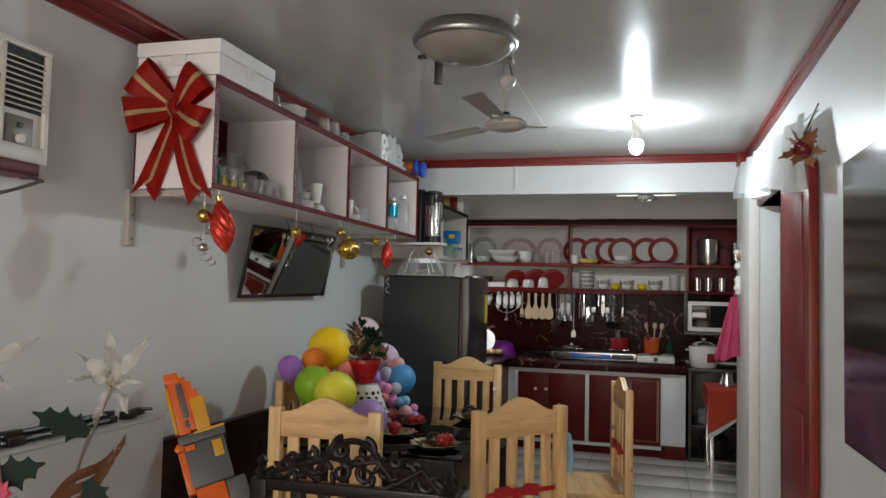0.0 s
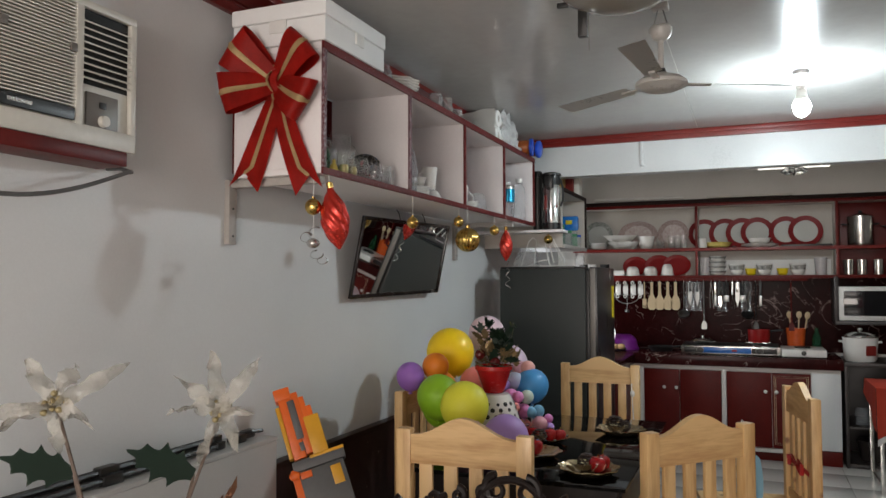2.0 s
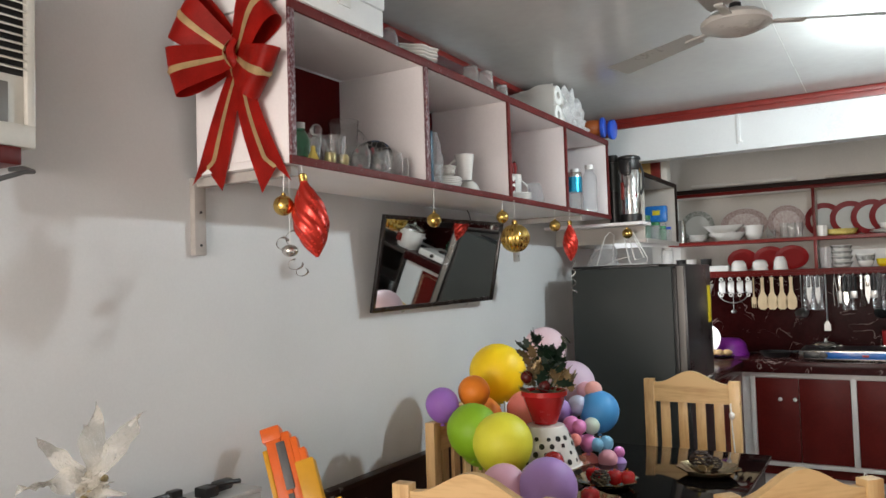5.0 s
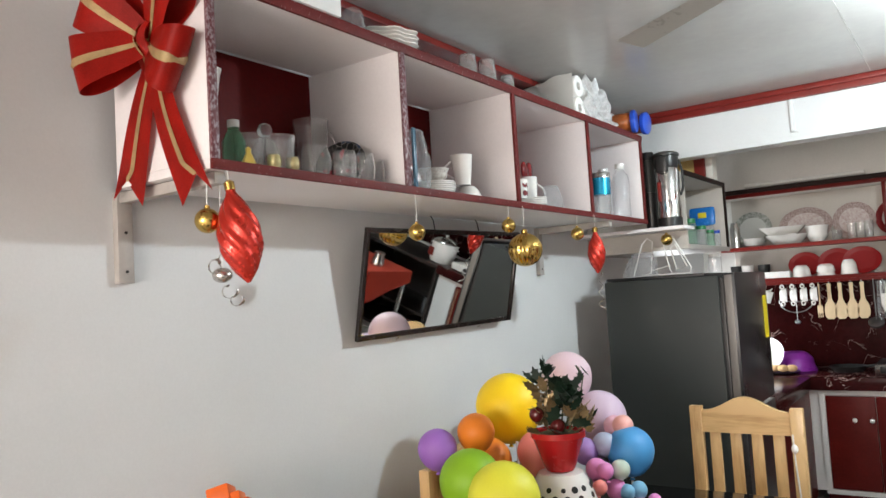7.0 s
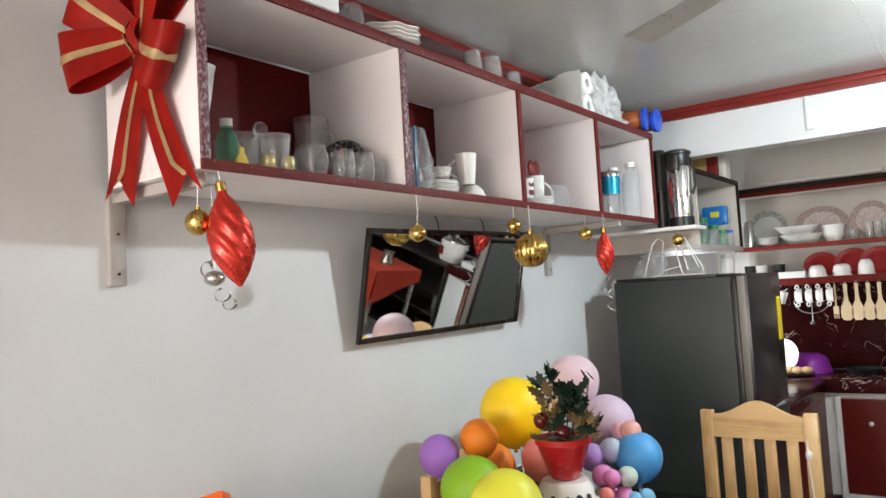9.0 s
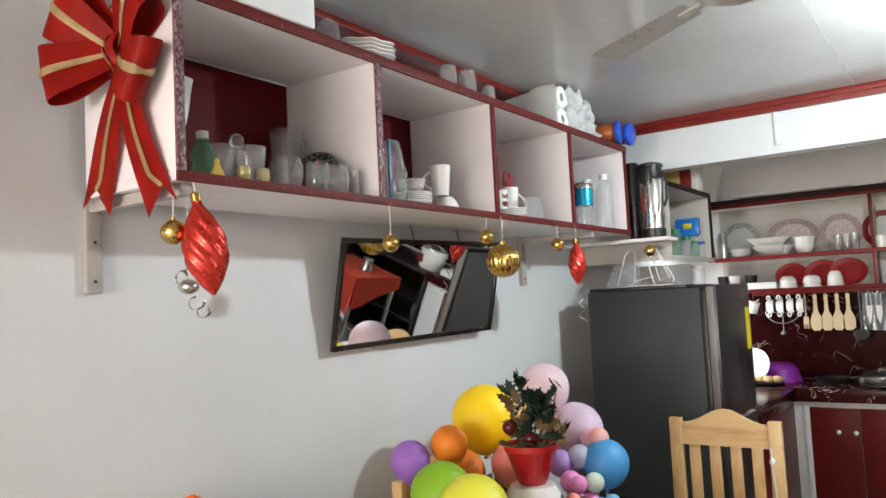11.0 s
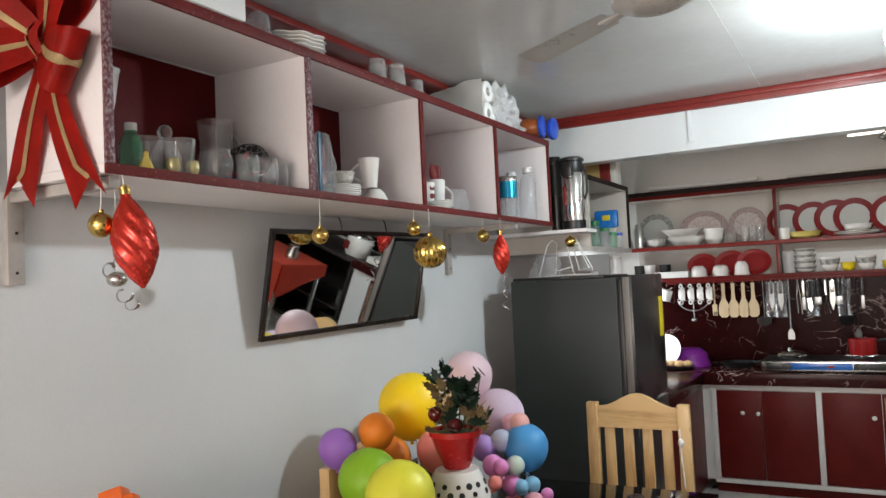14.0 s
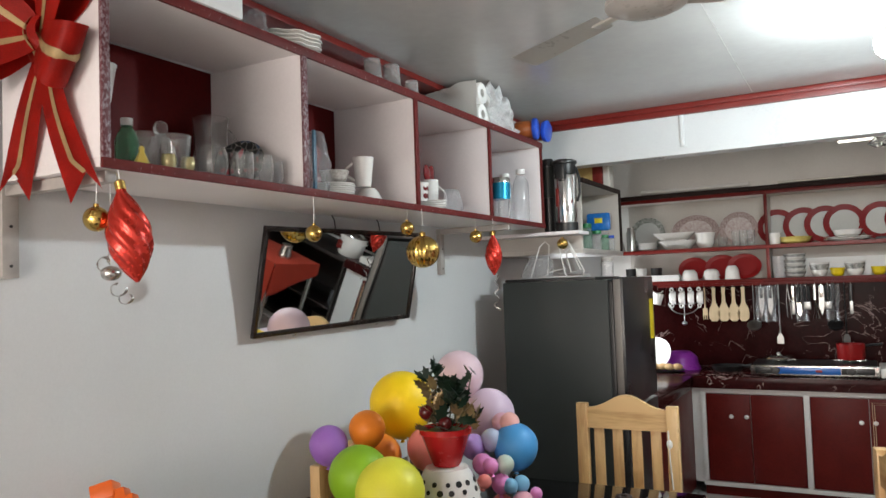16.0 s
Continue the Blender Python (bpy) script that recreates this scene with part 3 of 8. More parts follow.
def counter():
    YF = 7.20
    t = thing("kitchen_counter", at(-0.5, 7.5, 0), "maroon lower cabinets with white frames under a marble counter", "cabinet")
    inv = t.matrix_world.inverted()

    def p(name, x0, x1, y0, y1, z0, z1, mat, label="", bev=0.002, par=None):
        return part(name, B().box(x0, x1, y0, y1, z0, z1, bev, inv), mat, par or t, label)

    p("carcass", X0 + 0.002, 0.30, YF + 0.06, YK - 0.004, 0.09, 0.755, M_WHITEPOST)
    p("toe_kick", -1.25, 0.30, YF + 0.09, YF + 0.12, 0, 0.09, M_MAROON, "maroon toe kick")
    p("face_rail", -1.25, 0.30, YF + 0.035, YF + 0.06, 0.725, 0.756, M_WHITEPOST, "white face frame")
    p("face_rail", -1.25, 0.13, YF + 0.035, YF + 0.06, 0.075, 0.105, M_WHITEPOST, "white face frame")
    for x in (-1.25, -0.585):
        p("face_stile", x, x + 0.035, YF + 0.035, YF + 0.06, 0.105, 0.725, M_WHITEPOST, "white face frame")
    for x0, x1, kn in ((-1.213, -0.922, -0.95), (-0.918, -0.587, -0.86), (-0.547, -0.205, -0.25), (-0.201, 0.085, -0.17)):
        d = p("cabinet_door", x0, x1, YF + 0.037, YF + 0.058, 0.11, 0.715, M_MAROON, "maroon cabinet door", 0.004)
        if kn is not None:
            kx = {-0.95: -1.045, -0.86: -0.945, -0.25: -0.25, -0.17: -0.17}[kn]
            part("knob", B().lathe([(0.006, 0), (0.006, 0.010), (0.014, 0.014), (0.015, 0.022), (0.008, 0.028), (0.0001, 0.029)], 14,
                                   inv @ pose(kx, YF + 0.037, 0.565, 90, 0, 0)), M_CHINA, d, "white porcelain knob")
    for e in (0.0, 0.012):
        fx0, fx1, fz0, fz1 = -0.185 + e, 0.068 - e, 0.14 + e, 0.692 - e
        part("gold_moulding", B().tube([(fx0, YF + 0.036, fz0), (fx1, YF + 0.036, fz0), (fx1, YF + 0.036, fz1), (fx0, YF + 0.036, fz1)], 0.0022, 6, True), M_MOULD, t, "thin pale gold moulding", inv)
    p("white_panel", 0.092, 0.30, YF + 0.035, YF + 0.06, 0.12, 0.725, M_BEAM, "white side panel")
    p("maroon_base", 0.092, 0.30, YF + 0.035, YF + 0.06, 0.0, 0.115, M_MAROON, "maroon base panel")
    # left leg of the counter, behind the fridge
    p("carcass", X0 + 0.002, -1.31, 6.02, YF + 0.06, 0.05, 0.755, M_MAROON, "maroon cabinet side")
    return t


counter()
b = B().box(X0 + 0.002, 0.32, 7.195, YK - 0.003, 0.757, 0.842, 0.006).box(X0 + 0.002, -1.285, 6.0, 7.195, 0.757, 0.842, 0.006)
tagged(part("marble_worktop", b, M_MARBLE), "polished maroon marble worktop with pale veins on the lower cabinets", "worktop")
setting("trim_backsplash", B().box(X0 + 0.003, XK, YK - 0.022, YK, 0.845, 1.487), M_SPLASH, "dark maroon marble backsplash", "backsplash")


# ---- kitchen wall shelves ----
M_DARKRAIL = material("dark_brown_rail", (0.018, 0.010, 0.008), 0.6, vary=0.2, spec=0.15)


def back_shelf():
    t = thing("kitchen_shelf", at(-0.7, YK, 1.50), "long white kitchen wall shelf with red edges holding plates", "shelf")
    inv = t.matrix_world.inverted()
    yf = 7.60

    def p(name, x0, x1, y0, y1, z0, z1, mat, label=""):
        return part(name, B().box(x0, x1, y0, y1, z0, z1, 0.0015, inv), mat, t, label)

    p("back_panel", -1.86, 0.33, YK - 0.012, YK - 0.001, 1.51, 2.16, M_DIMBOARD)
    p("back_panel", 0.33, XK, YK - 0.012, YK - 0.001, 1.51, 2.16, M_MAROON, "dark maroon back panel")
    for z, n in ((1.49, "lower_board"), (1.735, "middle_board"), (2.135, "top_board")):
        p(n, -1.90, XK, yf + 0.012, YK - 0.012, z, z + 0.022, M_DIMBOARD if z > 2 else M_MAROON)
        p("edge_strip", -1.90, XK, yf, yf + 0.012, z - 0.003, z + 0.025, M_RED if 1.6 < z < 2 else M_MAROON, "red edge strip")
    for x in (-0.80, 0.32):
        p("divider", x, x + 0.022, yf + 0.012, YK - 0.012, 1.757, 2.135, M_DIMBOARD)
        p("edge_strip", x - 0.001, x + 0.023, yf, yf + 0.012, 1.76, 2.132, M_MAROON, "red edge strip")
        p("divider", x, x + 0.022, yf + 0.012, YK - 0.012, 1.512, 1.735, M_DIMBOARD)
        p("edge_strip", x - 0.001, x + 0.023, yf, yf + 0.012, 1.515, 1.732, M_RED, "red edge strip")
    p("top_rail", -1.90, XK, yf - 0.01, yf + 0.03, 2.161, 2.195, M_DARKRAIL, "dark rail")
    p("hanging_rail", -1.6, 0.1, yf + 0.002, yf + 0.012, 1.465, 1.487, M_MAROON, "dark hanging rail")
    return t


back_shelf()




# ---- dark board along the wall behind the chairs ----
M_DKBOARD = scuffed("dark_brown_board", (0.030, 0.012, 0.010), (0.30, 0.26, 0.24), 0.35, 0.70, 14)
t = thing("wall_board", at(X0, 3.9, 0), "dark brown wooden board standing along the wall", "board")
part("panel", B().box(0.004, 0.040, -0.89, 1.2, 0, 0.74, 0.003), M_DKBOARD, t)
part("cap_rail", B().box(0.004, 0.052, -0.90, 1.21, 0.741, 0.758, 0.003), M_DKBOARD, t)

# ---- mirror, tilted forward on the left wall ----
def mirror():
    o, u, v = Vector((-2.080, 3.590, 1.385)), Vector((0.024, 1.005, 0.018)), Vector((0.082, 0.028, 0.385))
    w, h = u.length, v.length
    u.normalize()
    v = (v - u * v.dot(u)).normalized()
    n = u.cross(v)
    if n.x < 0:
        n = -n
    m = Matrix((u, v, n)).transposed().to_4x4()
    m.translation = o
    t = thing("wall_mirror", m, "wide mirror in a thin dark wooden frame tilted from the wall", "mirror")
    part("glass", B().box(0.014, w - 0.014, 0.014, h - 0.014, 0.004, 0.009), M_MIRROR, t, "clear mirror glass", smooth=0)
    part("backing", B().box(0.005, w - 0.005, 0.005, h - 0.005, 0, 0.0035), M_FRAME, t)
    for x0, x1, y0, y1 in ((0, w, 0, 0.018), (0, w, h - 0.018, h), (0, 0.018, 0.018, h - 0.018), (w - 0.018, w, 0.018, h - 0.018)):
        part("frame_bar", B().box(x0, x1, y0, y1, 0.001, 0.016, 0.003), M_FRAME, t)
    for x in (0.22 * w, 0.75 * w):
        part("hook", B().tube([(x, -0.012, 0.004), (x, -0.006, 0.014), (x, 0.004, 0.014)], 0.003, 6), M_STEEL, t)
    for x in (0.40 * w, 0.70 * w):
        part("hanging_cord", B().tube([(x, h - 0.01, 0), (x + 0.02, h + 0.03, -0.03), (x + 0.03, h + 0.05, -0.055)], 0.0025, 6), M_BLACK, t)


mirror()


# ---- ribbon bow on the shelf's end ----
def bow():
    c = Vector((-1.856, 2.713, 2.160))
    t = thing("ribbon_bow", Matrix.Translation(c), "large red satin ribbon bow with gold stripes on the shelf end", "bow")

    def loop(ang, lift_up, length, w0, w1, puff, roll):
        ce, se = math.cos(lift_up), math.sin(lift_up)
        du = Vector((math.cos(ang) * ce, -se, math.sin(ang) * ce))
        dw = Vector((-math.sin(ang), 0, math.cos(ang)))
        dn = Vector((-math.cos(ang) * se, -ce, -math.sin(ang) * se))

        def fn(width, lift):
            def f(s, k):
                a = math.pi * s
                run = math.sin(a) ** 0.75 * length
                rise = 0.008 + 0.022 * s + puff * math.sin(a) ** 0.8 - 0.030 * math.sin(2 * a)
                hw = (w0 + (w1 - w0) * min(1, run / length) ** 0.8) * width
                side = (k - 0.5) * 2 * hw + 0.006 * math.sin(5 * s + ang)
                p = du * (run - abs(k - 0.5) * 0.012 * run / length) + dw * (side + roll * run) + dn * rise
                p += du * lift * math.sin(a) + dn * lift * (1 if s > 0.5 else -1)
                return p
            return f
        part("loop", B().sheet(fn(1.0, 0.0), 22, 6, 0.0016), M_BOWRED, t, smooth=50)
        part("gold_stripe", B().sheet(fn(0.15, 0.0026), 22, 2, 0.001), M_BOWGOLD, t, "gold glitter stripe", smooth=50)

    loop(radians(139), radians(8), 0.205, 0.030, 0.080, 0.048, 0.0)
    loop(radians(196), radians(10), 0.196, 0.030, 0.076, 0.058, 0.0)
    loop(radians(44), radians(-4), 0.180, 0.030, 0.076, 0.040, 0.0)
    loop(radians(-34), radians(0), 0.168, 0.030, 0.078, 0.038, 0.0)

    def tail(x_mid, z_mid, x_end, z_end, w_end, sway, n0):
        def fn(width, lift):
            def f(s, k):
                q = k - 0.5
                x = 2 * s * (1 - s) * x_mid + s * s * x_end
                z = 2 * s * (1 - s) * z_mid + s * s * z_end
                hw = (0.027 + (w_end - 0.027) * s ** 0.85) * width
                notch = 0.055 * (1 - 2 * abs(q)) * max(0, (s - 0.80) / 0.20) if width > 0.5 else 0.055 * max(0, (s - 0.80) / 0.20)
                return Vector((x + q * 2 * hw * 0.97, -(n0 + 0.016 * math.sin(math.pi * s * 1.2) + sway * q * s + lift), z + notch + q * 2 * hw * 0.22 * (1 if x_end > 0 else -1)))
            return f
        part("tail", B().sheet(fn(1.0, 0.0), 24, 8, 0.0016), M_BOWRED, t, smooth=50)
        part("gold_stripe", B().sheet(fn(0.15, 0.003), 24, 2, 0.001), M_BOWGOLD, t, "gold glitter stripe", smooth=50)

    tail(-0.040, -0.18, -0.158, -0.366, 0.064, 0.0, 0.006)
    tail(0.040, -0.18, 0.118, -0.388, 0.056, 0.0, 0.010)

    def wrap(x0, x1, lift):
        return lambda u, v: Vector((x0 + (x1 - x0) * v + 0.006 * math.sin(9 * u), -0.012 - (0.040 + 0.006 * math.sin(14 * v)) * math.sin(math.pi * (0.08 + 0.84 * u)) - lift, -0.062 + 0.122 * u))
    part("knot", B().sheet(wrap(-0.044, 0.030, 0.0), 12, 14, 0.002), M_BOWRED, t, smooth=50)
    part("gold_stripe", B().sheet(wrap(-0.020, -0.008, 0.003), 12, 2, 0.001), M_BOWGOLD, t, "gold glitter stripe", smooth=50)


bow()


# ---- hanging ornaments along the shelf's front edge ----
def string(t, x, y, z0, z1):
    part("string", B().tube([(x, y, z0), (x + 0.002, y, (z0 + z1) / 2), (x, y, z1)], 0.0012, 5), M_PLASTW, t)


def gold_ball(x, y, z, r, group="hanging ornaments", label="shiny gold ball ornament hanging from the shelf edge"):
    t = thing("ball_ornament", at(x, y, z), label, "ornament", group)
    part("ball", B().ball(r, seg=24), M_BRASSY, t)
    part("cap", B().lathe([(r * 0.22, r * 0.95), (r * 0.22, r * 1.18), (r * 0.06, r * 1.24)], 12), M_BRASSY, t)
    string(t, 0, 0, r * 1.2, SZ0 - z + 0.004)
    return t


def finial(x, y, ztop, length, r, lean=0):
    t = thing("finial_ornament", Matrix.Translation((x, y, ztop)) @ Matrix.Rotation(radians(-lean), 4, Vector((-0.6, 0.8, 0))) @ Matrix.Translation((0, 0, -length)), "glossy red swirled finial ornament hanging from the shelf edge", "ornament", "hanging ornaments")
    prof = [(0.004, 0)] + [(max(0.006, r * math.sin(math.pi * (i / 16) ** 0.92) ** 0.85), length * i / 16) for i in range(1, 16)] + [(0.010, length * 0.985)]
    b = B()
    rings = 40
    full = []
    for i in range(rings + 1):
        h = length * i / rings
        k = i / rings * 16
        j = min(15, int(k))
        full.append((prof[j][0] + (prof[j + 1][0] - prof[j][0]) * (k - j), h))
    b.lathe(full, 40, None, lambda a, z: 0.80 + 0.23 * abs(math.sin(4 * a + z / length * 13.0)))
    part("swirl_body", b, M_ORNRED, t, smooth=60)
    part("cap", B().lathe([(0.012, length - 0.006), (0.012, length + 0.012), (0.004, length + 0.018)], 12), M_BRASSY, t)
    string(t, 0, 0, length + 0.015, SZ0 - (ztop - length) + 0.004)
    return t


def curl(t, x, y, z, drop):
    pts = [(x + 0.012 * math.cos(i * 0.8) * (0.5 + i / 30), y + 0.012 * math.sin(i * 0.8), z - drop * i / 24) for i in range(25)]
    part("curled_ribbon", B().tube(pts, 0.0028, 6, flat=0.3), M_SILVER, t, "curled silver ribbon")


f = finial(-1.684, 2.760, 1.793, 0.220, 0.050, 9)
t = gold_ball(-1.735, 2.735, 1.722, 0.029)
t = thing("silver_ornament", at(-1.778, 2.805, 1.60), "small silver ornament with curled ribbons hanging by the shelf", "ornament", "hanging ornaments")
part("ball", B().ball(0.024, sz=0.75), M_SILVER, t)
string(t, 0, 0, 0.018, 0.238)
for k, (cx, cz, r, a0, a1) in enumerate(((-0.030, 0.022, 0.024, 20, 330), (0.008, 0.035, 0.030, 60, 250), (0.004, -0.040, 0.020, 70, 380), (0.026, -0.062, 0.016, 120, 420))):
    pts = [(cx + (r + 0.0003 * i) * math.cos(radians(a0 + (a1 - a0) * i / 20)), 0.004 * k + 0.0006 * i, cz + r * 0.75 * math.sin(radians(a0 + (a1 - a0) * i / 20))) for i in range(21)]
    part("curled_ribbon", B().tube(pts, 0.0042, 6, flat=0.25), M_SILVER, t, "curled silver ribbon")
gold_ball(-1.690, 3.464, 1.718, 0.026)
gold_ball(-1.690, 4.02, 1.762, 0.026)
t = thing("ribbed_ornament", at(-1.672, 4.10, 1.675), "large ribbed gold ball ornament hanging from the shelf edge", "ornament", "hanging ornaments")
part("ball", B().lathe([(max(0.002, 0.062 * math.sin(math.pi * i / 20)), -0.062 * math.cos(math.pi * i / 20)) for i in range(21)], 96, None, lambda a, z: 0.95 + 0.07 * abs(math.sin(9 * a))), M_BRASSY, t, smooth=60)
part("cap", B().lathe([(0.012, 0.058), (0.012, 0.072), (0.004, 0.078)], 12), M_BRASSY, t)
string(t, 0, 0, 0.075, SZ0 - 1.675 + 0.004)
f = finial(-1.662, 4.72, 1.768, 0.185, 0.038)
curl(f, 0.01, 0.0, -0.0, 0.16)
gold_ball(-1.70, 4.62, 1.755, 0.028)
gold_ball(-1.60, 5.47, 1.745, 0.030)


# ---- window-type air conditioner high on the left wall ----
def air_conditioner():
    y1, y0, z0, z1, xf = 2.190, 1.50, 1.836, 2.235, -2.0
    t = thing("air_conditioner", at(X0, y0, z0), "aged cream window air conditioner built into the wall", "air conditioner")
    inv = t.matrix_world.inverted()

    def p(name, a, mat, label="", bev=0.002, par=None):
        return part(name, B().box(*a, bev, inv), mat, par or t, label)
    p("housing", (X0 - 0.11, xf - 0.018, y0, y1, z0, z1), M_CREAM, "", 0.012)
    p("front_frame", (xf - 0.018, xf, y0, y1, z0, z0 + 0.055), M_CREAM, "", 0.006)
    p("front_frame", (xf - 0.018, xf, y0, y1, z1 - 0.022, z1), M_CREAM, "", 0.006)
    p("front_frame", (xf - 0.018, xf, y1 - 0.022, y1, z0 + 0.05, z1 - 0.02), M_CREAM, "", 0.006)
    p("front_frame", (xf - 0.018, xf, y0, y0 + 0.022, z0 + 0.05, z1 - 0.02), M_CREAM, "", 0.006)
    p("front_frame", (xf - 0.018, xf, y1 - 0.215, y1 - 0.190, z0 + 0.05, z1 - 0.02), M_CREAM, "", 0.004)
    p("name_band", (xf - 0.004, xf + 0.003, y0 + 0.02, y1 - 0.22, z0 + 0.058, z0 + 0.092), M_BLACK, "black name band with a plain silver mark", 0.002)
    p("maker_mark", (xf + 0.003, xf + 0.004, y1 - 0.42, y1 - 0.35, z0 + 0.070, z0 + 0.080), M_SILVER, "plain silver mark", 0)
    p("grille_back", (xf - 0.0175, xf - 0.015, y0 + 0.022, y1 - 0.215, z0 + 0.095, z1 - 0.022), M_BLACK, "dark grille backing", 0)
    n = 30
    for i in range(n):
        z = z0 + 0.098 + (z1 - 0.028 - z0 - 0.098) * i / (n - 1)
        p("grille_slat", (xf - 0.014, xf - 0.002, y0 + 0.022, y1 - 0.215, z - 0.0019, z + 0.0019), M_CREAM, "", 0)
    for y, z in ((y0 + 0.06, 2.13), (y0 + 0.26, 2.10), (y1 - 0.225, 2.09)):
        p("clip", (xf - 0.003, xf + 0.004, y - 0.010, y + 0.010, z - 0.012, z + 0.012), M_FRSTRIP, "worn dark clip")
    p("outlet_back", (xf - 0.0175, xf - 0.016, y1 - 0.19, y1 - 0.022, z0 + 0.17, z1 - 0.022), M_BLACK, "dark air outlet", 0)
    for i in range(9):
        z = z0 + 0.185 + i * 0.0195
        part("outlet_vane", B().box(-0.010, 0.010, 0, 0.168, -0.0018, 0.0018, 0, inv @ pose(xf - 0.006, y1 - 0.19, z, 0, 24, 0)), M_CREAM, t)
    p("control_panel", (xf - 0.018, xf - 0.010, y1 - 0.17, y1 - 0.06, z0 + 0.035, z0 + 0.15), M_FRSTRIP, "grey control panel", 0.002)
    part("knob", B().lathe([(0.017, 0), (0.015, 0.014), (0.001, 0.015)], 16, inv @ pose(xf - 0.010, y1 - 0.115, z0 + 0.075, 0, 90, 0)), M_CREAM, t)
    p("switch", (xf - 0.010, xf - 0.006, y1 - 0.128, y1 - 0.105, z0 + 0.11, z0 + 0.128), M_BLACK, "small black switch")
    return t


air_conditioner()
t = thing("timber_ledge", at(-2.05, 1.85, 1.793), "dark red timber ledge under the air conditioner", "ledge")
part("board", B().box(-0.058, 0.058, -0.36, 0.30, 0, 0.0415, 0.004), M_MAROON, t)
pts = [(-2.0 + 0.01 * math.sin(3 * s), 1.30 + 0.86 * s, 1.780 - 0.105 * math.sin(math.pi * min(1, max(0, (s - 0.02) * 1.02)))) for s in [i / 24 for i in range(25)]]
pts += [(-2.015, 2.19, 1.785), (-2.06, 2.192, 1.798), (-2.112, 2.19, 1.80)]
solo("power_cable", B().tube(pts, 0.006, 8), material("grey_cable_rubber", (0.10, 0.10, 0.10), 0.5), Matrix.Identity(4), "grey power cable looping under the air conditioner", "cable")
solo("wall_nail", B().tube([(0, 0, 0), (0.02, 0.01, 0.003), (0.022, 0.03, 0.0)], 0.003, 6), M_BLACK, at(X0, 1.76, 1.45), "small black hook in the wall", "hook")

# ---- ceiling: round lamp, fan, bulb ----
M_DIFF = material("frosted_diffuser", (0.26, 0.24, 0.205), 0.2, vary=0.06, scale=5, bump=0.0, coat=0.4)
M_FANW = material("fan_enamel", (0.50, 0.48, 0.45), 0.3, vary=0.06, bump=0.02)
t = thing("ceiling_lamp", at(-0.735, 3.02, ZC), "round ceiling lamp with a grey dome and chrome rim, unlit", "ceiling lamp")
part("dome", B().lathe([(0.0005, -0.142), (0.07, -0.138), (0.13, -0.122), (0.178, -0.096), (0.205, -0.066), (0.21, -0.055)], 40), M_DIFF, t, "frosted glass dome", smooth=60)
part("rim", B().lathe([(0.205, -0.070), (0.216, -0.062), (0.218, -0.045), (0.200, -0.025), (0.185, -0.001)], 40), M_TOOL, t, "chrome rim", smooth=60)
part("clip", B().box(-0.215, -0.175, 0.03, 0.05, -0.098, -0.082, 0.003), M_BLACK, t, "small black clip")
part("sensor", B().box(-0.145, -0.112, 0.045, 0.072, -0.205, -0.105, 0.004), M_BLACK, t, "black box hanging from the rim")
part("pull_chain", B().tube([(-0.108, 0.05, -0.12), (-0.107, 0.05, -0.20), (-0.107, 0.05, -0.255)], 0.0018, 6), M_STEEL, t)


def ceiling_fan():
    t = thing("ceiling_fan", at(-0.64, 3.43, ZC), "off-white three-blade ceiling fan on a short rod", "ceiling fan")
    part("ceiling_hook", B().box(-0.03, 0.03, -0.03, 0.03, -0.022, -0.001, 0.003), M_BRACKET, t)
    part("hanger", B().tube([(-0.010, 0, -0.022), (-0.026, 0, -0.085)], 0.003, 6).tube([(0.010, 0, -0.022), (0.026, 0, -0.085)], 0.003, 6), M_TOOL, t)
    part("canopy", B().lathe([(0.036, -0.085), (0.042, -0.092), (0.041, -0.112), (0.030, -0.132), (0.014, -0.142)], 24), M_FANW, t)
    part("rod", B().lathe([(0.011, -0.140), (0.011, -0.262)], 12), M_FANW, t)
    part("collar", B().lathe([(0.016, -0.248), (0.018, -0.264), (0.014, -0.268)], 12), M_BLACK, t, "dark collar")
    part("motor", B().lathe([(0.018, -0.262), (0.030, -0.268), (0.076, -0.284), (0.096, -0.300), (0.097, -0.314), (0.080, -0.322), (0.062, -0.330), (0.040, -0.333), (0.001, -0.334)], 36), M_FANW, t)
    for k in range(3):
        m = pose(0, 0, -0.306, 0, 0, 26 + 120 * k)
        part("blade", B().sheet(lambda u, v: m @ Vector((0.15 + 0.38 * u, (v - 0.5) * (0.060 + 0.03 * u), 0.004 + 0.016 * (v - 0.5))), 10, 3, 0.003), M_FANW, t)
        part("blade_arm", B().box(0.085, 0.19, -0.012, 0.012, -0.003, 0.003, 0.001, m), M_FANW, t)


ceiling_fan()
M_BULB = glowing("lit_bulb", (0.95, 0.98, 1.0), 40)
t = thing("light_bulb", at(-0.09, 4.64, ZC), "bright white bulb in a ceiling socket, lit", "light bulb")
part("socket", B().lathe([(0.036, -0.001), (0.036, -0.02), (0.026, -0.032), (0.024, -0.095), (0.001, -0.096)], 20), M_PLASTW, t)
part("neck", B().lathe([(0.021, -0.096), (0.024, -0.110), (0.032, -0.146), (0.034, -0.150)], 20), M_PLASTW, t)
bulb = part("glass_bulb", B().lathe([(0.034, -0.150), (0.041, -0.166), (0.043, -0.184), (0.036, -0.212), (0.018, -0.231), (0.001, -0.236)], 24), M_BULB, t, "glowing white bulb", smooth=60)
bulb.visible_shadow = False
t = thing("smoke_detector", at(-0.62, 3.20, ZC), "small white sensor on the ceiling", "sensor")
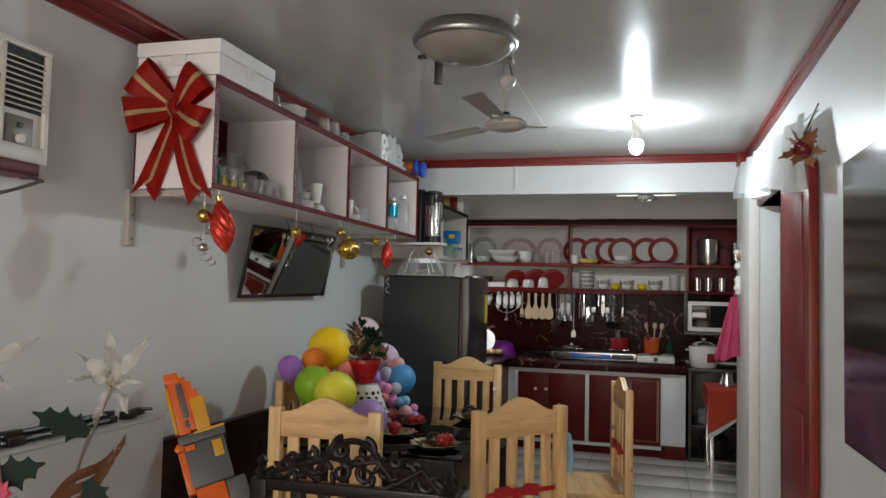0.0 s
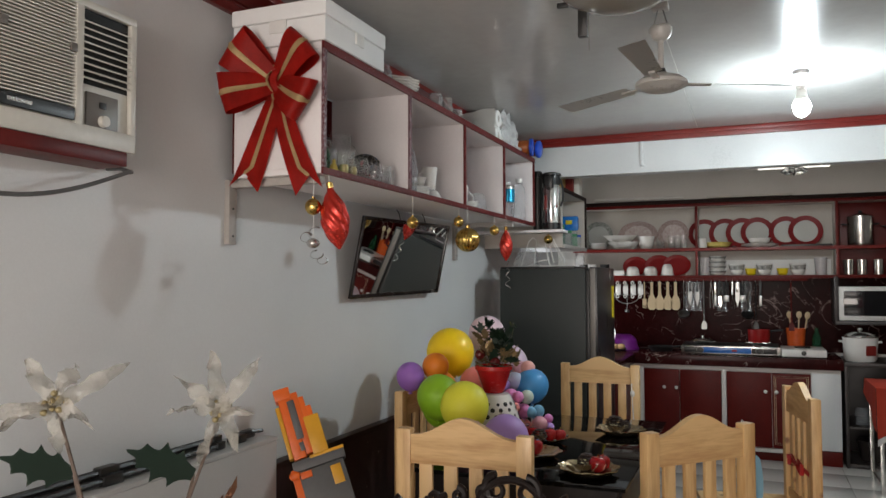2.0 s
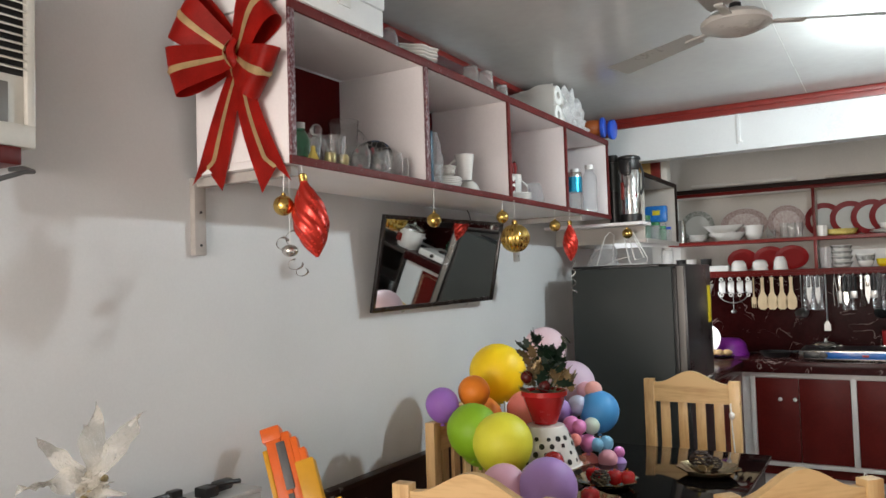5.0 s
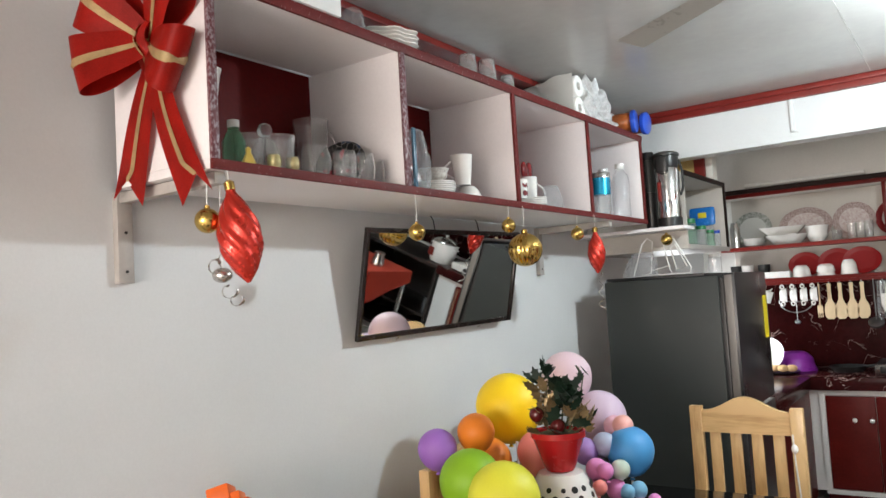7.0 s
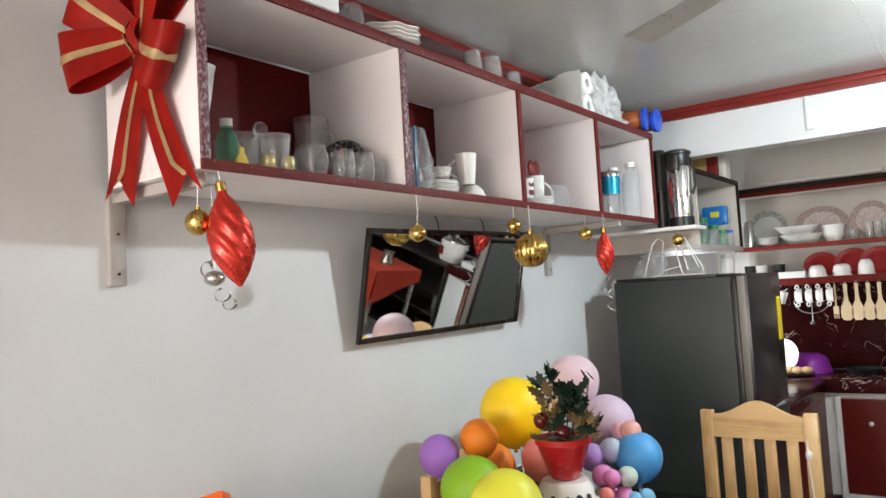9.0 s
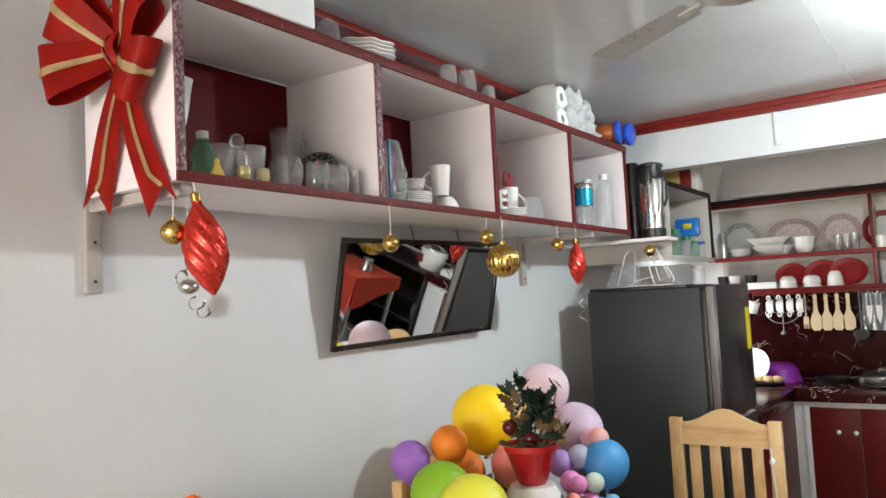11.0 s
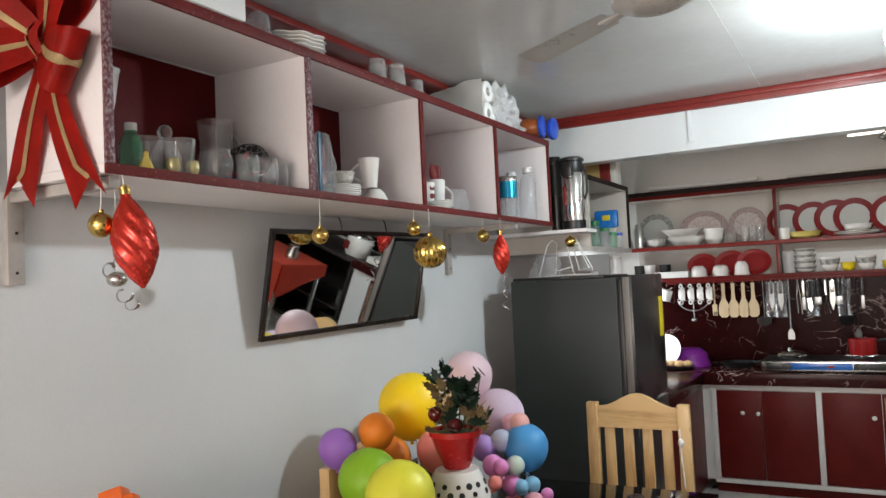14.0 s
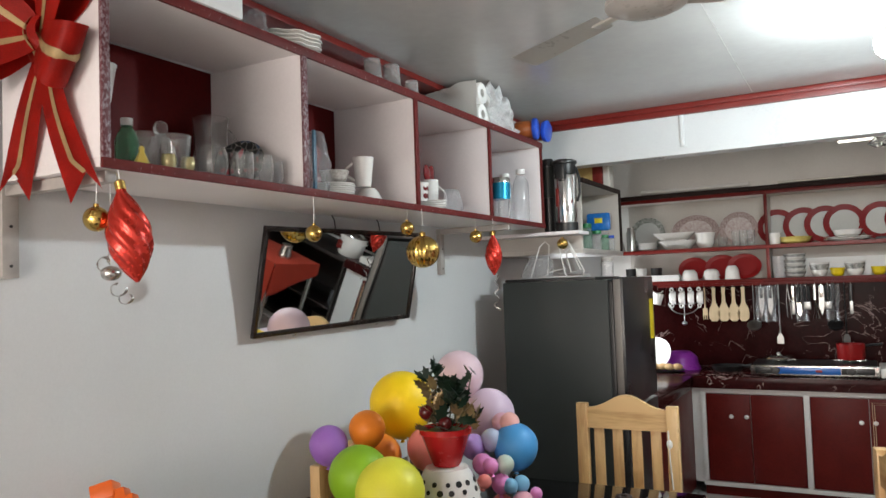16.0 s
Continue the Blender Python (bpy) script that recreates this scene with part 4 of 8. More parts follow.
part("base", B().lathe([(0.045, -0.001), (0.045, -0.018), (0.03, -0.03), (0.001, -0.032)], 20), M_PLASTW, t)
solo("beam_conduit", B().box(-0.010, 0.010, -0.012, 0, -0.12, 0.12, 0.002).box(-0.010, 0.022, -0.012, 0, -0.125, -0.112, 0.002), M_BEAM, at(-1.045, YB, 2.40), "thin white cable conduit on the beam", "conduit")

# ---- styrofoam box on the shelf ----
t = thing("foam_box", at(-1.86, 2.86, SZ1), "white styrofoam box with a lid on the shelf", "box")
part("body", B().box(-0.20, 0.185, -0.15, 0.30, 0.003, 0.090, 0.006), M_FOAM, t)
part("lid", B().box(-0.205, 0.190, -0.155, 0.305, 0.091, 0.150, 0.008), M_FOAM, t)
for x0, x1, y0, y1 in ((-0.04, 0.03, -0.158, -0.150),):
    part("notch", B().box(x0, x1, y0, y1, 0.045, 0.090, 0.002), M_PLASTW, t, "recessed grip")
part("notch", B().box(0.185, 0.192, 0.06, 0.12, 0.045, 0.090, 0.002), M_PLASTW, t, "recessed grip")

M_SEAM = material("ceiling_filler", (0.50, 0.49, 0.47), 0.3, vary=0.15, scale=4)
tagged(part("trim_ceiling_joint", B().box(-0.6632, -0.6608, 3.7, YB - 0.05, ZC - 0.0010, ZC - 0.0002), M_SEAM, None, smooth=0), "thin filled joint in the ceiling", "joint", kind="structure")

# ---- things on the wall shelf ----
SB, ST = SZ0 + TH + 0.001, SZ1 + 0.003     # standing heights on the lower board and on the top
M_BLUE = material("blue_plastic", (0.02, 0.08, 0.50), 0.35, vary=0.08)
M_CYAN = material("blue_metal_foil", (0.02, 0.30, 0.50), 0.25, metal=0.6, vary=0.1)
M_BLUEGREY = material("blue_grey_plastic", (0.03, 0.10, 0.16), 0.35, vary=0.1)
M_POLKA = material("dark_red_glaze", (0.16, 0.01, 0.012), 0.15, vary=0.1, bump=0.0)
M_AMBER = material("brown_preserve", (0.30, 0.08, 0.02), 0.3, vary=0.3)
M_SAGE = material("pale_yellow_resin", (0.62, 0.46, 0.10), 0.5)


def mosaic(name):
    m = bpy.data.materials.new(name)
    m.use_nodes = True
    t = m.node_tree
    p = t.nodes["Principled BSDF"]
    co = t.nodes.new("ShaderNodeTexCoord")
    v = t.nodes.new("ShaderNodeTexVoronoi")
    v.inputs["Scale"].default_value = 55
    e = t.nodes.new("ShaderNodeTexVoronoi")
    e.feature = "DISTANCE_TO_EDGE"
    e.inputs["Scale"].default_value = 55
    r = t.nodes.new("ShaderNodeValToRGB")
    q = r.color_ramp.elements
    q[0].color, q[1].color = (0.008, 0.008, 0.008, 1), (0.02, 0.02, 0.02, 1)
    k = q.new(0.78)
    k.color = (0.01, 0.01, 0.01, 1)
    q.new(0.80).color = (0.35, 0.02, 0.04, 1)
    q.new(0.9).color = (0.03, 0.06, 0.12, 1)
    r.color_ramp.interpolation = "CONSTANT"
    s = t.nodes.new("ShaderNodeSeparateColor")
    g = t.nodes.new("ShaderNodeMath")
    g.operation = "LESS_THAN"
    g.inputs[1].default_value = 0.035
    mx = t.nodes.new("ShaderNodeMixRGB")
    mx.inputs[2].default_value = (0.32, 0.30, 0.27, 1)
    for n in (v, e):
        t.links.new(co.outputs["Object"], n.inputs["Vector"])
    t.links.new(v.outputs["Color"], s.inputs[0])
    t.links.new(s.outputs[0], r.inputs[0])
    t.links.new(e.outputs["Distance"], g.inputs[0])
    t.links.new(g.outputs[0], mx.inputs[0])
    t.links.new(r.outputs[0], mx.inputs[1])
    t.links.new(mx.outputs[0], p.inputs["Base Color"])
    p.inputs["Roughness"].default_value = 0.3
    return m


def vessel(r0, r1, h, t=0.0025, belly=None):
    """Profile of an open vessel with thickness, straight or with a rounded belly (radius, height)."""
    side = [(r0, 0), (r1, h)]
    if belly:
        rb, zb = belly
        low = [(r0 + (rb - r0) * math.sin(math.pi / 2 * k / 5), zb * k / 5) for k in range(6)]
        side = low + [(r1 + (rb - r1) * math.cos(math.pi / 2 * k / 5), zb + (h - zb) * k / 5) for k in range(1, 6)]
    inner = [(r - t, max(z, t * 1.5)) for r, z in reversed(side)]
    return [(0.0003, 0)] + side + inner + [(0.0003, t * 1.5)]


def drinking_glass(x, y, z, r0, r1, h, belly=None, label="clear drinking glass on the shelf", flip=False):
    m = at(x, y, z) if not flip else pose(x, y, z + h, 180, 0, 0)
    return solo("drinking_glass", B().lathe(vessel(r0, r1, h, 0.0022, belly), 24), M_THICKGLASS if flip else M_GLASS, m, label, "glass", "shelf glasses", smooth=50)


def mug(x, y, z, r, h, rz=0, label="white china mug on the shelf", mat=None, r0=None):
    t = thing("mug", at(x, y, z, rz), label, "mug", "mugs")
    part("cup", B().lathe(vessel(r0 or r * 0.85, r, h, 0.003), 24), mat or M_CHINA, t, smooth=50)
    part("handle", B().tube([((r0 or r * 0.85) + (r - (r0 or r * 0.85)) * (0.22 + 0.60 * i / 8) + 0.85 * r * math.sin(math.pi * i / 8) - 0.001, 0, h * (0.22 + 0.60 * i / 8)) for i in range(9)], 0.0048, 8), mat or M_CHINA, t)
    return t


def plate_stack(x, y, z, r, n, step=0.007, label="stack of white china plates", tilt=0):
    t = thing("plate_stack", pose(x, y, z, 0, tilt, 0), label, "plates")
    for i in range(n):
        part("plate", B().lathe([(0.0003, 0), (r * 0.55, 0), (r * 0.62, 0.004), (r, 0.016), (r, 0.019), (r * 0.6, 0.008), (0.0003, 0.006)], 40, Matrix.Translation((0.003 * (i % 2), 0, i * step)), (lambda a, z: 1 + 0.075 * math.sin(8 * a) * (z > 0.012)) if step > 0.01 else None), M_CHINA, t, smooth=50)
    return t


# first compartment
t = thing("white_goblet", at(-1.905, 2.885, SB), "tall white goblet against the red back", "goblet")
part("stem", B().lathe([(0.035, 0), (0.033, 0.006), (0.008, 0.02), (0.007, 0.15), (0.016, 0.17)], 20), M_PLASTW, t)
part("bowl", B().lathe([(0.016, 0.17), (0.022, 0.20), (0.032, 0.27), (0.036, 0.285), (0.032, 0.287), (0.014, 0.19), (0.0003, 0.18)], 20), M_PLASTW, t)
t = thing("glass_bottle", at(-1.765, 2.845, SB), "small green glass bottle with a pale cap", "bottle")
part("bottle", B().lathe([(0.0003, 0), (0.026, 0), (0.028, 0.01), (0.028, 0.065), (0.022, 0.08), (0.013, 0.095), (0.012, 0.103)], 20), M_GREENGLASS, t)
part("cap", B().lathe([(0.0145, 0.100), (0.0145, 0.118), (0.0003, 0.119)], 14), M_BRACKET, t)
t = thing("resin_trinket", at(-1.722, 2.852, SB), "small yellow resin trinket", "trinket")
part("body", B().lathe([(0.020, 0), (0.017, 0.012), (0.006, 0.034), (0.008, 0.042), (0.0003, 0.048)], 5), M_SAGE, t)
drinking_glass(-1.80, 2.925, SB, 0.034, 0.041, 0.098)
t = thing("glass_carafe", at(-1.86, 3.03, SB), "clear glass carafe with a ball stopper", "carafe")
part("body", B().lathe(vessel(0.036, 0.020, 0.11, 0.003, (0.044, 0.05)), 24), M_GLASS, t)
part("stopper", B().lathe([(0.012, 0.108), (0.012, 0.118)] + [(max(0.001, 0.020 * math.sin(math.pi * i / 8)), 0.138 - 0.020 * math.cos(math.pi * i / 8)) for i in range(1, 9)], 20), M_GLASS, t)
drinking_glass(-1.755, 2.985, SB, 0.032, 0.040, 0.096)
for x, y in ((-1.735, 2.945), (-1.733, 3.005)):
    t = thing("tealight_cup", at(x, y, SB), "small gold glass cup on the shelf", "cup", "small gold cups")
    part("cup", B().lathe(vessel(0.010, 0.016, 0.04, 0.002, (0.019, 0.022)), 16), material("gold_tint", (0.55, 0.48, 0.25), 0.15, metal=0.6) if not bpy.data.materials.get("gold_tint") else bpy.data.materials["gold_tint"], t)
drinking_glass(-1.775, 3.125, SB, 0.034, 0.038, 0.092, (0.049, 0.045), "round clear glass jar on the shelf")
t = thing("glass_pitcher", at(-1.985, 3.335, SB), "clear glass pitcher with a handle at the back", "pitcher")
part("jug", B().lathe(vessel(0.044, 0.056, 0.235, 0.003, (0.050, 0.10)), 24), M_GLASS, t)
part("handle", B().tube([(0.040 + 0.040 * math.sin(math.pi * i / 8), 0.030, 0.09 + 0.11 * i / 8) for i in range(9)], 0.006, 8), M_GLASS, t)
solo("mosaic_plate", B().lathe([(0.0003, 0), (0.04, 0), (0.080, 0.012), (0.080, 0.015), (0.04, 0.004), (0.0003, 0.004)], 32), mosaic("black_mosaic"), pose(-1.86, 3.335, SB + 0.073, 68, 0, 20), "round black mosaic plate leaning on the shelf", "plate")
drinking_glass(-1.752, 3.222, SB, 0.030, 0.032, 0.085, (0.036, 0.04))
drinking_glass(-1.752, 3.300, SB, 0.030, 0.034, 0.086, (0.038, 0.04))
drinking_glass(-1.775, 3.372, SB, 0.030, 0.034, 0.080, (0.038, 0.04))


def crumpled(name, x, y, z, w, d, h, mat, label, seed, rz=0):
    rnd = random.Random(seed)
    ph = [rnd.uniform(0, 6.28) for _ in range(8)]

    def wave(a, q):
        return 1 + 0.16 * math.sin(3 * a + ph[0] + q * 40) + 0.10 * math.sin(7 * a + ph[1] - q * 70) + 0.07 * math.sin(11 * a + ph[2] + q * 90)
    prof = [(0.0005, 0)] + [(0.5 * (1 - 0.35 * (i / 10) ** 2), h * i / 10) for i in range(11)] + [(0.0005, h * 0.98)]
    return solo(name, B().lathe(prof, 36, Matrix.Diagonal((w, d, 1, 1)), wave), mat, at(x, y, z, rz), label, "bag", smooth=25)


# second compartment
crumpled("plastic_bag", -1.760, 3.575, SB, 0.07, 0.11, 0.20, M_FILM, "clear plastic bag of cutlery on the shelf", 3)
solo("cutlery_tip", B().box(-0.004, 0.004, -0.007, 0.007, 0, 0.20, 0.002), M_BLUEGREY, at(-1.735, 3.535, SB), "blue handled utensil in a bag", "utensil")
plate_stack(-1.790, 3.715, SB, 0.068, 5)
t = thing("patterned_bowl", at(-1.785, 3.705, SB + 0.048), "small white bowl with a floral pattern on plates", "bowl")
part("bowl", B().lathe(vessel(0.028, 0.052, 0.042, 0.003, (0.044, 0.018)), 24), material("floral_china", (0.66, 0.64, 0.60), 0.15, vary=0.0, second=(0.30, 0.26, 0.22), scale=60, grain=120, bump=0), t)
t = thing("spoon_holder", at(-2.03, 3.93, SB), "dark red wooden spoons standing at the back", "utensils")
for k, (dy, tl, h) in enumerate(((-0.02, -6, 0.24), (0.01, 5, 0.26), (0.035, 14, 0.22))):
    part("spoon", B().tube([(0, 0, 0), (0, 0, h * 0.75)], 0.006, 8).ball(0.028, (0, 0, h * 0.85), 12, 0.35, 0.8, 1.2), M_POLKA, t, "", pose(0, dy, 0, tl, 0, 0))
t = thing("creamer", at(-1.795, 3.925, SB), "small white upside-down cup", "cup")
part("cup", B().lathe([(0.052, 0), (0.050, 0.012), (0.040, 0.036), (0.026, 0.052), (0.0003, 0.053)], 24), M_CHINA, t)
mug(-1.795, 3.895, SB + 0.055, 0.040, 0.108, 222, "tall white mug stacked on an upturned cup", None, 0.028)
# third compartment
plate_stack(-1.785, 4.37, SB, 0.070, 4)
t = mug(-1.79, 4.305, SB + 0.034, 0.032, 0.078, 120, "white mug with dark red polka dots")
for a in (-60, -100, -140, -20, 20):
    for z in (0.022, 0.055):
        q = radians(a)
        part("dot", B().lathe([(0.012, 0), (0.011, 0.0012), (0.0003, 0.0014)], 12, pose(0.0295 * math.cos(q) * (0.93 + z), 0.0295 * math.sin(q) * (0.93 + z), z, 0, 90, a)), M_POLKA, t, "dark red dot")
mug(-1.86, 4.50, SB, 0.042, 0.15, 40, "white china mug with spoons on the shelf")
for k, (dy, tl) in enumerate(((-0.01, -10), (0.02, 12))):
    solo("red_spoon", B().tube([(0, 0, 0.0), (0, 0, 0.15)], 0.004, 8).ball(0.034, (0, 0, 0.175), 12, 0.3, 0.8, 1.25), M_POLKA, pose(-1.86, 4.50 + dy, SB + 0.006, tl, 0, 0), "dark red spoon standing in a mug", "spoon", "mug spoons")
crumpled("plastic_bag", -1.755, 4.515, SB, 0.06, 0.13, 0.10, M_FILM, "crumpled clear plastic bag on the shelf", 5)
# fourth compartment
t = thing("tumbler", at(-1.745, 5.01, SB), "clear tumbler with a blue metal band and silver lid", "tumbler")
part("base", B().lathe(vessel(0.043, 0.047, 0.10, 0.003), 24), M_GLASS, t)
part("band", B().lathe([(0.048, 0.098), (0.049, 0.178), (0.030, 0.180)], 24), M_CYAN, t, "blue metal band")
part("lid", B().lathe([(0.049, 0.179), (0.049, 0.200), (0.046, 0.204), (0.0003, 0.205)], 24), M_STEEL, t, "silver lid")
for y, h in ((5.27, 0.265), (5.20, 0.24)):
    t = thing("water_bottle", at(-1.745 - (0.06 if y < 5.25 else 0), y, SB), "clear plastic water bottle with a pale cap", "bottle", "water bottles")
    part("bottle", B().lathe([(0.0003, 0), (0.040, 0), (0.042, 0.01), (0.042, h - 0.07), (0.036, h - 0.045), (0.022, h - 0.030), (0.021, h - 0.012)], 22), M_FILM, t)
    part("cap", B().lathe([(0.024, h - 0.014), (0.024, h + 0.012), (0.0003, h + 0.013)], 18), M_PLASTW, t, "pale cap")
# on the bare end of the lower board
SE = SZ0 - 0.023
t = thing("coffee_flask", at(-1.690, 5.535, SE), "tall black and dark grey vacuum flask", "flask")
part("lower_body", B().lathe([(0.0003, 0), (0.031, 0), (0.032, 0.19), (0.0003, 0.191)], 22), M_BLACK, t)
part("upper_body", B().lathe([(0.032, 0.191), (0.033, 0.36), (0.0003, 0.361)], 22), M_FRIDGE, t, "dark grey sleeve")
part("lid", B().lathe([(0.034, 0.361), (0.034, 0.395), (0.028, 0.405), (0.0003, 0.406)], 22), M_BLACK, t, "black lid")
t = thing("airpot", at(-1.588, 5.515, SE), "steel vacuum airpot with a black pump lid", "airpot")
part("base_ring", B().lathe([(0.0003, 0), (0.062, 0), (0.063, 0.045), (0.0003, 0.046)], 28), M_BLACK, t, "black base")
part("body", B().lathe([(0.060, 0.046), (0.061, 0.285), (0.052, 0.308), (0.0003, 0.309)], 28), M_CHROME, t, "polished steel body")
part("pump_lid", B().lathe([(0.056, 0.305), (0.060, 0.32), (0.061, 0.362), (0.068, 0.366), (0.068, 0.378), (0.050, 0.388), (0.0003, 0.389)], 28), M_BLACK, t, "black pump lid")
part("spout", B().box(-0.028, 0.028, -0.085, -0.04, 0.275, 0.36, 0.010), M_BLACK, t)
part("dial_marks", B().box(-0.034, -0.018, -0.0600, -0.0555, 0.13, 0.23, 0.001), M_RED, t, "plain red bars")
part("handle", B().tube([(0.058, 0.02, 0.345), (0.074, 0.02, 0.29), (0.074, 0.02, 0.20), (0.058, 0.02, 0.16)], 0.007, 8), M_BLACK, t)


# on top of the shelf
def paper_roll(x, y, z, r, h, m=None, label="white tissue roll on the shelf"):
    t = thing("tissue_roll", m or at(x, y, z), label, "tissue roll", "tissue rolls")
    part("roll", B().lathe([(r * 0.36, 0), (r, 0), (r, h), (r * 0.36, h), (r * 0.36, 0)], 28, None, None, False), M_PAPER, t)
    part("core", B().lathe([(r * 0.30, 0.002), (r * 0.355, 0.002), (r * 0.355, h - 0.002), (r * 0.30, h - 0.002), (r * 0.30, 0.002)], 20, None, None, False), M_BRACKET, t)
    return t


paper_roll(0, 0, 0, 0.045, 0.09, pose(-1.76, 3.17, ST + 0.046, 90, 0, 12))
crumpled("tissue_wrap", -1.745, 3.285, ST, 0.08, 0.07, 0.075, M_FILM, "crumpled clear wrapper beside a tissue roll", 8)
plate_stack(-1.780, 3.475, ST, 0.100, 4, 0.012, "stack of white scalloped plates on the shelf top", 4)
drinking_glass(-1.800, 3.985, ST, 0.031, 0.039, 0.115, None, "upturned clear glass on the shelf top", True)
drinking_glass(-1.790, 4.105, ST, 0.031, 0.039, 0.120, None, "upturned clear glass on the shelf top", True)
drinking_glass(-1.780, 4.238, ST, 0.026, 0.032, 0.085, None, "upturned small glass on the shelf top", True)
t = thing("kitchen_towel_pack", at(-1.74, 4.78, ST), "pack of white paper towel rolls in torn clear plastic", "paper towels")
for k, (y, z) in enumerate(((0.052, 0.052), (0.052, 0.154), (0.156, 0.052), (0.156, 0.154), (0.260, 0.052), (0.260, 0.150))):
    roll = part("paper_roll", B().lathe([(0.020, -0.24), (0.051, -0.24), (0.0515, -0.004), (0.049, 0.0), (0.020, 0.0), (0.019, -0.03)], 28, pose(0, y, z, 0, 90, 0), None, False), M_PAPER, t)
    # grey disc set into the roll, standing in for the shade in its hollow
    part("cardboard_core", B().lathe([(0.0195, -0.028), (0.0003, -0.028)], 20, pose(0, y, z, 0, 90, 0), None, False), M_FRSTRIP, roll, "dark grey disc for the shade in the hollow core")
part("side_wrap", B().sheet(lambda u, v: Vector((-0.30 + 0.295 * u, -0.004 - 0.006 * math.sin(7 * u + 3 * v) * v, 0.004 + (0.165 + 0.045 * u) * v + 0.006 * math.sin(11 * u))), 16, 8, 0.001), M_PAPER, t, "pale wrapping", smooth=30)


def torn_wrap(u, v):
    y = 0.10 + 0.26 * u
    out = 0.014 + 0.016 * math.sin(13 * u + 6 * v) * math.sin(8 * v + 2) + 0.005 * math.sin(23 * u - 17 * v)
    return Vector((out + 0.035 * u * (1 - v), y + 0.015 * math.sin(13 * v), 0.004 + (0.215 - 0.10 * u * u + 0.02 * math.sin(19 * u)) * v))


part("torn_film", B().sheet(torn_wrap, 26, 18, 0.0008), glass("torn_white_film", (0.94, 0.94, 0.94), 0.3, 0.60, (0.88, 0.88, 0.88), 0.2), t, "crumpled torn plastic wrapping", smooth=18)
for x, y, tl, rz in ((-1.690, 5.345, 90, 100), (-1.665, 5.440, 93, 88)):
    t = thing("preserve_jar", pose(x, y, ST + 0.060, tl, 0, rz), "tipped jar of brown preserve with a blue lid", "jar", "preserve jars")
    part("jar", B().lathe([(0.0003, -0.09), (0.045, -0.09), (0.048, -0.07), (0.048, -0.012), (0.042, 0.0)], 22), M_AMBER, t)
    part("lid", B().lathe([(0.056, 0), (0.058, 0.004), (0.058, 0.020), (0.050, 0.025), (0.0003, 0.026)], 26), M_BLUE, t, "blue plastic lid")


# ---- open kitchen shelf unit on the left wall ----
t = thing("corner_shelf", at(X0, 6.2, 1.70), "white open shelf unit with red edges beside the beam", "shelf")
inv = t.matrix_world.inverted()
CY0, CY1, CXF = 5.64, 6.42, -1.545
# boards use the darkened laminate, which puts the unit's shade into their colour
for name, a, mat in (("bottom_board", (X0, CXF, CY0, CY1, 1.698, 1.720), M_DIMBOARD), ("top_board", (X0, CXF, CY0, CY1, 2.092, 2.112), M_DIMBOARD),
                     ("end_panel", (X0, CXF, CY1 - 0.02, CY1, 1.720, 2.092), M_DIMBOARD), ("end_panel", (X0, CXF, CY0, CY0 + 0.02, 1.720, 2.092), M_DIMBOARD),
                     ("edge_strip", (CXF, CXF + 0.012, CY0, CY1 + 0.002, 1.695, 1.722), M_BRACKET),
                     ("edge_strip", (CXF, CXF + 0.012, CY1 - 0.022, CY1 + 0.002, 1.722, 2.090), M_DARKRAIL), ("edge_strip", (CXF, CXF + 0.012, CY0, CY1 + 0.002, 2.090, 2.116), M_DARKRAIL)):
    part(name, B().box(*a, 0.0015, inv), mat, t)
M_PALEGREEN = glass("pale_green_plastic", (0.70, 0.86, 0.76), 0.08, 0.25, (0.45, 0.62, 0.50))


def small_jar(x, y, z, r, h, glassy, cap, label):
    t = thing("spice_jar", at(x, y, z), label, "jar", "spice jars")
    part("jar", B().lathe([(0.0003, 0), (r, 0), (r, h * 0.8), (r * 0.8, h * 0.86)], 18), glassy, t)
    part("lid", B().lathe([(r * 0.92, h * 0.84), (r * 0.92, h), (0.0003, h + 0.001)], 18), cap, t, "screw lid")
    return t


M_GREENLID = material("green_plastic", (0.03, 0.22, 0.08), 0.35)
M_BLUEPACK = material("blue_pack_film", (0.02, 0.18, 0.55), 0.25, vary=0.25, scale=40)
small_jar(-1.668, 6.10, 1.721, 0.036, 0.17, M_PALEGREEN, M_GREENLID, "green jar on the open kitchen shelf")
small_jar(-1.612, 6.13, 1.721, 0.030, 0.125, M_FILM, M_GREENLID, "clear jar with a green lid on the shelf")
small_jar(-1.585, 6.20, 1.721, 0.026, 0.10, M_PALEGREEN, M_GREENLID, "pale green spice jar on the kitchen shelf")
small_jar(-1.575, 6.30, 1.721, 0.024, 0.10, M_FILM, M_BLUE, "clear jar with a blue lid on the shelf")
t = thing("blue_pack", at(-1.640, 6.27, 1.721), "bright blue plastic pack on the kitchen shelf", "pack")
part("tub", B().box(-0.060, 0.060, -0.03, 0.03, 0, 0.135, 0.012), M_FILM, t, "clear plastic tub")
part("pouch", B().box(-0.075, 0.075, -0.02, 0.02, 0.133, 0.245, 0.018), M_BLUEPACK, t)
part("label_patch", B().box(-0.02, 0.03, -0.0225, -0.0195, 0.18, 0.212, 0.001), M_YELLOW, t, "plain yellow patch")
t = thing("snack_box", at(-1.66, 6.31, 2.113), "yellow and red carton on top of the shelf unit", "carton")
part("box", B().box(-0.10, 0.06, -0.06, 0.06, 0, 0.15, 0.003), material("tan_carton", (0.45, 0.30, 0.10), 0.6), t)
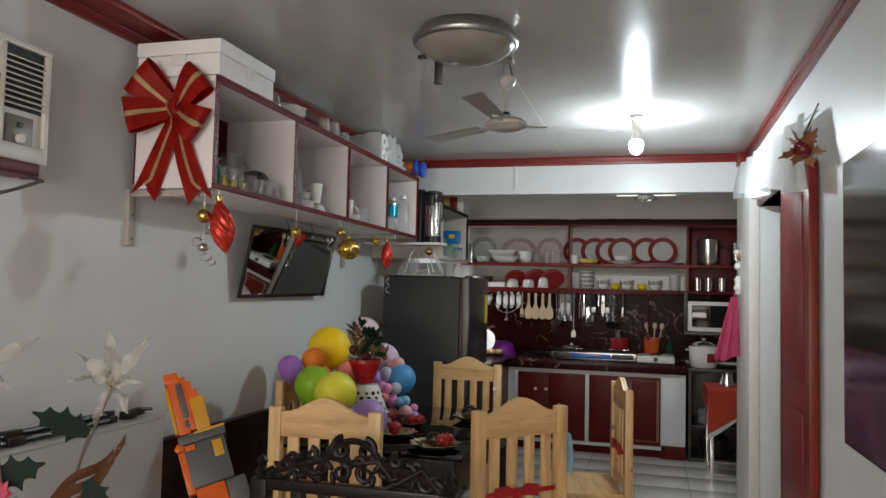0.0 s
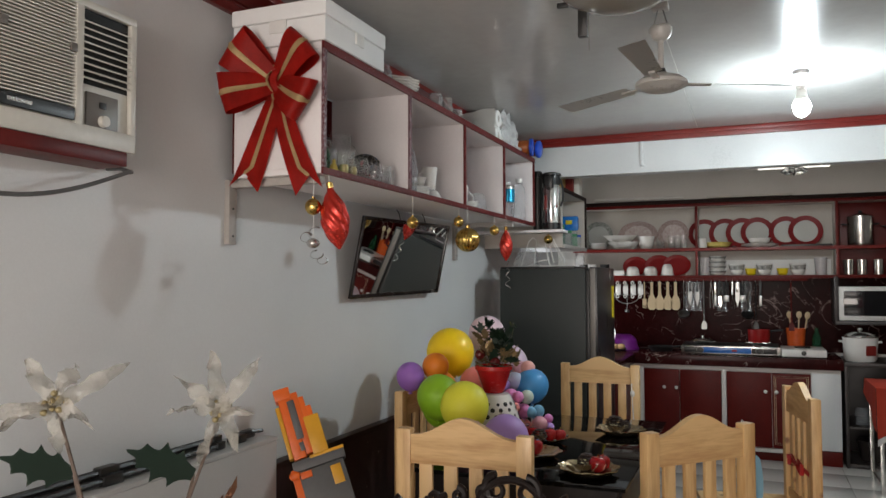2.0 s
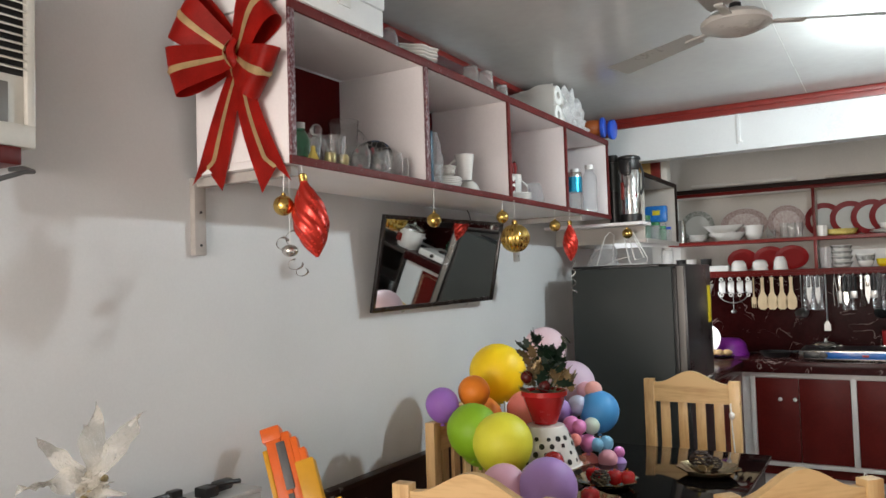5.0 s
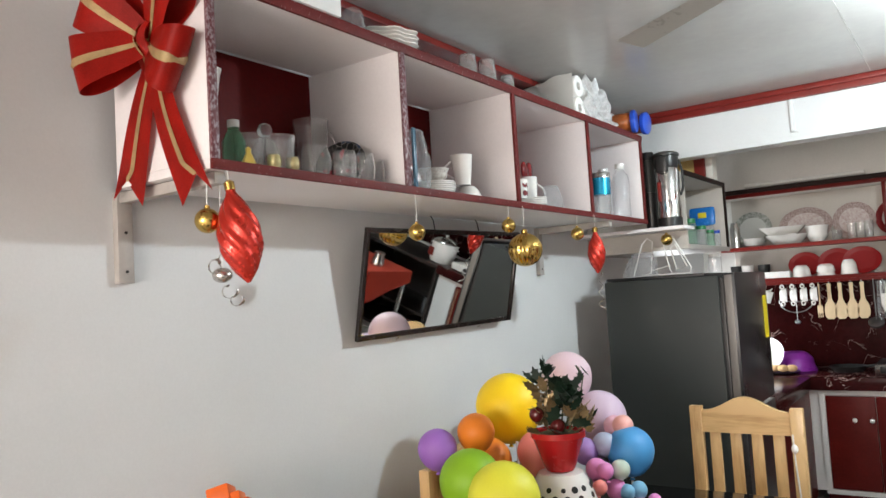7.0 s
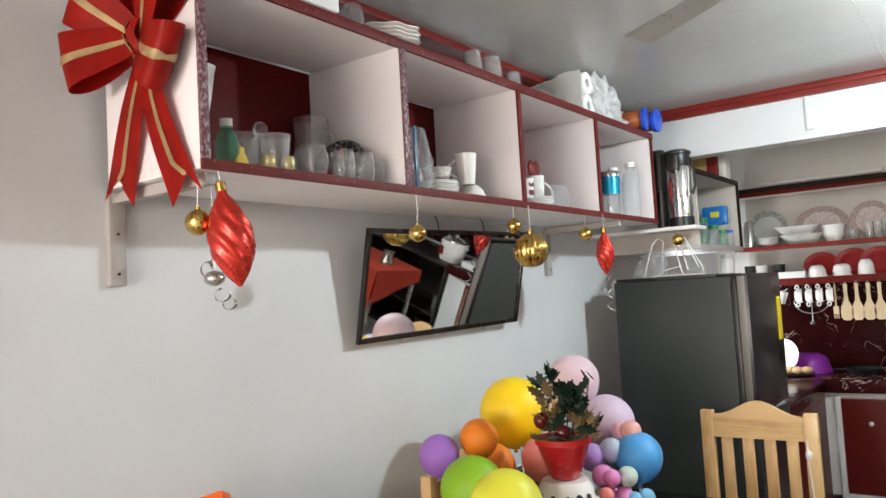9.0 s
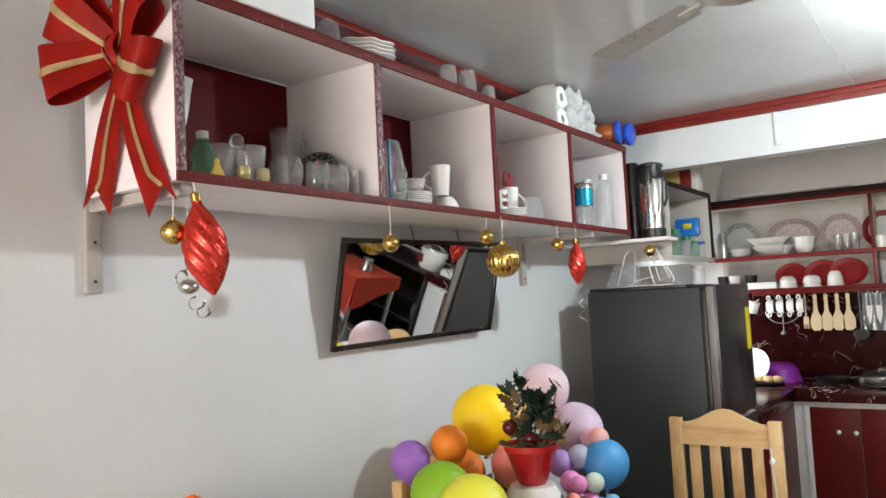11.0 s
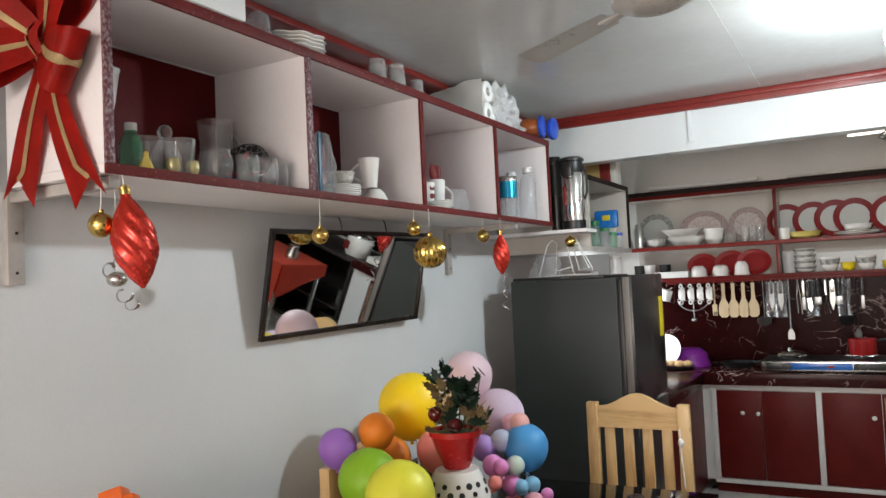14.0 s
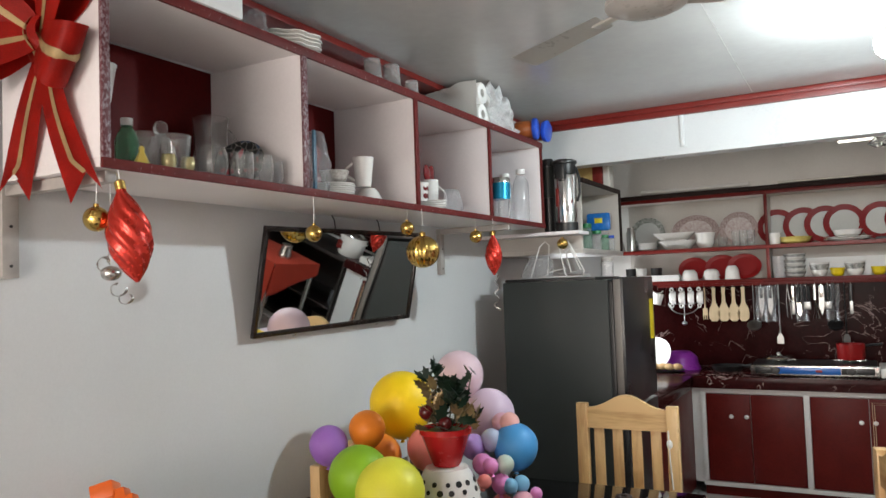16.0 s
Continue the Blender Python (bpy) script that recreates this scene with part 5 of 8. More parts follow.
part("red_panel", B().box(0.0, 0.062, -0.062, 0.062, 0.001, 0.152, 0.002), M_RED, t, "red printed panel")
solo("cream_carton", B().box(-0.02, 0.02, -0.05, 0.05, 0, 0.17, 0.002), M_CREAM, at(-1.575, 6.31, 2.113), "cream carton on top of the shelf unit", "carton")

# ---- on the fridge ----
solo("black_tray", B().box(-0.26, 0.25, -0.22, 0.24, 0, 0.016, 0.005), M_BLACK, at(-1.66, 5.63, 1.546), "flat black tray on the refrigerator", "tray")
t = thing("wire_rack", at(-1.65, 5.50, 1.563), "white wire dish rack leaning on the refrigerator top", "rack")
for pts in ([(-0.15, 0, 0.004), (-0.095, 0, 0.17), (-0.07, 0.02, 0.20), (-0.045, 0.02, 0.18), (-0.06, 0.02, 0.02), (-0.10, 0.01, 0.004)],
            [(0.02, 0, 0.16), (0.035, 0, 0.19), (0.07, 0, 0.195), (0.155, 0, 0.035), (0.145, 0, 0.006), (0.06, 0, 0.004), (0.045, 0, 0.03)],
            [(0.045, 0.03, 0.14), (0.07, 0.03, 0.16), (0.125, 0.03, 0.04), (0.07, 0.03, 0.03)]):
    part("wire_loop", B().tube(pts, 0.0035, 6, True), M_PLASTW, t)
for a, b in (((-0.10, 0.01, 0.006), (0.06, 0, 0.006)), ((-0.06, 0.02, 0.03), (0.05, 0.0, 0.05))):
    part("wire", B().tube([a, b], 0.003, 6), M_PLASTW, t)
crumpled("plastic_bag", -1.76, 5.52, 1.563, 0.16, 0.14, 0.12, M_FILM, "clear plastic bag on the refrigerator", 11)
small_jar(-1.46, 5.80, 1.563, 0.035, 0.10, M_FILM, M_BRACKET, "small clear jar with a pale lid on the refrigerator")

# ---- things in the kitchen ----
KZ1, KZ2, KT = 1.513, 1.758, 0.843          # lower board, middle board, worktop
M_CHARGER = material("red_charger_glaze", (0.19, 0.011, 0.012), 0.45, vary=0.12, bump=0, spec=0.25)
M_REDPL = material("red_plastic", (0.27, 0.010, 0.010), 0.42, vary=0.1, spec=0.3)
M_PRINTG = material("green_printed_china", (0.10, 0.11, 0.09), 0.15, vary=0.0, second=(0.52, 0.52, 0.48), scale=60, grain=140, bump=0)
M_PRINT = material("printed_china", (0.20, 0.11, 0.10), 0.2, vary=0.0, second=(0.52, 0.44, 0.41), scale=95, grain=110, bump=0)
M_PRINT2 = material("pale_printed_china", (0.40, 0.28, 0.26), 0.2, vary=0.0, second=(0.62, 0.57, 0.54), scale=60, grain=90, bump=0)
M_BAND = material("dark_printed_band", (0.05, 0.05, 0.045), 0.25, vary=0.0, second=(0.60, 0.59, 0.55), scale=45, grain=80, bump=0)
M_PLATEIN = material("pale_plate", (0.52, 0.52, 0.49), 0.15, vary=0.04, bump=0)
M_YDISH = material("yellow_dish", (0.62, 0.50, 0.14), 0.25)
M_YCUP = material("yellow_cup", (0.78, 0.58, 0.01), 0.3)
M_PURPLE = material("purple_plastic", (0.28, 0.03, 0.36), 0.3)
M_BREAD = material("bread_crust", (0.66, 0.42, 0.20), 0.7, vary=0.25, scale=30)
M_BEECH = material("pale_wood_spatula", (0.58, 0.44, 0.27), 0.55, vary=0.12, stretch=(1, 1, 0.2))
M_ORANGE = material("orange_enamel", (0.60, 0.10, 0.02), 0.25)
M_STOVEBLUE = material("blue_stove_panel", (0.02, 0.12, 0.42), 0.2, vary=0.1)
M_DARKGLASS = material("dark_glass", (0.010, 0.010, 0.011), 0.08, vary=0.1, bump=0, rough_vary=0.02)


def upright_plate(x, z, r, rim, inner, label, sx=1.0, lean=14, y=7.77, group="display plates"):
    t = thing("display_plate", pose(x, y, z, 90 - lean, 0, 0), label, "plate", group)
    s = Matrix.Translation((0, r, 0)) @ Matrix.Diagonal((sx, 1, 1, 1))
    part("rim", B().lathe([(r * 0.70, 0.004), (r * 0.72, 0.0), (r, 0.010), (r, 0.014), (r * 0.70, 0.007)], 40, s, None, False), rim, t, smooth=50)
    part("centre", B().lathe([(0.0003, 0.0), (r * 0.71, 0.0005), (r * 0.71, 0.0065), (0.0003, 0.0055)], 36, s), inner, t, smooth=50)
    return t


upright_plate(-1.70, KZ2, 0.142, M_PRINTG, M_PLATEIN, "grey printed china plate standing on the kitchen shelf")
upright_plate(-1.325, KZ2 + 0.006, 0.135, M_PRINT, M_PRINT2, "oval brown printed platter standing on the kitchen shelf", 1.35)
upright_plate(-1.005, KZ2, 0.140, M_PRINT, M_PRINT2, "brown printed china plate standing on the kitchen shelf")
for i, x in enumerate((-0.735, -0.555, -0.41, -0.285, -0.055, 0.115)):
    upright_plate(x if x < 0.1 else 0.10, KZ2, 0.138, M_CHARGER, M_PLATEIN, "pale plate with a wide dark red rim standing on the shelf", 1, 12, 7.785 - 0.017 * i)
for i, (x, r) in enumerate(((-1.352, 0.105), (-1.14, 0.112), (-0.975, 0.112))):
    upright_plate(x, KZ1, r * 0.88, M_REDPL, M_REDPL, "oval red plastic platter standing on the kitchen shelf", 1.25, 14, 7.78 - 0.012 * i, "red platters")


def k_bowl(x, z, r, h, mat, label, y=7.67, flip=False, group="kitchen bowls"):
    m = at(x, y, z) if not flip else pose(x, y, z + h, 180, 0, 0)
    ob = solo("bowl", B().lathe(vessel(r * 0.5, r, h, 0.003, (r * 0.85, h * 0.45)), 24), M_CHINA if mat is M_PRINT else mat, m, label, "bowl", group, smooth=50)
    if mat is M_PRINT:
        part("printed_band", B().lathe([(r * (0.85 + 0.15 * k / 5) + 0.0008, h * (0.48 + 0.40 * k / 5)) for k in range(6)], 24, None, None, False), M_BAND, ob, "dark printed band")
    return ob


def k_glass(x, z, r, h, label="clear glass on the kitchen shelf", mat=None, y=7.66):
    return solo("drinking_glass", B().lathe(vessel(r * 0.85, r, h, 0.0025), 20), mat or M_GLASS, at(x, y, z), label, "glass", "kitchen glasses", smooth=50)


solo("steel_shaker", B().lathe([(0.0003, 0), (0.036, 0), (0.038, 0.15), (0.030, 0.17), (0.028, 0.195), (0.0003, 0.197)], 22), M_STEEL, at(-1.80, 7.66, KZ2), "tall steel shaker on the kitchen shelf", "shaker")
for k in range(3):
    solo("folded_plate", B().box(-0.003, 0.003, -0.05, 0.05, 0, 0.12, 0.002), M_CHINA, pose(-1.885 + 0.012 * k, 7.66, KZ2, 0, -14, 0), "thin white dish leaning on the shelf", "dish", "leaning dishes")
plate_stack(-1.675, 7.68, KZ2, 0.075, 6, 0.009, "stack of small white bowls on the kitchen shelf")


def square_dish(x, y, z, w, d, h, label, rz=0):
    t = thing("serving_dish", at(x, y, z, rz), label, "dish", "serving dishes")

    def fn(u, v):
        a = 2 * math.pi * u
        q = (abs(math.cos(a)) ** 4 + abs(math.sin(a)) ** 4) ** -0.25
        k = 0.6 + 0.4 * v
        return Vector((w * k * q * math.cos(a), d * k * q * math.sin(a), h * v))
    part("wall", B().sheet(fn, 40, 5, 0.004), M_CHINA, t)
    part("base", B().box(-w * 0.6, w * 0.6, -d * 0.6, d * 0.6, 0, 0.005, 0.002), M_CHINA, t)


square_dish(-1.44, 7.69, KZ2, 0.150, 0.085, 0.07, "white rectangular serving dish on the kitchen shelf")
square_dish(-1.47, 7.69, KZ2 + 0.072, 0.160, 0.085, 0.06, "white rectangular serving dish stacked on another", 4)
k_bowl(-1.24, KZ2, 0.08, 0.12, M_CHINA, "white china bowl on the kitchen shelf", 7.70)
k_glass(-1.105, KZ2, 0.036, 0.075)
for x in (-1.01, -0.955, -0.905):
    k_glass(x, KZ2, 0.030, 0.12)
k_glass(-0.74, KZ2, 0.042, 0.085, "upright white cup on the kitchen shelf", M_CHINA, 7.64)
k_bowl(-0.61, KZ2, 0.118, 0.05, M_YDISH, "shallow yellow dish on the kitchen shelf", 7.69)
t = plate_stack(-0.27, 7.69, KZ2, 0.145, 2, 0.012, "wide white plates under a bowl")
k_bowl(-0.27, KZ2 + 0.03, 0.10, 0.05, M_CHINA, "white bowl on wide plates")
solo("dark_tray", B().box(-0.20, 0.20, -0.09, 0.09, 0, 0.02, 0.006), M_BLACK, at(0.10, 7.70, KZ2), "long dark tray on the kitchen shelf", "tray")
# lower board
solo("cup_tray", B().box(-0.13, 0.13, -0.04, 0.04, 0, 0.05, 0.006), M_PLASTW, at(-1.56, 7.645, KZ1), "white plastic tray on the kitchen shelf", "tray")
for x, mat, lab in ((-1.63, M_BLACK, "black cup"), (-1.75, M_CHINA, "white cup"), (-1.83, M_BLACK, "dark jar")):
    k_glass(x, KZ1, 0.045, 0.11, lab + " on the lower kitchen shelf", mat, 7.74)
k_bowl(-1.36, KZ1, 0.068, 0.085, M_CHINA, "upturned white bowl on the lower kitchen shelf", 7.665, True)
k_bowl(-1.20, KZ1, 0.065, 0.045, M_CHINA, "upturned white bowl on the lower kitchen shelf", 7.665, True)
k_bowl(-1.20, KZ1 + 0.03, 0.065, 0.055, M_CHINA, "stacked upturned white bowl", 7.665, True)
k_bowl(-1.05, KZ1, 0.058, 0.105, M_CHINA, "upturned white cup on the lower kitchen shelf", 7.665, True)
k_glass(-0.725, KZ1, 0.050, 0.16, "red tinted glass on the lower kitchen shelf", glass("red_glass", (0.45, 0.10, 0.10), 0.08, 0.6), 7.70)
for k in range(4):
    k_bowl(-0.62, KZ1 + 0.042 * k, 0.075, 0.048, M_PRINT, "stacked patterned bowl on the lower kitchen shelf", 7.69, False, "bowl stack")
for x, mat in ((-0.46, M_PRINT), (-0.345, M_YCUP), (-0.235, M_PRINT), (-0.09, M_YCUP), (0.03, M_PRINT)):
    k_bowl(x, KZ1, 0.066 if mat is M_PRINT else 0.050, 0.10 if mat is M_PRINT else 0.06, mat, "patterned cup on the lower kitchen shelf" if mat is M_PRINT else "small yellow cup on the lower kitchen shelf", 7.675)
k_glass(0.21, KZ1, 0.050, 0.15, "red tinted glass on the lower kitchen shelf", bpy.data.materials["red_glass"], 7.70)
solo("shelf_liner", B().box(-0.80, 0.30, -0.002, 0.002, 0, 0.14, 0), M_PLASTW, at(0, 7.84, KZ1), "white board behind the cups on the shelf", "board")


def stockpot(x, y, z, r, h, label, lidded=True):
    t = thing("stock_pot", at(x, y, z), label, "pot", "steel pots")
    part("pot", B().lathe([(0.0003, 0), (r * 0.96, 0), (r, 0.01), (r, h), (r * 0.96, h), (r * 0.95, 0.01), (0.0003, 0.008)], 28), M_STEEL, t)
    if lidded:
        part("lid", B().lathe([(r * 1.03, h), (r * 1.03, h + 0.008), (r * 0.6, h + 0.03), (0.0003, h + 0.035)], 28), M_STEEL, t)
        part("lid_knob", B().ball(0.016, (0, 0, h + 0.045), 12), M_BLACK, t)
    for s in (-1, 1):
        part("handle", B().tube([(s * r, -0.035, h * 0.75), (s * (r + 0.035), -0.03, h * 0.78), (s * (r + 0.035), 0.03, h * 0.78), (s * r, 0.035, h * 0.75)], 0.006, 6), M_BLACK, t)


stockpot(0.52, 7.74, KZ2, 0.10, 0.24, "tall steel stock pot on the kitchen shelf")
stockpot(0.83, 7.74, KZ2, 0.11, 0.21, "wide steel pot on the kitchen shelf")
for x in (0.42, 0.52, 0.64, 0.78):
    k_glass(x, KZ1, 0.042, 0.13, "steel canister on the lower kitchen shelf", M_STEEL, 7.70)
solo("rail_lamp_tube", B().tube([(-0.55, 0, 0), (0.25, 0, 0.0)], 0.018, 10), M_PLASTW, at(-1.15, 7.66, 2.222), "white tube lying on the kitchen shelf top", "tube")
solo("flat_box", B().box(-0.35, 0.35, -0.06, 0.06, 0, 0.018, 0.003), M_CREAM, at(-0.35, 7.68, 2.203), "flat pale carton on the kitchen shelf top", "carton")


# ---- hanging utensils below the lower board: origin at the hook ----
HZ = 1.468


def hang(name, x, m_body, label, build, y=7.612, cat="utensil"):
    t = thing(name, at(x, y, HZ), label, cat, "hanging utensils")
    part("hook", B().tube([(0, 0.006, 0.010), (0, -0.008, 0.004), (0, -0.012, -0.012), (0, -0.004, -0.018)], 0.0022, 6), M_STEEL, t)
    build(t, m_body)
    return t


def b_cup(t, mat):
    m = pose(-0.018, -0.014, -0.082, 0, 90, 8)
    part("cup", B().lathe(vessel(0.034, 0.052, 0.046, 0.003, (0.048, 0.02)), 24, m), mat, t, smooth=50)
    for s in (-1, 1):
        part("handle", B().tube([(0.0, -0.014, -0.082 + s * (0.046 + 0.026 * math.sin(math.pi * i / 8))) if i in (0, 8) else (0.014 * math.cos(math.pi * i / 8), -0.014, -0.082 + s * (0.046 + 0.030 * math.sin(math.pi * i / 8))) for i in range(9)], 0.005, 6), mat, t)


def b_spatula(t, mat):
    prof = [(0.013, 0.0), (0.011, -0.06), (0.014, -0.115), (0.033, -0.155), (0.040, -0.195), (0.036, -0.232), (0.018, -0.252)]
    outline = [(x, z) for x, z in prof] + [(-x, z) for x, z in reversed(prof)]
    part("blade", B().plate(outline, 0.006, pose(0, -0.008, -0.012, 90, 0, 0)), mat, t)


def b_fork(t, mat):
    part("handle", B().tube([(0, -0.008, -0.012), (0, -0.008, -0.17)], 0.006, 8), mat, t)
    part("head", B().box(-0.018, 0.018, -0.012, -0.006, -0.22, -0.165, 0.003), mat, t)
    for x in (-0.013, 0, 0.013):
        part("tine", B().box(x - 0.003, x + 0.003, -0.011, -0.007, -0.25, -0.215, 0.001), mat, t)


def b_ladle(t, mat):
    part("handle", B().tube([(0, -0.008, -0.012), (0, -0.008, -0.28)], 0.004, 8, flat=0.6), mat, t)
    part("bowl", B().lathe([(0.050, 0.0), (0.046, -0.018), (0.030, -0.034), (0.0003, -0.040), (0.0003, -0.037), (0.028, -0.031), (0.044, -0.016), (0.048, 0.0)], 20, pose(0, -0.03, -0.29, 40, 0, 0)), mat, t)


def b_turner(t, mat):
    part("handle", B().tube([(0, -0.008, -0.012), (0, -0.008, -0.36)], 0.005, 8), mat, t)
    part("blade", B().plate([(-0.008, 0), (0.008, 0), (0.022, -0.03), (0.022, -0.075), (-0.022, -0.075), (-0.022, -0.03)], 0.002, pose(0, -0.008, -0.355, 90, 0, 0)), mat, t)


def b_short(t, mat):
    part("grip", B().box(-0.010, 0.010, -0.016, -0.004, -0.13, -0.012, 0.004), mat, t)
    part("blade", B().box(-0.011, 0.011, -0.012, -0.008, -0.22, -0.13, 0.003), M_TOOL, t, "steel head")


def b_knife(t, mat):
    part("blade", B().plate([(-0.016, 0), (0.016, 0), (0.018, -0.14), (0.0, -0.21), (-0.018, -0.15)], 0.002, pose(0, -0.008, -0.02, 90, 0, 0)), M_TOOL, t)
    part("grip", B().box(-0.012, 0.012, -0.018, -0.004, -0.10, -0.012, 0.004), mat, t)


def b_bag(t, mat):
    part("sleeve", B().sheet(lambda u, v: Vector(((u - 0.5) * 0.085 + 0.006 * math.sin(7 * v), -0.012 + 0.010 * math.sin(9 * u + 3 * v), -0.01 - 0.26 * v)), 10, 10, 0.001), mat, t, smooth=25)


def b_strainer(t, mat):
    pts = [(0.115 * math.cos(math.pi + math.pi * i / 16), -0.02, -0.12 + 0.09 * math.sin(math.pi + math.pi * i / 16)) for i in range(17)]
    part("ring", B().tube(pts + [(0.115, -0.02, -0.12)], 0.004, 6), mat, t)
    part("arc", B().tube([(-0.115, -0.02, -0.12), (0, -0.03, -0.135), (0.115, -0.02, -0.12)], 0.003, 6), mat, t)
    part("stem", B().tube([(0, -0.01, -0.012), (0, -0.02, -0.27)], 0.003, 6), mat, t)
    part("bob", B().ball(0.022, (0, -0.02, -0.28), 12, 1, 1, 0.7), mat, t)


def b_mug(t, mat):
    m = pose(-0.012, -0.014, -0.128, 0, 14, 0)
    part("cup", B().lathe(vessel(0.034, 0.042, 0.085, 0.003), 24, m), mat, t, smooth=50)
    part("handle", B().tube([(0.004 + 0.036 * math.cos(math.pi * i / 8), -0.014, -0.026 - 0.018 * math.sin(math.pi * i / 8) * (1 if i else 0)) for i in range(9)], 0.005, 8), mat, t)


hang("hanging_mug", -1.598, M_CHINA, "white mug hanging by its handle from the rail", b_mug, cat="mug")
for x in (-1.490, -1.422, -1.354, -1.288):
    hang("hanging_cup", x, M_CHINA, "white cup hanging from a hook rail", b_cup, cat="cup")
hang("strainer", -1.41, M_TOOL, "round wire strainer hanging from the rail", b_strainer, 7.66)
hang("wooden_fork", -1.248, M_BEECH, "pale wooden fork hanging from the rail", b_fork)
for x in (-1.182, -1.113, -1.042, -0.975):
    hang("wooden_spatula", x, M_BEECH, "pale wooden rice spatula hanging from the rail", b_spatula)
hang("ladle", -0.905, M_TOOL, "steel ladle hanging from the rail", b_ladle)
for x in (-0.85, -0.79):
    hang("knife_sleeve", x, M_FILM, "knife in a clear sleeve hanging from the rail", b_bag)
    hang("kitchen_knife", x, M_BLACK, "kitchen knife hanging from the rail", b_knife, 7.62)
hang("turner", -0.735, M_TOOL, "long steel turner hanging from the rail", b_turner)
def b_whisk(t, mat):
    part("grip", B().tube([(0, -0.01, -0.012), (0, -0.01, -0.12)], 0.010, 10), mat, t)
    for k in range(4):
        q = math.pi * k / 4
        pts = [(0.026 * math.cos(q) * math.sin(math.pi * i / 10) * (1 if i < 10 else 0), -0.01 + 0.026 * math.sin(q) * math.sin(math.pi * i / 10), -0.12 - 0.13 * (1 - abs(i / 5 - 1) ** 2)) for i in range(11)]
        part("wire", B().tube(pts, 0.0018, 5), M_STEEL, t, "steel wire")


def b_opener(t, mat):
    part("grip", B().tube([(0.012, -0.01, -0.02), (0.014, -0.01, -0.13)], 0.008, 8).tube([(-0.012, -0.01, -0.02), (-0.014, -0.01, -0.13)], 0.008, 8), mat, t)
    part("jaw", B().box(-0.024, 0.024, -0.018, -0.004, -0.185, -0.13, 0.006), M_TOOL, t, "steel jaw")


def b_peeler(t, mat):
    part("grip", B().lathe([(0.004, 0), (0.013, -0.02), (0.015, -0.09), (0.008, -0.12), (0.001, -0.122)], 14, Matrix.Translation((0, -0.012, -0.018))), mat, t)
    part("blade", B().plate([(-0.012, 0), (0.012, 0), (0.020, -0.06), (0.006, -0.10), (-0.010, -0.07)], 0.003, pose(0, -0.010, -0.138, 90, 0, 0)), M_STEEL, t, "steel blade")


def b_tongs(t, mat):
    part("arm", B().tube([(0, -0.01, -0.012), (0.012, -0.01, -0.12), (0.020, -0.01, -0.25)], 0.005, 6, flat=0.4), mat, t)
    part("arm", B().tube([(0, -0.014, -0.012), (-0.010, -0.014, -0.12), (-0.006, -0.014, -0.24)], 0.005, 6, flat=0.4), mat, t)


for x, build, mat in ((-0.672, b_tongs, M_STEEL), (-0.640, b_short, M_STEEL), (-0.602, b_peeler, M_BLACK), (-0.548, b_opener, M_BLACK), (-0.495, b_whisk, M_STEEL), (-0.455, b_knife, M_STEEL), (-0.415, b_opener, M_BLACK)):
    hang("kitchen_tool", x, mat, "steel and black kitchen tool hanging from the rail", build)
hang("knife_sleeve", -0.585, M_FILM, "clear plastic sleeve hanging from the rail", b_bag, 7.622)
hang("knife_sleeve", -0.385, M_FILM, "clear plastic sleeve hanging from the rail", b_bag)
for x in (-0.375, -0.31):
    hang("turner", x, M_BLACK, "black handled turner hanging from the rail", b_ladle if x < -0.35 else b_turner)
hang("kitchen_tool", -0.27, M_BLACK, "black kitchen tool hanging from the rail", b_short)
hang("wooden_fork", -0.03, M_MAROON, "dark wooden spoon hanging from the rail", b_turner)


# ---- on the worktop ----
def gas_stove():
    t = thing("gas_stove", at(-0.472, 7.46, KT) @ Matrix.Diagonal((1, 1, 0.78, 1)), "two-burner steel gas stove with a blue front panel", "stove")
    part("body", B().box(-0.436, 0.344, -0.215, 0.20, 0.012, 0.100, 0.006), M_STEEL, t)
    part("top_plate", B().box(-0.426, 0.334, -0.195, 0.19, 0.1005, 0.104, 0.002), M_BLACK, t, "dark top plate")
    part("front_panel", B().box(-0.295, 0.120, -0.2185, -0.2145, 0.028, 0.086, 0.001), M_STOVEBLUE, t, "blue front panel")
    for x0, x1 in ((-0.405, -0.297), (0.122, 0.315)):
        part("front_inlay", B().box(x0, x1, -0.2183, -0.2145, 0.030, 0.084, 0.001), M_BLACK, t, "black inlay")
    part("panel_mark", B().box(-0.03, 0.01, -0.220, -0.2188, 0.045, 0.065, 0), M_RED, t, "plain red mark")
    for x in (-0.278, 0.182):
        part("knob", B().lathe([(0.031, 0), (0.027, 0.024), (0.0003, 0.025)], 18, pose(x, -0.2185, 0.057, 90, 0, 0)), M_BLACK, t, "black knob")
        part("burner", B().lathe([(0.055, 0.104), (0.055, 0.114), (0.03, 0.119), (0.0003, 0.120)], 24, Matrix.Translation((x * 0.95, 0, 0))), M_BLACK, t)
        g = B()
        for a in range(4):
            g.box(-0.10, 0.10, -0.004, 0.004, 0.122, 0.130, 0.001, pose(x * 0.95, 0, 0, 0, 0, 45 * a))
        part("pan_support", g, M_STEEL, t)
    for x in (-0.34, 0.34):
        for y in (-0.17, 0.16):
            part("foot", B().lathe([(0.014, 0), (0.012, 0.012)], 10, Matrix.Translation((x, y, 0))), M_BLACK, t)


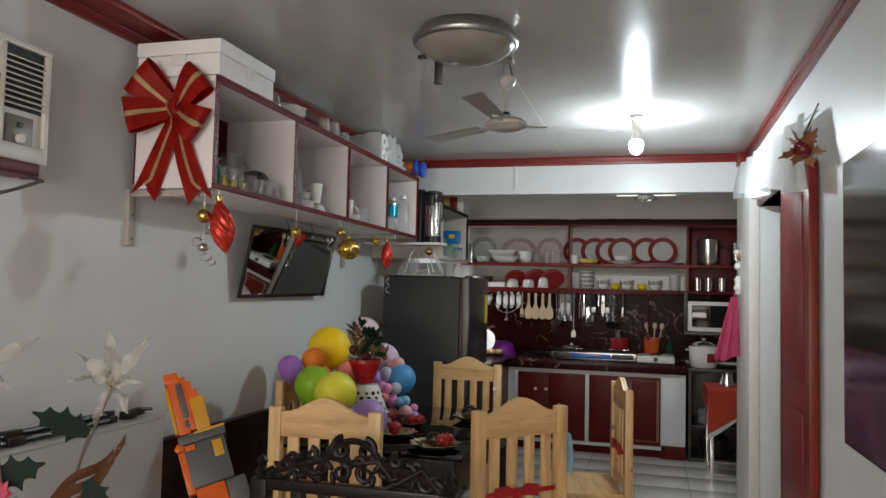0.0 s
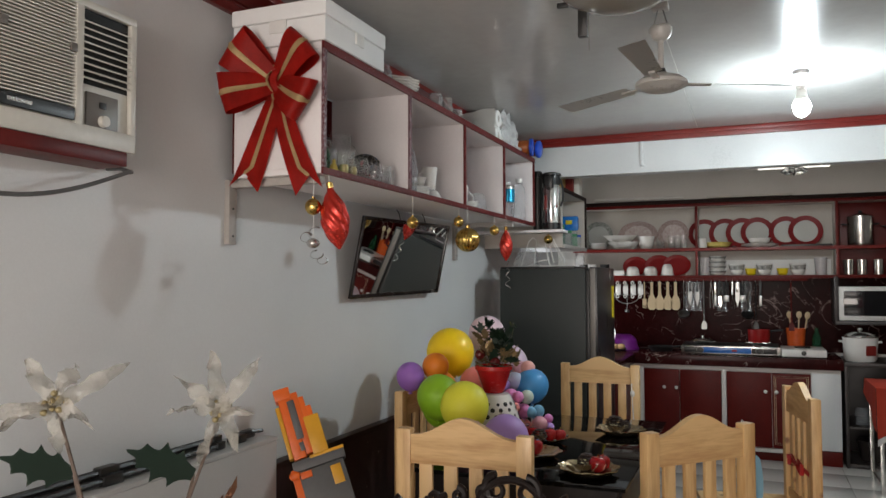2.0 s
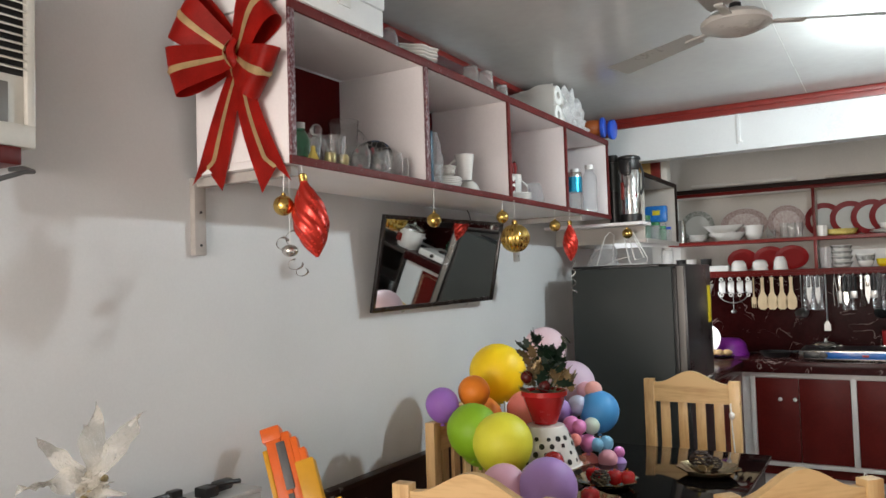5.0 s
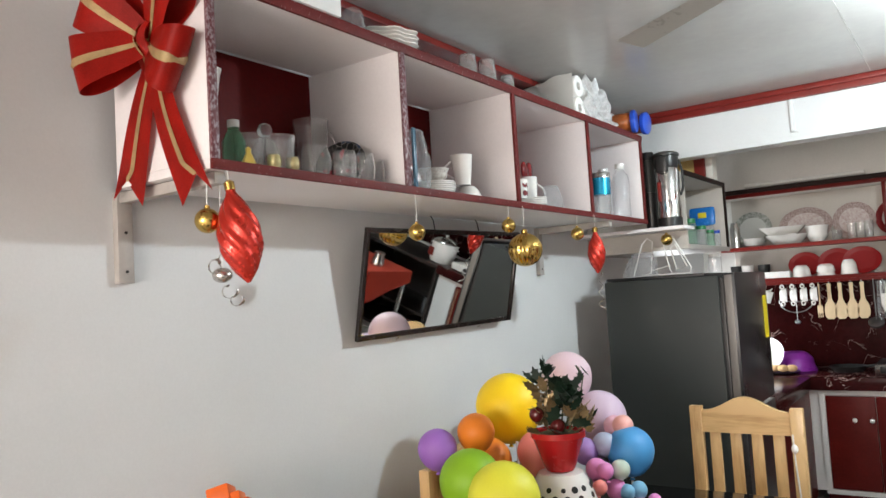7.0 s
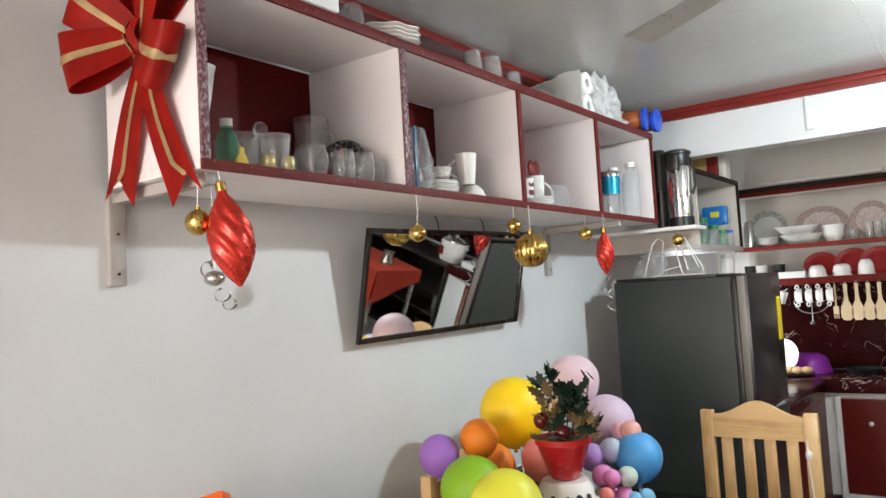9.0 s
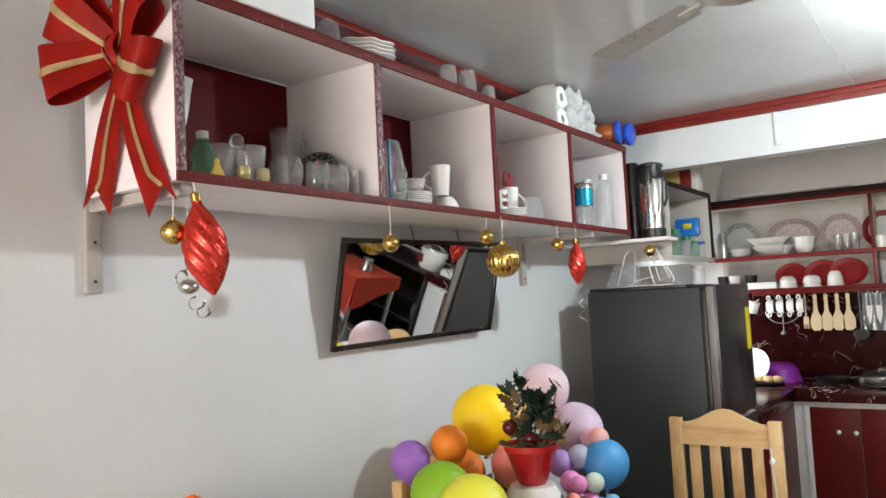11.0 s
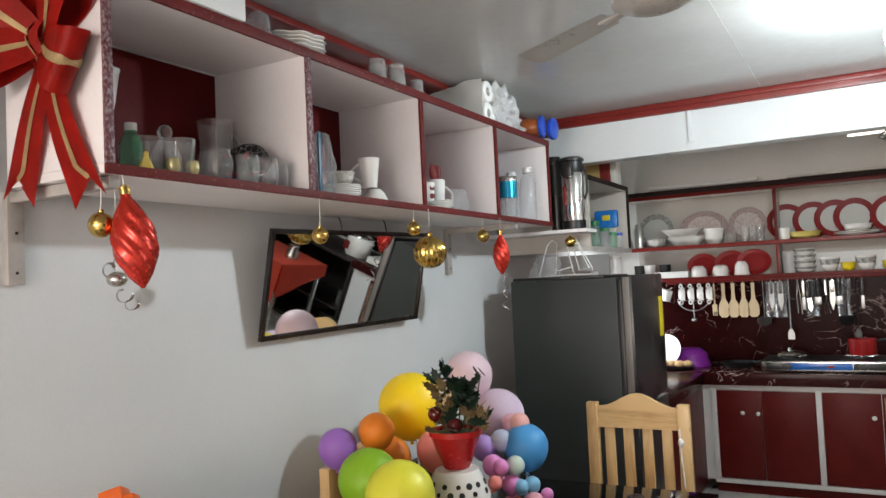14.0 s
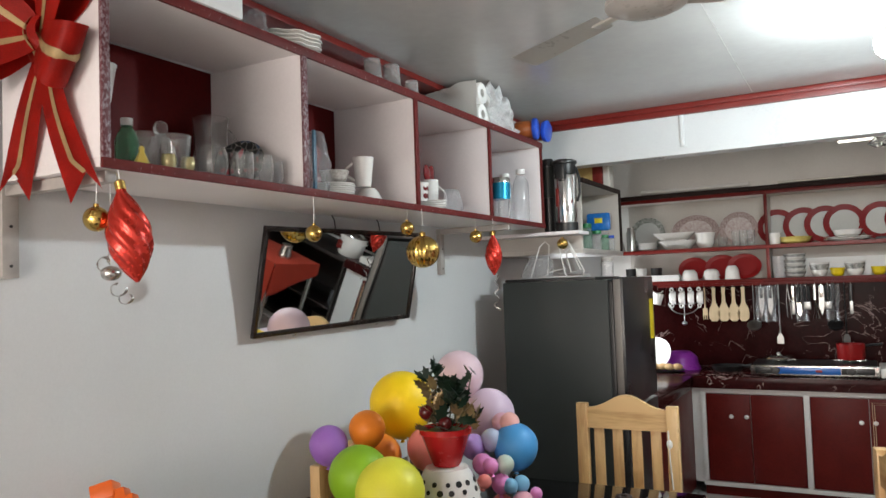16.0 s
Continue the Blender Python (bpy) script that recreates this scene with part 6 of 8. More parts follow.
gas_stove()
t = thing("small_stove", at(0.040, 7.44, KT), "white single-burner gas stove on the worktop", "stove")
part("body", B().box(-0.165, 0.165, -0.20, 0.19, 0.008, 0.068, 0.008), M_PLASTW, t)
part("knob", B().lathe([(0.020, 0), (0.017, 0.018), (0.0003, 0.019)], 16, pose(0, -0.20, 0.040, 90, 0, 0)), M_BLACK, t, "black knob")
part("burner", B().lathe([(0.06, 0.068), (0.06, 0.08), (0.0003, 0.084)], 22), M_BLACK, t)
for x in (-0.13, 0.13):
    part("foot", B().box(x - 0.012, x + 0.012, -0.16, 0.15, 0, 0.008, 0.001), M_BLACK, t)
t = thing("red_pot", at(-0.290, 7.49, KT + 0.1025), "small red enamel pot on the stove", "pot")
part("pot", B().lathe([(0.0003, 0), (0.080, 0), (0.085, 0.01), (0.087, 0.105), (0.082, 0.105), (0.079, 0.012), (0.0003, 0.01)], 24), M_REDPL, t)
part("handle", B().tube([(0.085, 0, 0.09), (0.13, 0.0, 0.10), (0.19, 0, 0.105)], 0.009, 8), M_BLACK, t)
t = thing("utensil_crock", at(0.005, 7.68, KT), "orange enamel crock holding wooden spoons", "crock")
part("crock", B().lathe(vessel(0.062, 0.078, 0.215, 0.004), 24), M_ORANGE, t)
for k, (dx, tl) in enumerate(((-0.02, -5), (0.01, 3), (0.035, 10))):
    part("wooden_spoon", B().tube([(0, 0, 0.05), (0, 0, 0.30)], 0.006, 8).ball(0.026, (0, 0, 0.33), 12, 0.85, 0.35, 1.2), M_BEECH, t, "wooden spoon", pose(dx, 0, 0, 0, tl, 0))
solo("green_bottle", B().lathe([(0.0003, 0), (0.035, 0), (0.035, 0.14), (0.014, 0.18), (0.014, 0.22), (0.0003, 0.221)], 18), M_GREENGLASS, at(0.165, 7.70, KT), "dark green bottle on the worktop", "bottle")
solo("pan_lid", B().lathe([(0.100, 0), (0.102, 0.004), (0.085, 0.020), (0.02, 0.030), (0.012, 0.032), (0.014, 0.048), (0.0003, 0.050)], 28), M_STEEL, at(-0.742, 7.46, KT + 0.1022), "steel pan lid lying on the stove burner", "lid")
solo("leaning_plate", B().lathe([(0.0003, 0), (0.07, 0), (0.12, 0.014), (0.12, 0.018), (0.07, 0.006), (0.0003, 0.005)], 32), M_CHINA, pose(-1.615, 7.50, KT + 0.118, 62, -22, 0) @ Matrix.Scale(1.1, 4), "white plate leaning on the worktop", "plate")
k_bowl(-1.455, KT, 0.150, 0.130, M_PURPLE, "purple plastic basin on the worktop", 7.64, True)
t = thing("bread_plate", at(-1.52, 7.40, KT), "dark plate with bread rolls on the worktop", "plate")
part("plate", B().lathe([(0.0003, 0), (0.08, 0), (0.14, 0.014), (0.14, 0.018), (0.08, 0.006), (0.0003, 0.005)], 28), M_BLACK, t)
for k in range(4):
    part("bread_roll", B().ball(0.040, (-0.08 + 0.055 * k, 0.01 * (k % 2), 0.036), 14, 1, 0.8, 0.62), M_BREAD, t, "golden bread roll")
t = thing("frying_pan", at(-1.10, 7.55, KT), "black frying pan on the worktop", "pan")
part("pan", B().lathe([(0.0003, 0), (0.09, 0), (0.12, 0.04), (0.117, 0.041), (0.088, 0.004), (0.0003, 0.004)], 28), M_BLACK, t)
part("handle", B().tube([(0.115, -0.03, 0.038), (0.20, -0.06, 0.055), (0.27, -0.08, 0.06)], 0.009, 8), M_BLACK, t)

# ---- dark cabinet at the counter's end, with microwave shelf and cooker ----
M_DKCAB = material("dark_cabinet", (0.028, 0.022, 0.020), 0.4, vary=0.3, scale=10)
t = thing("dark_cabinet", at(0.68, 7.5, 0), "dark open cabinet beside the counter", "cabinet")
inv = t.matrix_world.inverted()
for name, a in (("top", (0.325, 1.40, 7.22, 7.84, 0.79, 0.82)), ("side_panel", (0.325, 0.35, 7.22, 7.84, 0.0, 0.79)), ("side_panel", (1.375, 1.40, 7.22, 7.84, 0, 0.79)),
                ("back", (0.35, 1.375, 7.81, 7.84, 0.0, 0.79)), ("shelf", (0.35, 1.375, 7.24, 7.81, 0.30, 0.32)), ("floor_board", (0.35, 1.375, 7.24, 7.81, 0.0, 0.03))):
    part(name, B().box(*a, 0.002, inv), M_DKCAB, t)
solo("storage_jar", B().lathe([(0.0003, 0), (0.05, 0), (0.05, 0.11), (0.04, 0.13), (0.0003, 0.131)], 18), M_FILM, at(0.46, 7.40, 0.321), "pale storage jar inside the dark cabinet", "jar")
solo("storage_basket", B().lathe([(0.0003, 0), (0.10, 0), (0.13, 0.16), (0.0003, 0.161)], 20), M_DKCAB, at(0.55, 7.45, 0.031), "dark basket inside the dark cabinet", "basket")
solo("microwave_shelf", B().box(-0.56, 0.56, -0.02, 0.235, -0.03, 0, 0.003).box(-0.565, -0.53, -0.02, 0.235, 0.0, 0.37, 0.003), M_DKCAB, at(0.86, 7.60, 1.13), "dark wooden microwave shelf fixed to the wall", "shelf")
t = thing("microwave", at(0.58, 7.68, 1.131), "white microwave oven with a dark glass door", "microwave")
part("body", B().box(-0.25, 0.25, -0.12, 0.15, 0.006, 0.285, 0.006), M_PLASTW, t)
part("door_glass", B().box(-0.215, 0.13, -0.124, -0.1195, 0.045, 0.25, 0.002), M_DARKGLASS, t, "dark glass door")
part("control_panel", B().box(0.15, 0.235, -0.124, -0.1195, 0.03, 0.265, 0.002), M_PLASTW, t)
part("handle", B().tube([(0.14, -0.122, 0.06), (0.14, -0.15, 0.08), (0.14, -0.15, 0.21), (0.14, -0.122, 0.23)], 0.007, 8), M_PLASTW, t)
t = thing("rice_cooker", at(0.46, 7.42, 0.821), "white rice cooker with a glass lid and red flower print", "rice cooker")
part("body", B().lathe([(0.0003, 0), (0.105, 0), (0.118, 0.02), (0.125, 0.14), (0.128, 0.185), (0.122, 0.19), (0.0003, 0.188)], 32), M_PLASTW, t)
part("lid", B().lathe([(0.126, 0.19), (0.12, 0.205), (0.07, 0.228), (0.0003, 0.235)], 32), M_STEEL, t, "steel and glass lid")
part("lid_knob", B().lathe([(0.012, 0.232), (0.022, 0.25), (0.018, 0.262), (0.0003, 0.264)], 16), M_STEEL, t)
part("printed_patch", B().box(0.0, 0.075, -0.1255, -0.105, 0.05, 0.13, 0.004), M_RED, t, "red printed patch", pose(0, 0, 0, 0, 0, 12))
for s in (-1, 1):
    part("handle", B().tube([(s * 0.12, -0.02, 0.15), (s * 0.15, -0.02, 0.155), (s * 0.15, 0.02, 0.155), (s * 0.12, 0.02, 0.15)], 0.007, 6), M_PLASTW, t)


# ---- side table with a printed cloth ----
def cloth_mat():
    m = material("red_white_cloth", (0.55, 0.06, 0.03), 0.8, vary=0.1, scale=10, grain=300, bump=0.2)
    return m


M_CLOTHR, M_CLOTHW = cloth_mat(), material("white_cloth", (0.70, 0.68, 0.66), 0.85, vary=0.05, grain=300, bump=0.2)
t = thing("side_table", at(0.72, 6.70, 0), "small steel-legged side table by the kitchen wall", "table")
part("top", B().box(-0.28, 0.36, -0.26, 0.30, 0.70, 0.725, 0.003), M_DKCAB, t)
for x in (-0.25, 0.33):
    for y in (-0.23, 0.27):
        part("leg", B().box(x - 0.014, x + 0.014, y - 0.014, y + 0.014, 0, 0.70, 0.002), M_STEEL, t)
part("lower_rack", B().tube([(-0.25, -0.23, 0.06), (0.33, -0.23, 0.06), (0.33, 0.27, 0.06), (-0.25, 0.27, 0.06)], 0.009, 6, True), M_STEEL, t)
t = thing("tablecloth", at(0.72, 6.70, 0.727), "red and white printed cloth hanging over a side table", "tablecloth")
part("red_field", B().box(-0.285, 0.365, -0.265, 0.305, 0.0, 0.004, 0.001), M_CLOTHR, t)


def drape(u, v, x0, x1, y, d0, d1):
    return Vector((x0 + (x1 - x0) * u, y - 0.012 - 0.012 * math.sin(9 * u) * v, 0.002 - (d0 + (d1 - d0) * u) * v))


def corner_drop(u, v, top=0.0, bottom=1.0):
    d = 0.34 * max(0.0, 1 - u / 0.62) + 0.05 + 0.06 * u
    k = top + (bottom - top) * v
    return Vector((-0.285 + 0.65 * u, -0.277 - 0.014 * math.sin(9 * u) * k - 0.02 * k, 0.002 - d * k))


part("front_drop", B().sheet(lambda u, v: corner_drop(0.46 * u, v, 0.0, 0.88), 12, 8, 0.002), M_CLOTHR, t, "red hanging corner of the cloth")
part("hem", B().sheet(lambda u, v: corner_drop(0.46 * u, v, 0.885, 1.0), 12, 2, 0.002), M_CLOTHW, t, "white hem of the cloth")
part("front_drop", B().sheet(lambda u, v: drape(u, v, 0.02, 0.365, -0.265, 0.20, 0.12), 16, 8, 0.002), M_CLOTHW, t, "white printed drop of the cloth")
part("side_drop", B().sheet(lambda u, v: Vector((-0.287 - 0.008 * math.sin(8 * u) * v, -0.265 + 0.57 * u, 0.002 - (0.30 - 0.20 * u) * v)), 14, 8, 0.002), M_CLOTHR, t, "red drop of the cloth")
for x, z in ((0.07, -0.06), (0.18, -0.05), (0.12, -0.12), (0.28, -0.06)):
    part("printed_flower", B().lathe([(0.022, 0), (0.020, 0.001), (0.0003, 0.0015)], 7, pose(x, -0.2905, z, 90, 0, 0)), M_CLOTHR, t, "red printed flower")
t = thing("blender_base", at(0.60, 6.70, 0.732), "steel kitchen appliance on the side table", "appliance")
part("body", B().lathe([(0.0003, 0), (0.06, 0), (0.062, 0.03), (0.045, 0.09), (0.05, 0.12), (0.0003, 0.121)], 20), M_STEEL, t)

# ---- lantern and bulb in the kitchen ----
LX, LY, LD = -0.05, 6.36, -0.035
M_TUBE = glowing("lit_tube", (1.0, 0.95, 0.86), 1.3)
t = thing("batten_lamp", at(LX, LY, 2.56 + LD), "slim lit batten lamp under the kitchen ceiling", "lamp")
part("hanger", B().tube([(-0.2, 0, -LD), (-0.2, 0, -0.235)], 0.004, 6).tube([(0.2, 0, -LD), (0.2, 0, -0.235)], 0.004, 6), M_PLASTW, t)
part("casing", B().box(-0.24, 0.24, -0.012, 0.012, -0.252, -0.235, 0.004), M_PLASTW, t)
part("tube", B().tube([(-0.23, 0, -0.259), (0.23, 0, -0.259)], 0.007, 10), M_TUBE, t, "glowing tube")
t = thing("kitchen_lantern", at(LX, LY - 0.07, 2.56 + LD), "small black ceiling lantern with glass panes", "lantern")
part("rod", B().lathe([(0.005, -LD - 0.001), (0.005, -0.235)], 8), M_BLACK, t)
part("roof", B().lathe([(0.030, -0.245), (0.016, -0.236), (0.006, -0.234)], 4), M_BLACK, t)
part("pane_cage", B().lathe([(0.045, -0.318), (0.085, -0.300), (0.032, -0.246)], 4, None, None, True), M_GLASS, t, "glass panes")
for a in range(4):
    q = math.pi / 2 * a
    part("rib", B().tube([(0.046 * math.cos(q), 0.046 * math.sin(q), -0.319), (0.086 * math.cos(q), 0.086 * math.sin(q), -0.300), (0.033 * math.cos(q), 0.033 * math.sin(q), -0.246)], 0.004, 6), M_BLACK, t)
t = thing("kitchen_bulb", at(0.42, 6.9, 2.56), "white round bulb on the kitchen ceiling", "light bulb")
part("socket", B().lathe([(0.03, -0.001), (0.03, -0.03), (0.018, -0.06)], 16), M_PLASTW, t)
part("globe", B().ball(0.036, (0, 0, -0.09), 18), M_PLASTW, t)

# ---- balloons tied together on the table ----
garland = thing("balloon_garland", at(-1.55, 3.8, 0.752), "garland of many coloured party balloons on the table", "balloons")
GI = garland.matrix_world.inverted()


def balloon(x, y, z, r, colour, label, tilt=(0, 0)):
    key = "balloon_" + "_".join(f"{c:.2f}" for c in colour)
    mat = bpy.data.materials.get(key) or material(key, colour, 0.50, vary=0.06, scale=4, grain=200, bump=0.02, coat=0.04)
    r *= 0.93
    prof = [(0.0035, -r * 1.12 - 0.010), (0.010, -r * 1.12 - 0.008), (0.004, -r * 1.12)]
    for i in range(1, 15):
        a = math.pi * i / 15
        c = -math.cos(a)
        prof.append((r * math.sin(a) * (1 - 0.06 * max(0, -c)), r * c * (1.10 if c < 0 else 1.0)))
    prof.append((0.001, r))
    return part("balloon", B().lathe(prof, 26), mat, garland, label, GI @ pose(x, y, z, tilt[0], tilt[1], 0), smooth=60)


YEL, YGR, GRN, PUR, ORA, BLU = (0.93, 0.64, 0.006), (0.74, 0.72, 0.05), (0.24, 0.46, 0.015), (0.32, 0.14, 0.50), (0.80, 0.22, 0.015), (0.06, 0.28, 0.58)
LIL, PNK, HPK, COR, MNT, SKY = (0.42, 0.26, 0.60), (0.80, 0.46, 0.58), (0.78, 0.27, 0.58), (0.88, 0.27, 0.24), (0.52, 0.62, 0.52), (0.20, 0.46, 0.66)
balloon(-1.729, 4.004, 1.114, 0.128, YEL, "large yellow balloon")
balloon(-1.470, 3.510, 0.938, 0.112, YGR, "lime yellow balloon")
balloon(-1.600, 3.540, 0.968, 0.102, GRN, "green balloon")
balloon(-1.766, 3.608, 1.039, 0.068, PUR, "purple balloon")
balloon(-1.690, 3.720, 1.075, 0.066, ORA, "orange balloon")
balloon(-1.371, 4.217, 0.941, 0.090, BLU, "blue balloon")
balloon(-1.240, 3.355, 0.852, 0.098, LIL, "lilac balloon", (70, 30))
balloon(-1.380, 3.330, 0.842, 0.080, PNK, "pale pink balloon", (60, 0))
balloon(-1.560, 3.900, 0.985, 0.080, COR, "coral balloon")
balloon(-1.700, 3.800, 0.965, 0.085, ORA, "orange balloon")
balloon(-1.640, 3.66, 0.90, 0.09, GRN, "green balloon")
balloon(-1.640, 4.30, 1.185, 0.105, (0.70, 0.52, 0.58), "very pale pink balloon")
balloon(-1.530, 4.33, 1.030, 0.110, (0.62, 0.48, 0.60), "very pale lilac balloon")
# small ones heaped in front of the blue one: steps to the side, up, and back
for du, dv, dn, r, c, lab in ((-62, -18, 0.10, 0.040, HPK, "pink balloon"), (-32, -52, 0.10, 0.038, HPK, "bright pink balloon"), (-50, -17, 0.14, 0.030, HPK, "pink balloon"),
                              (-62, -38, 0.18, 0.027, COR, "small coral balloon"), (-24, -20, 0.10, 0.036, MNT, "pale mint balloon"), (-17, -54, 0.12, 0.029, SKY, "small blue balloon"),
                              (3, -53, 0.10, 0.031, SKY, "small blue balloon"), (3, -82, 0.12, 0.042, (0.75, 0.36, 0.42), "pink balloon"), (28, -72, 0.09, 0.024, HPK, "small magenta balloon"),
                              (27, -94, 0.10, 0.032, LIL, "small lilac balloon"), (-8, 40, -0.02, 0.040, (0.78, 0.40, 0.36), "peach balloon"), (-20, 36, -0.06, 0.042, PNK, "pink balloon"),
                              (-30, -92, 0.08, 0.045, COR, "coral balloon"), (-5, -112, 0.10, 0.040, BLU, "blue balloon"), (-75, 2, 0.0, 0.05, LIL, "lilac balloon"), (-42, 12, 0.0, 0.045, (0.45, 0.5, 0.65), "pale blue balloon")):
    k = 0.0021
    balloon(-1.371 + du * k * 0.87 + dn * 0.49, 4.217 + du * k * 0.49 - dn * 0.87, 0.941 + dv * k, r, c, lab, (20 * math.sin(du), 25 * math.cos(dv)))
for a, b in (((-0.10, 0.12, 0.0), (-0.13, 0.16, 0.25)), ((0.18, 0.40, 0), (0.18, 0.42, 0.12))):
    part("support_stick", B().tube([a, b], 0.004, 6), M_PLASTW, garland, "thin white stick")

# ---- red pot with a holly arrangement on an upturned white holder ----
M_HOLLY = material("dark_holly_leaf", (0.006, 0.020, 0.010), 0.5, vary=0.3, scale=40, bump=0.2)
M_GOLDLEAF = material("gold_leaf", (0.24, 0.17, 0.085), 0.32, metal=0.55, vary=0.25, scale=40, bump=0.2)
M_POTRED = material("red_pot_plastic", (0.42, 0.012, 0.014), 0.25, vary=0.06)
M_BERRY = material("dark_berry", (0.10, 0.010, 0.010), 0.2)
M_WIREG = material("dark_stem", (0.06, 0.07, 0.03), 0.6)
PX, PY = -1.435, 3.80
M_STAND = material("gold_stand", (0.50, 0.40, 0.25), 0.22, metal=0.85, vary=0.1, scale=12, bump=0.1)
t = thing("cake_stand", at(PX, PY, 0.7525), "low gold scalloped stand on the black table", "stand")
part("foot", B().lathe([(0.0003, 0), (0.075, 0), (0.070, 0.008), (0.030, 0.022), (0.028, 0.048)], 28), M_STAND, t)
part("plate", B().lathe([(0.0003, 0.046), (0.11, 0.046), (0.155, 0.062), (0.155, 0.066), (0.11, 0.051), (0.0003, 0.0505)], 64, None, lambda a, z: 1 + (0.05 * math.sin(9 * a) if z > 0.055 else 0)), M_STAND, t)
t = thing("perforated_holder", at(PX, PY, 0.8035), "white perforated upturned holder under a red pot", "holder")
prof = [(0.128, 0), (0.126, 0.008), (0.100, 0.090), (0.080, 0.135), (0.070, 0.150), (0.0003, 0.1555)]
part("shell", B().lathe(prof, 32), M_CHINA, t)
# openings are black discs on the closed shell, painting the shade inside them
for row, (z, r) in enumerate(((0.030, 0.1192), (0.060, 0.1097), (0.088, 0.1008), (0.112, 0.0907))):
    for k in range(14):
        a = 360 / 14 * (k + 0.5 * (row % 2)) + 4 * math.sin(5 * k + row)
        q = radians(a)
        part("hole", B().lathe([(0.0105, 0), (0.0100, 0.0012), (0.0003, 0.0014)], 12, pose(r * math.cos(q), r * math.sin(q), z, 0, 72 if row < 3 else 66, a) @ Matrix.Scale(0.72 + 0.3 * ((3 * k + row) % 4) / 3, 4)), M_BLACK, t, "black disc painting the shade of a round opening")
part("rim", B().lathe([(0.128, 0.0), (0.135, 0.002), (0.135, 0.007), (0.125, 0.011)], 32, None, None, False), M_CHINA, t)
POTZ = 0.752 + 0.207
t = thing("plant_pot", at(PX, PY, POTZ), "red plastic pot with artificial holly and gold leaves", "potted plant")
part("pot", B().lathe([(0.0003, 0), (0.042, 0), (0.048, 0.01), (0.080, 0.100), (0.086, 0.104), (0.086, 0.122), (0.079, 0.122), (0.044, 0.02), (0.0003, 0.016)], 32), M_POTRED, t)
part("filler", B().lathe([(0.077, 0.108), (0.05, 0.116), (0.0003, 0.122)], 20), M_WIREG, t)


def holly_outline(length, width, n=4):
    """A leaf edge of hollow curves between sharp points."""
    right = []
    for i in range(6 * n + 1):
        q = i / (6 * n)
        peak = abs(2 * ((n * q) % 1) - 1) if 0 < i < 6 * n else 1
        w = width * math.sin(math.pi * (0.06 + 0.94 * q) ** 0.85) * (0.56 + 0.44 * peak ** 2.2)
        right.append((max(0.0015, w), length * (q + 0.05 * (peak - 0.5) * (0 < i < 6 * n))))
    return right + [(-x, y) for x, y in reversed(right[:-1])]


def leaf_mesh(name, length, width, mat, n=4):
    b = B().plate(holly_outline(length, width, n), 0.0014)
    for v in b.bm.verts:
        v.co.z += 0.25 * abs(v.co.x) + 1.6 * v.co.y * v.co.y / max(0.05, length) * 0.12
    return finish(name, b, mat, 30)


rnd = random.Random(4)
holly, goldl = leaf_mesh("leaf", 0.075, 0.030, M_HOLLY), leaf_mesh("leaf", 0.060, 0.026, M_GOLDLEAF)
stems = ((-0.035, -0.01, 0.215, "h"), (0.025, 0.0, 0.190, "h"), (0.085, 0.03, 0.215, "t"), (-0.045, -0.005, 0.150, "g"), (0.035, 0.01, 0.10, "h"), (0.075, -0.005, 0.07, "g"),
         (-0.055, -0.01, 0.06, "g"), (-0.015, -0.02, 0.08, "g"), (0.055, -0.02, 0.12, "h"), (0.010, 0.02, 0.14, "h"), (0.095, 0.0, 0.04, "g"), (-0.02, 0.03, 0.10, "h"))
for sx, sy, sz, kind in stems:
    base = Vector((sx * 0.3, sy * 0.3, 0.105))
    tip = Vector((sx, sy, 0.115 + sz * 0.80))
    part("stem", B().tube([base, (base + tip) / 2 + Vector((sx * 0.1, 0.01, 0)), tip], 0.002, 6), M_WIREG if kind != "g" else M_GOLDLEAF, t)
    for k in range(3 if kind == "t" else 6):
        a = rnd.uniform(0, 360)
        part("leaf", holly if kind != "g" else goldl, None, t, "", Matrix.Translation(tip + Vector((rnd.uniform(-0.014, 0.014), rnd.uniform(-0.014, 0.014), rnd.uniform(-0.03, 0.012)))) @ pose(0, 0, 0, rnd.uniform(20, 80), rnd.uniform(-30, 30), a) @ Matrix.Scale(0.55 if kind == "t" else rnd.uniform(0.7, 1.0), 4))
for k in range(16):
    a, q = rnd.uniform(0, 6.28), rnd.uniform(0.02, 0.085)
    part("filler_leaf", goldl if k % 3 else holly, None, t, "", pose(q * math.cos(a), q * math.sin(a), 0.125 + rnd.uniform(0, 0.03), rnd.uniform(-20, 70), rnd.uniform(-40, 40), rnd.uniform(0, 360)))
for x, y, z, r in ((-0.055, -0.03, 0.172, 0.024), (0.015, -0.03, 0.140, 0.024)):
    part("berry", B().ball(r, (x, y, z), 14), M_BERRY, t, "dark red berry")


# ---- scalloped dishes with red apples and pine cones ----
M_APPLE = material("glossy_red_apple", (0.36, 0.011, 0.013), 0.12, vary=0.15, scale=20, coat=0.5, bump=0)
M_CONE = material("dark_pine_cone", (0.030, 0.015, 0.010), 0.7, vary=0.3)
M_GOLDDISH = material("gold_dish", (0.50, 0.40, 0.25), 0.2, metal=0.85, vary=0.1, scale=12, bump=0.1)


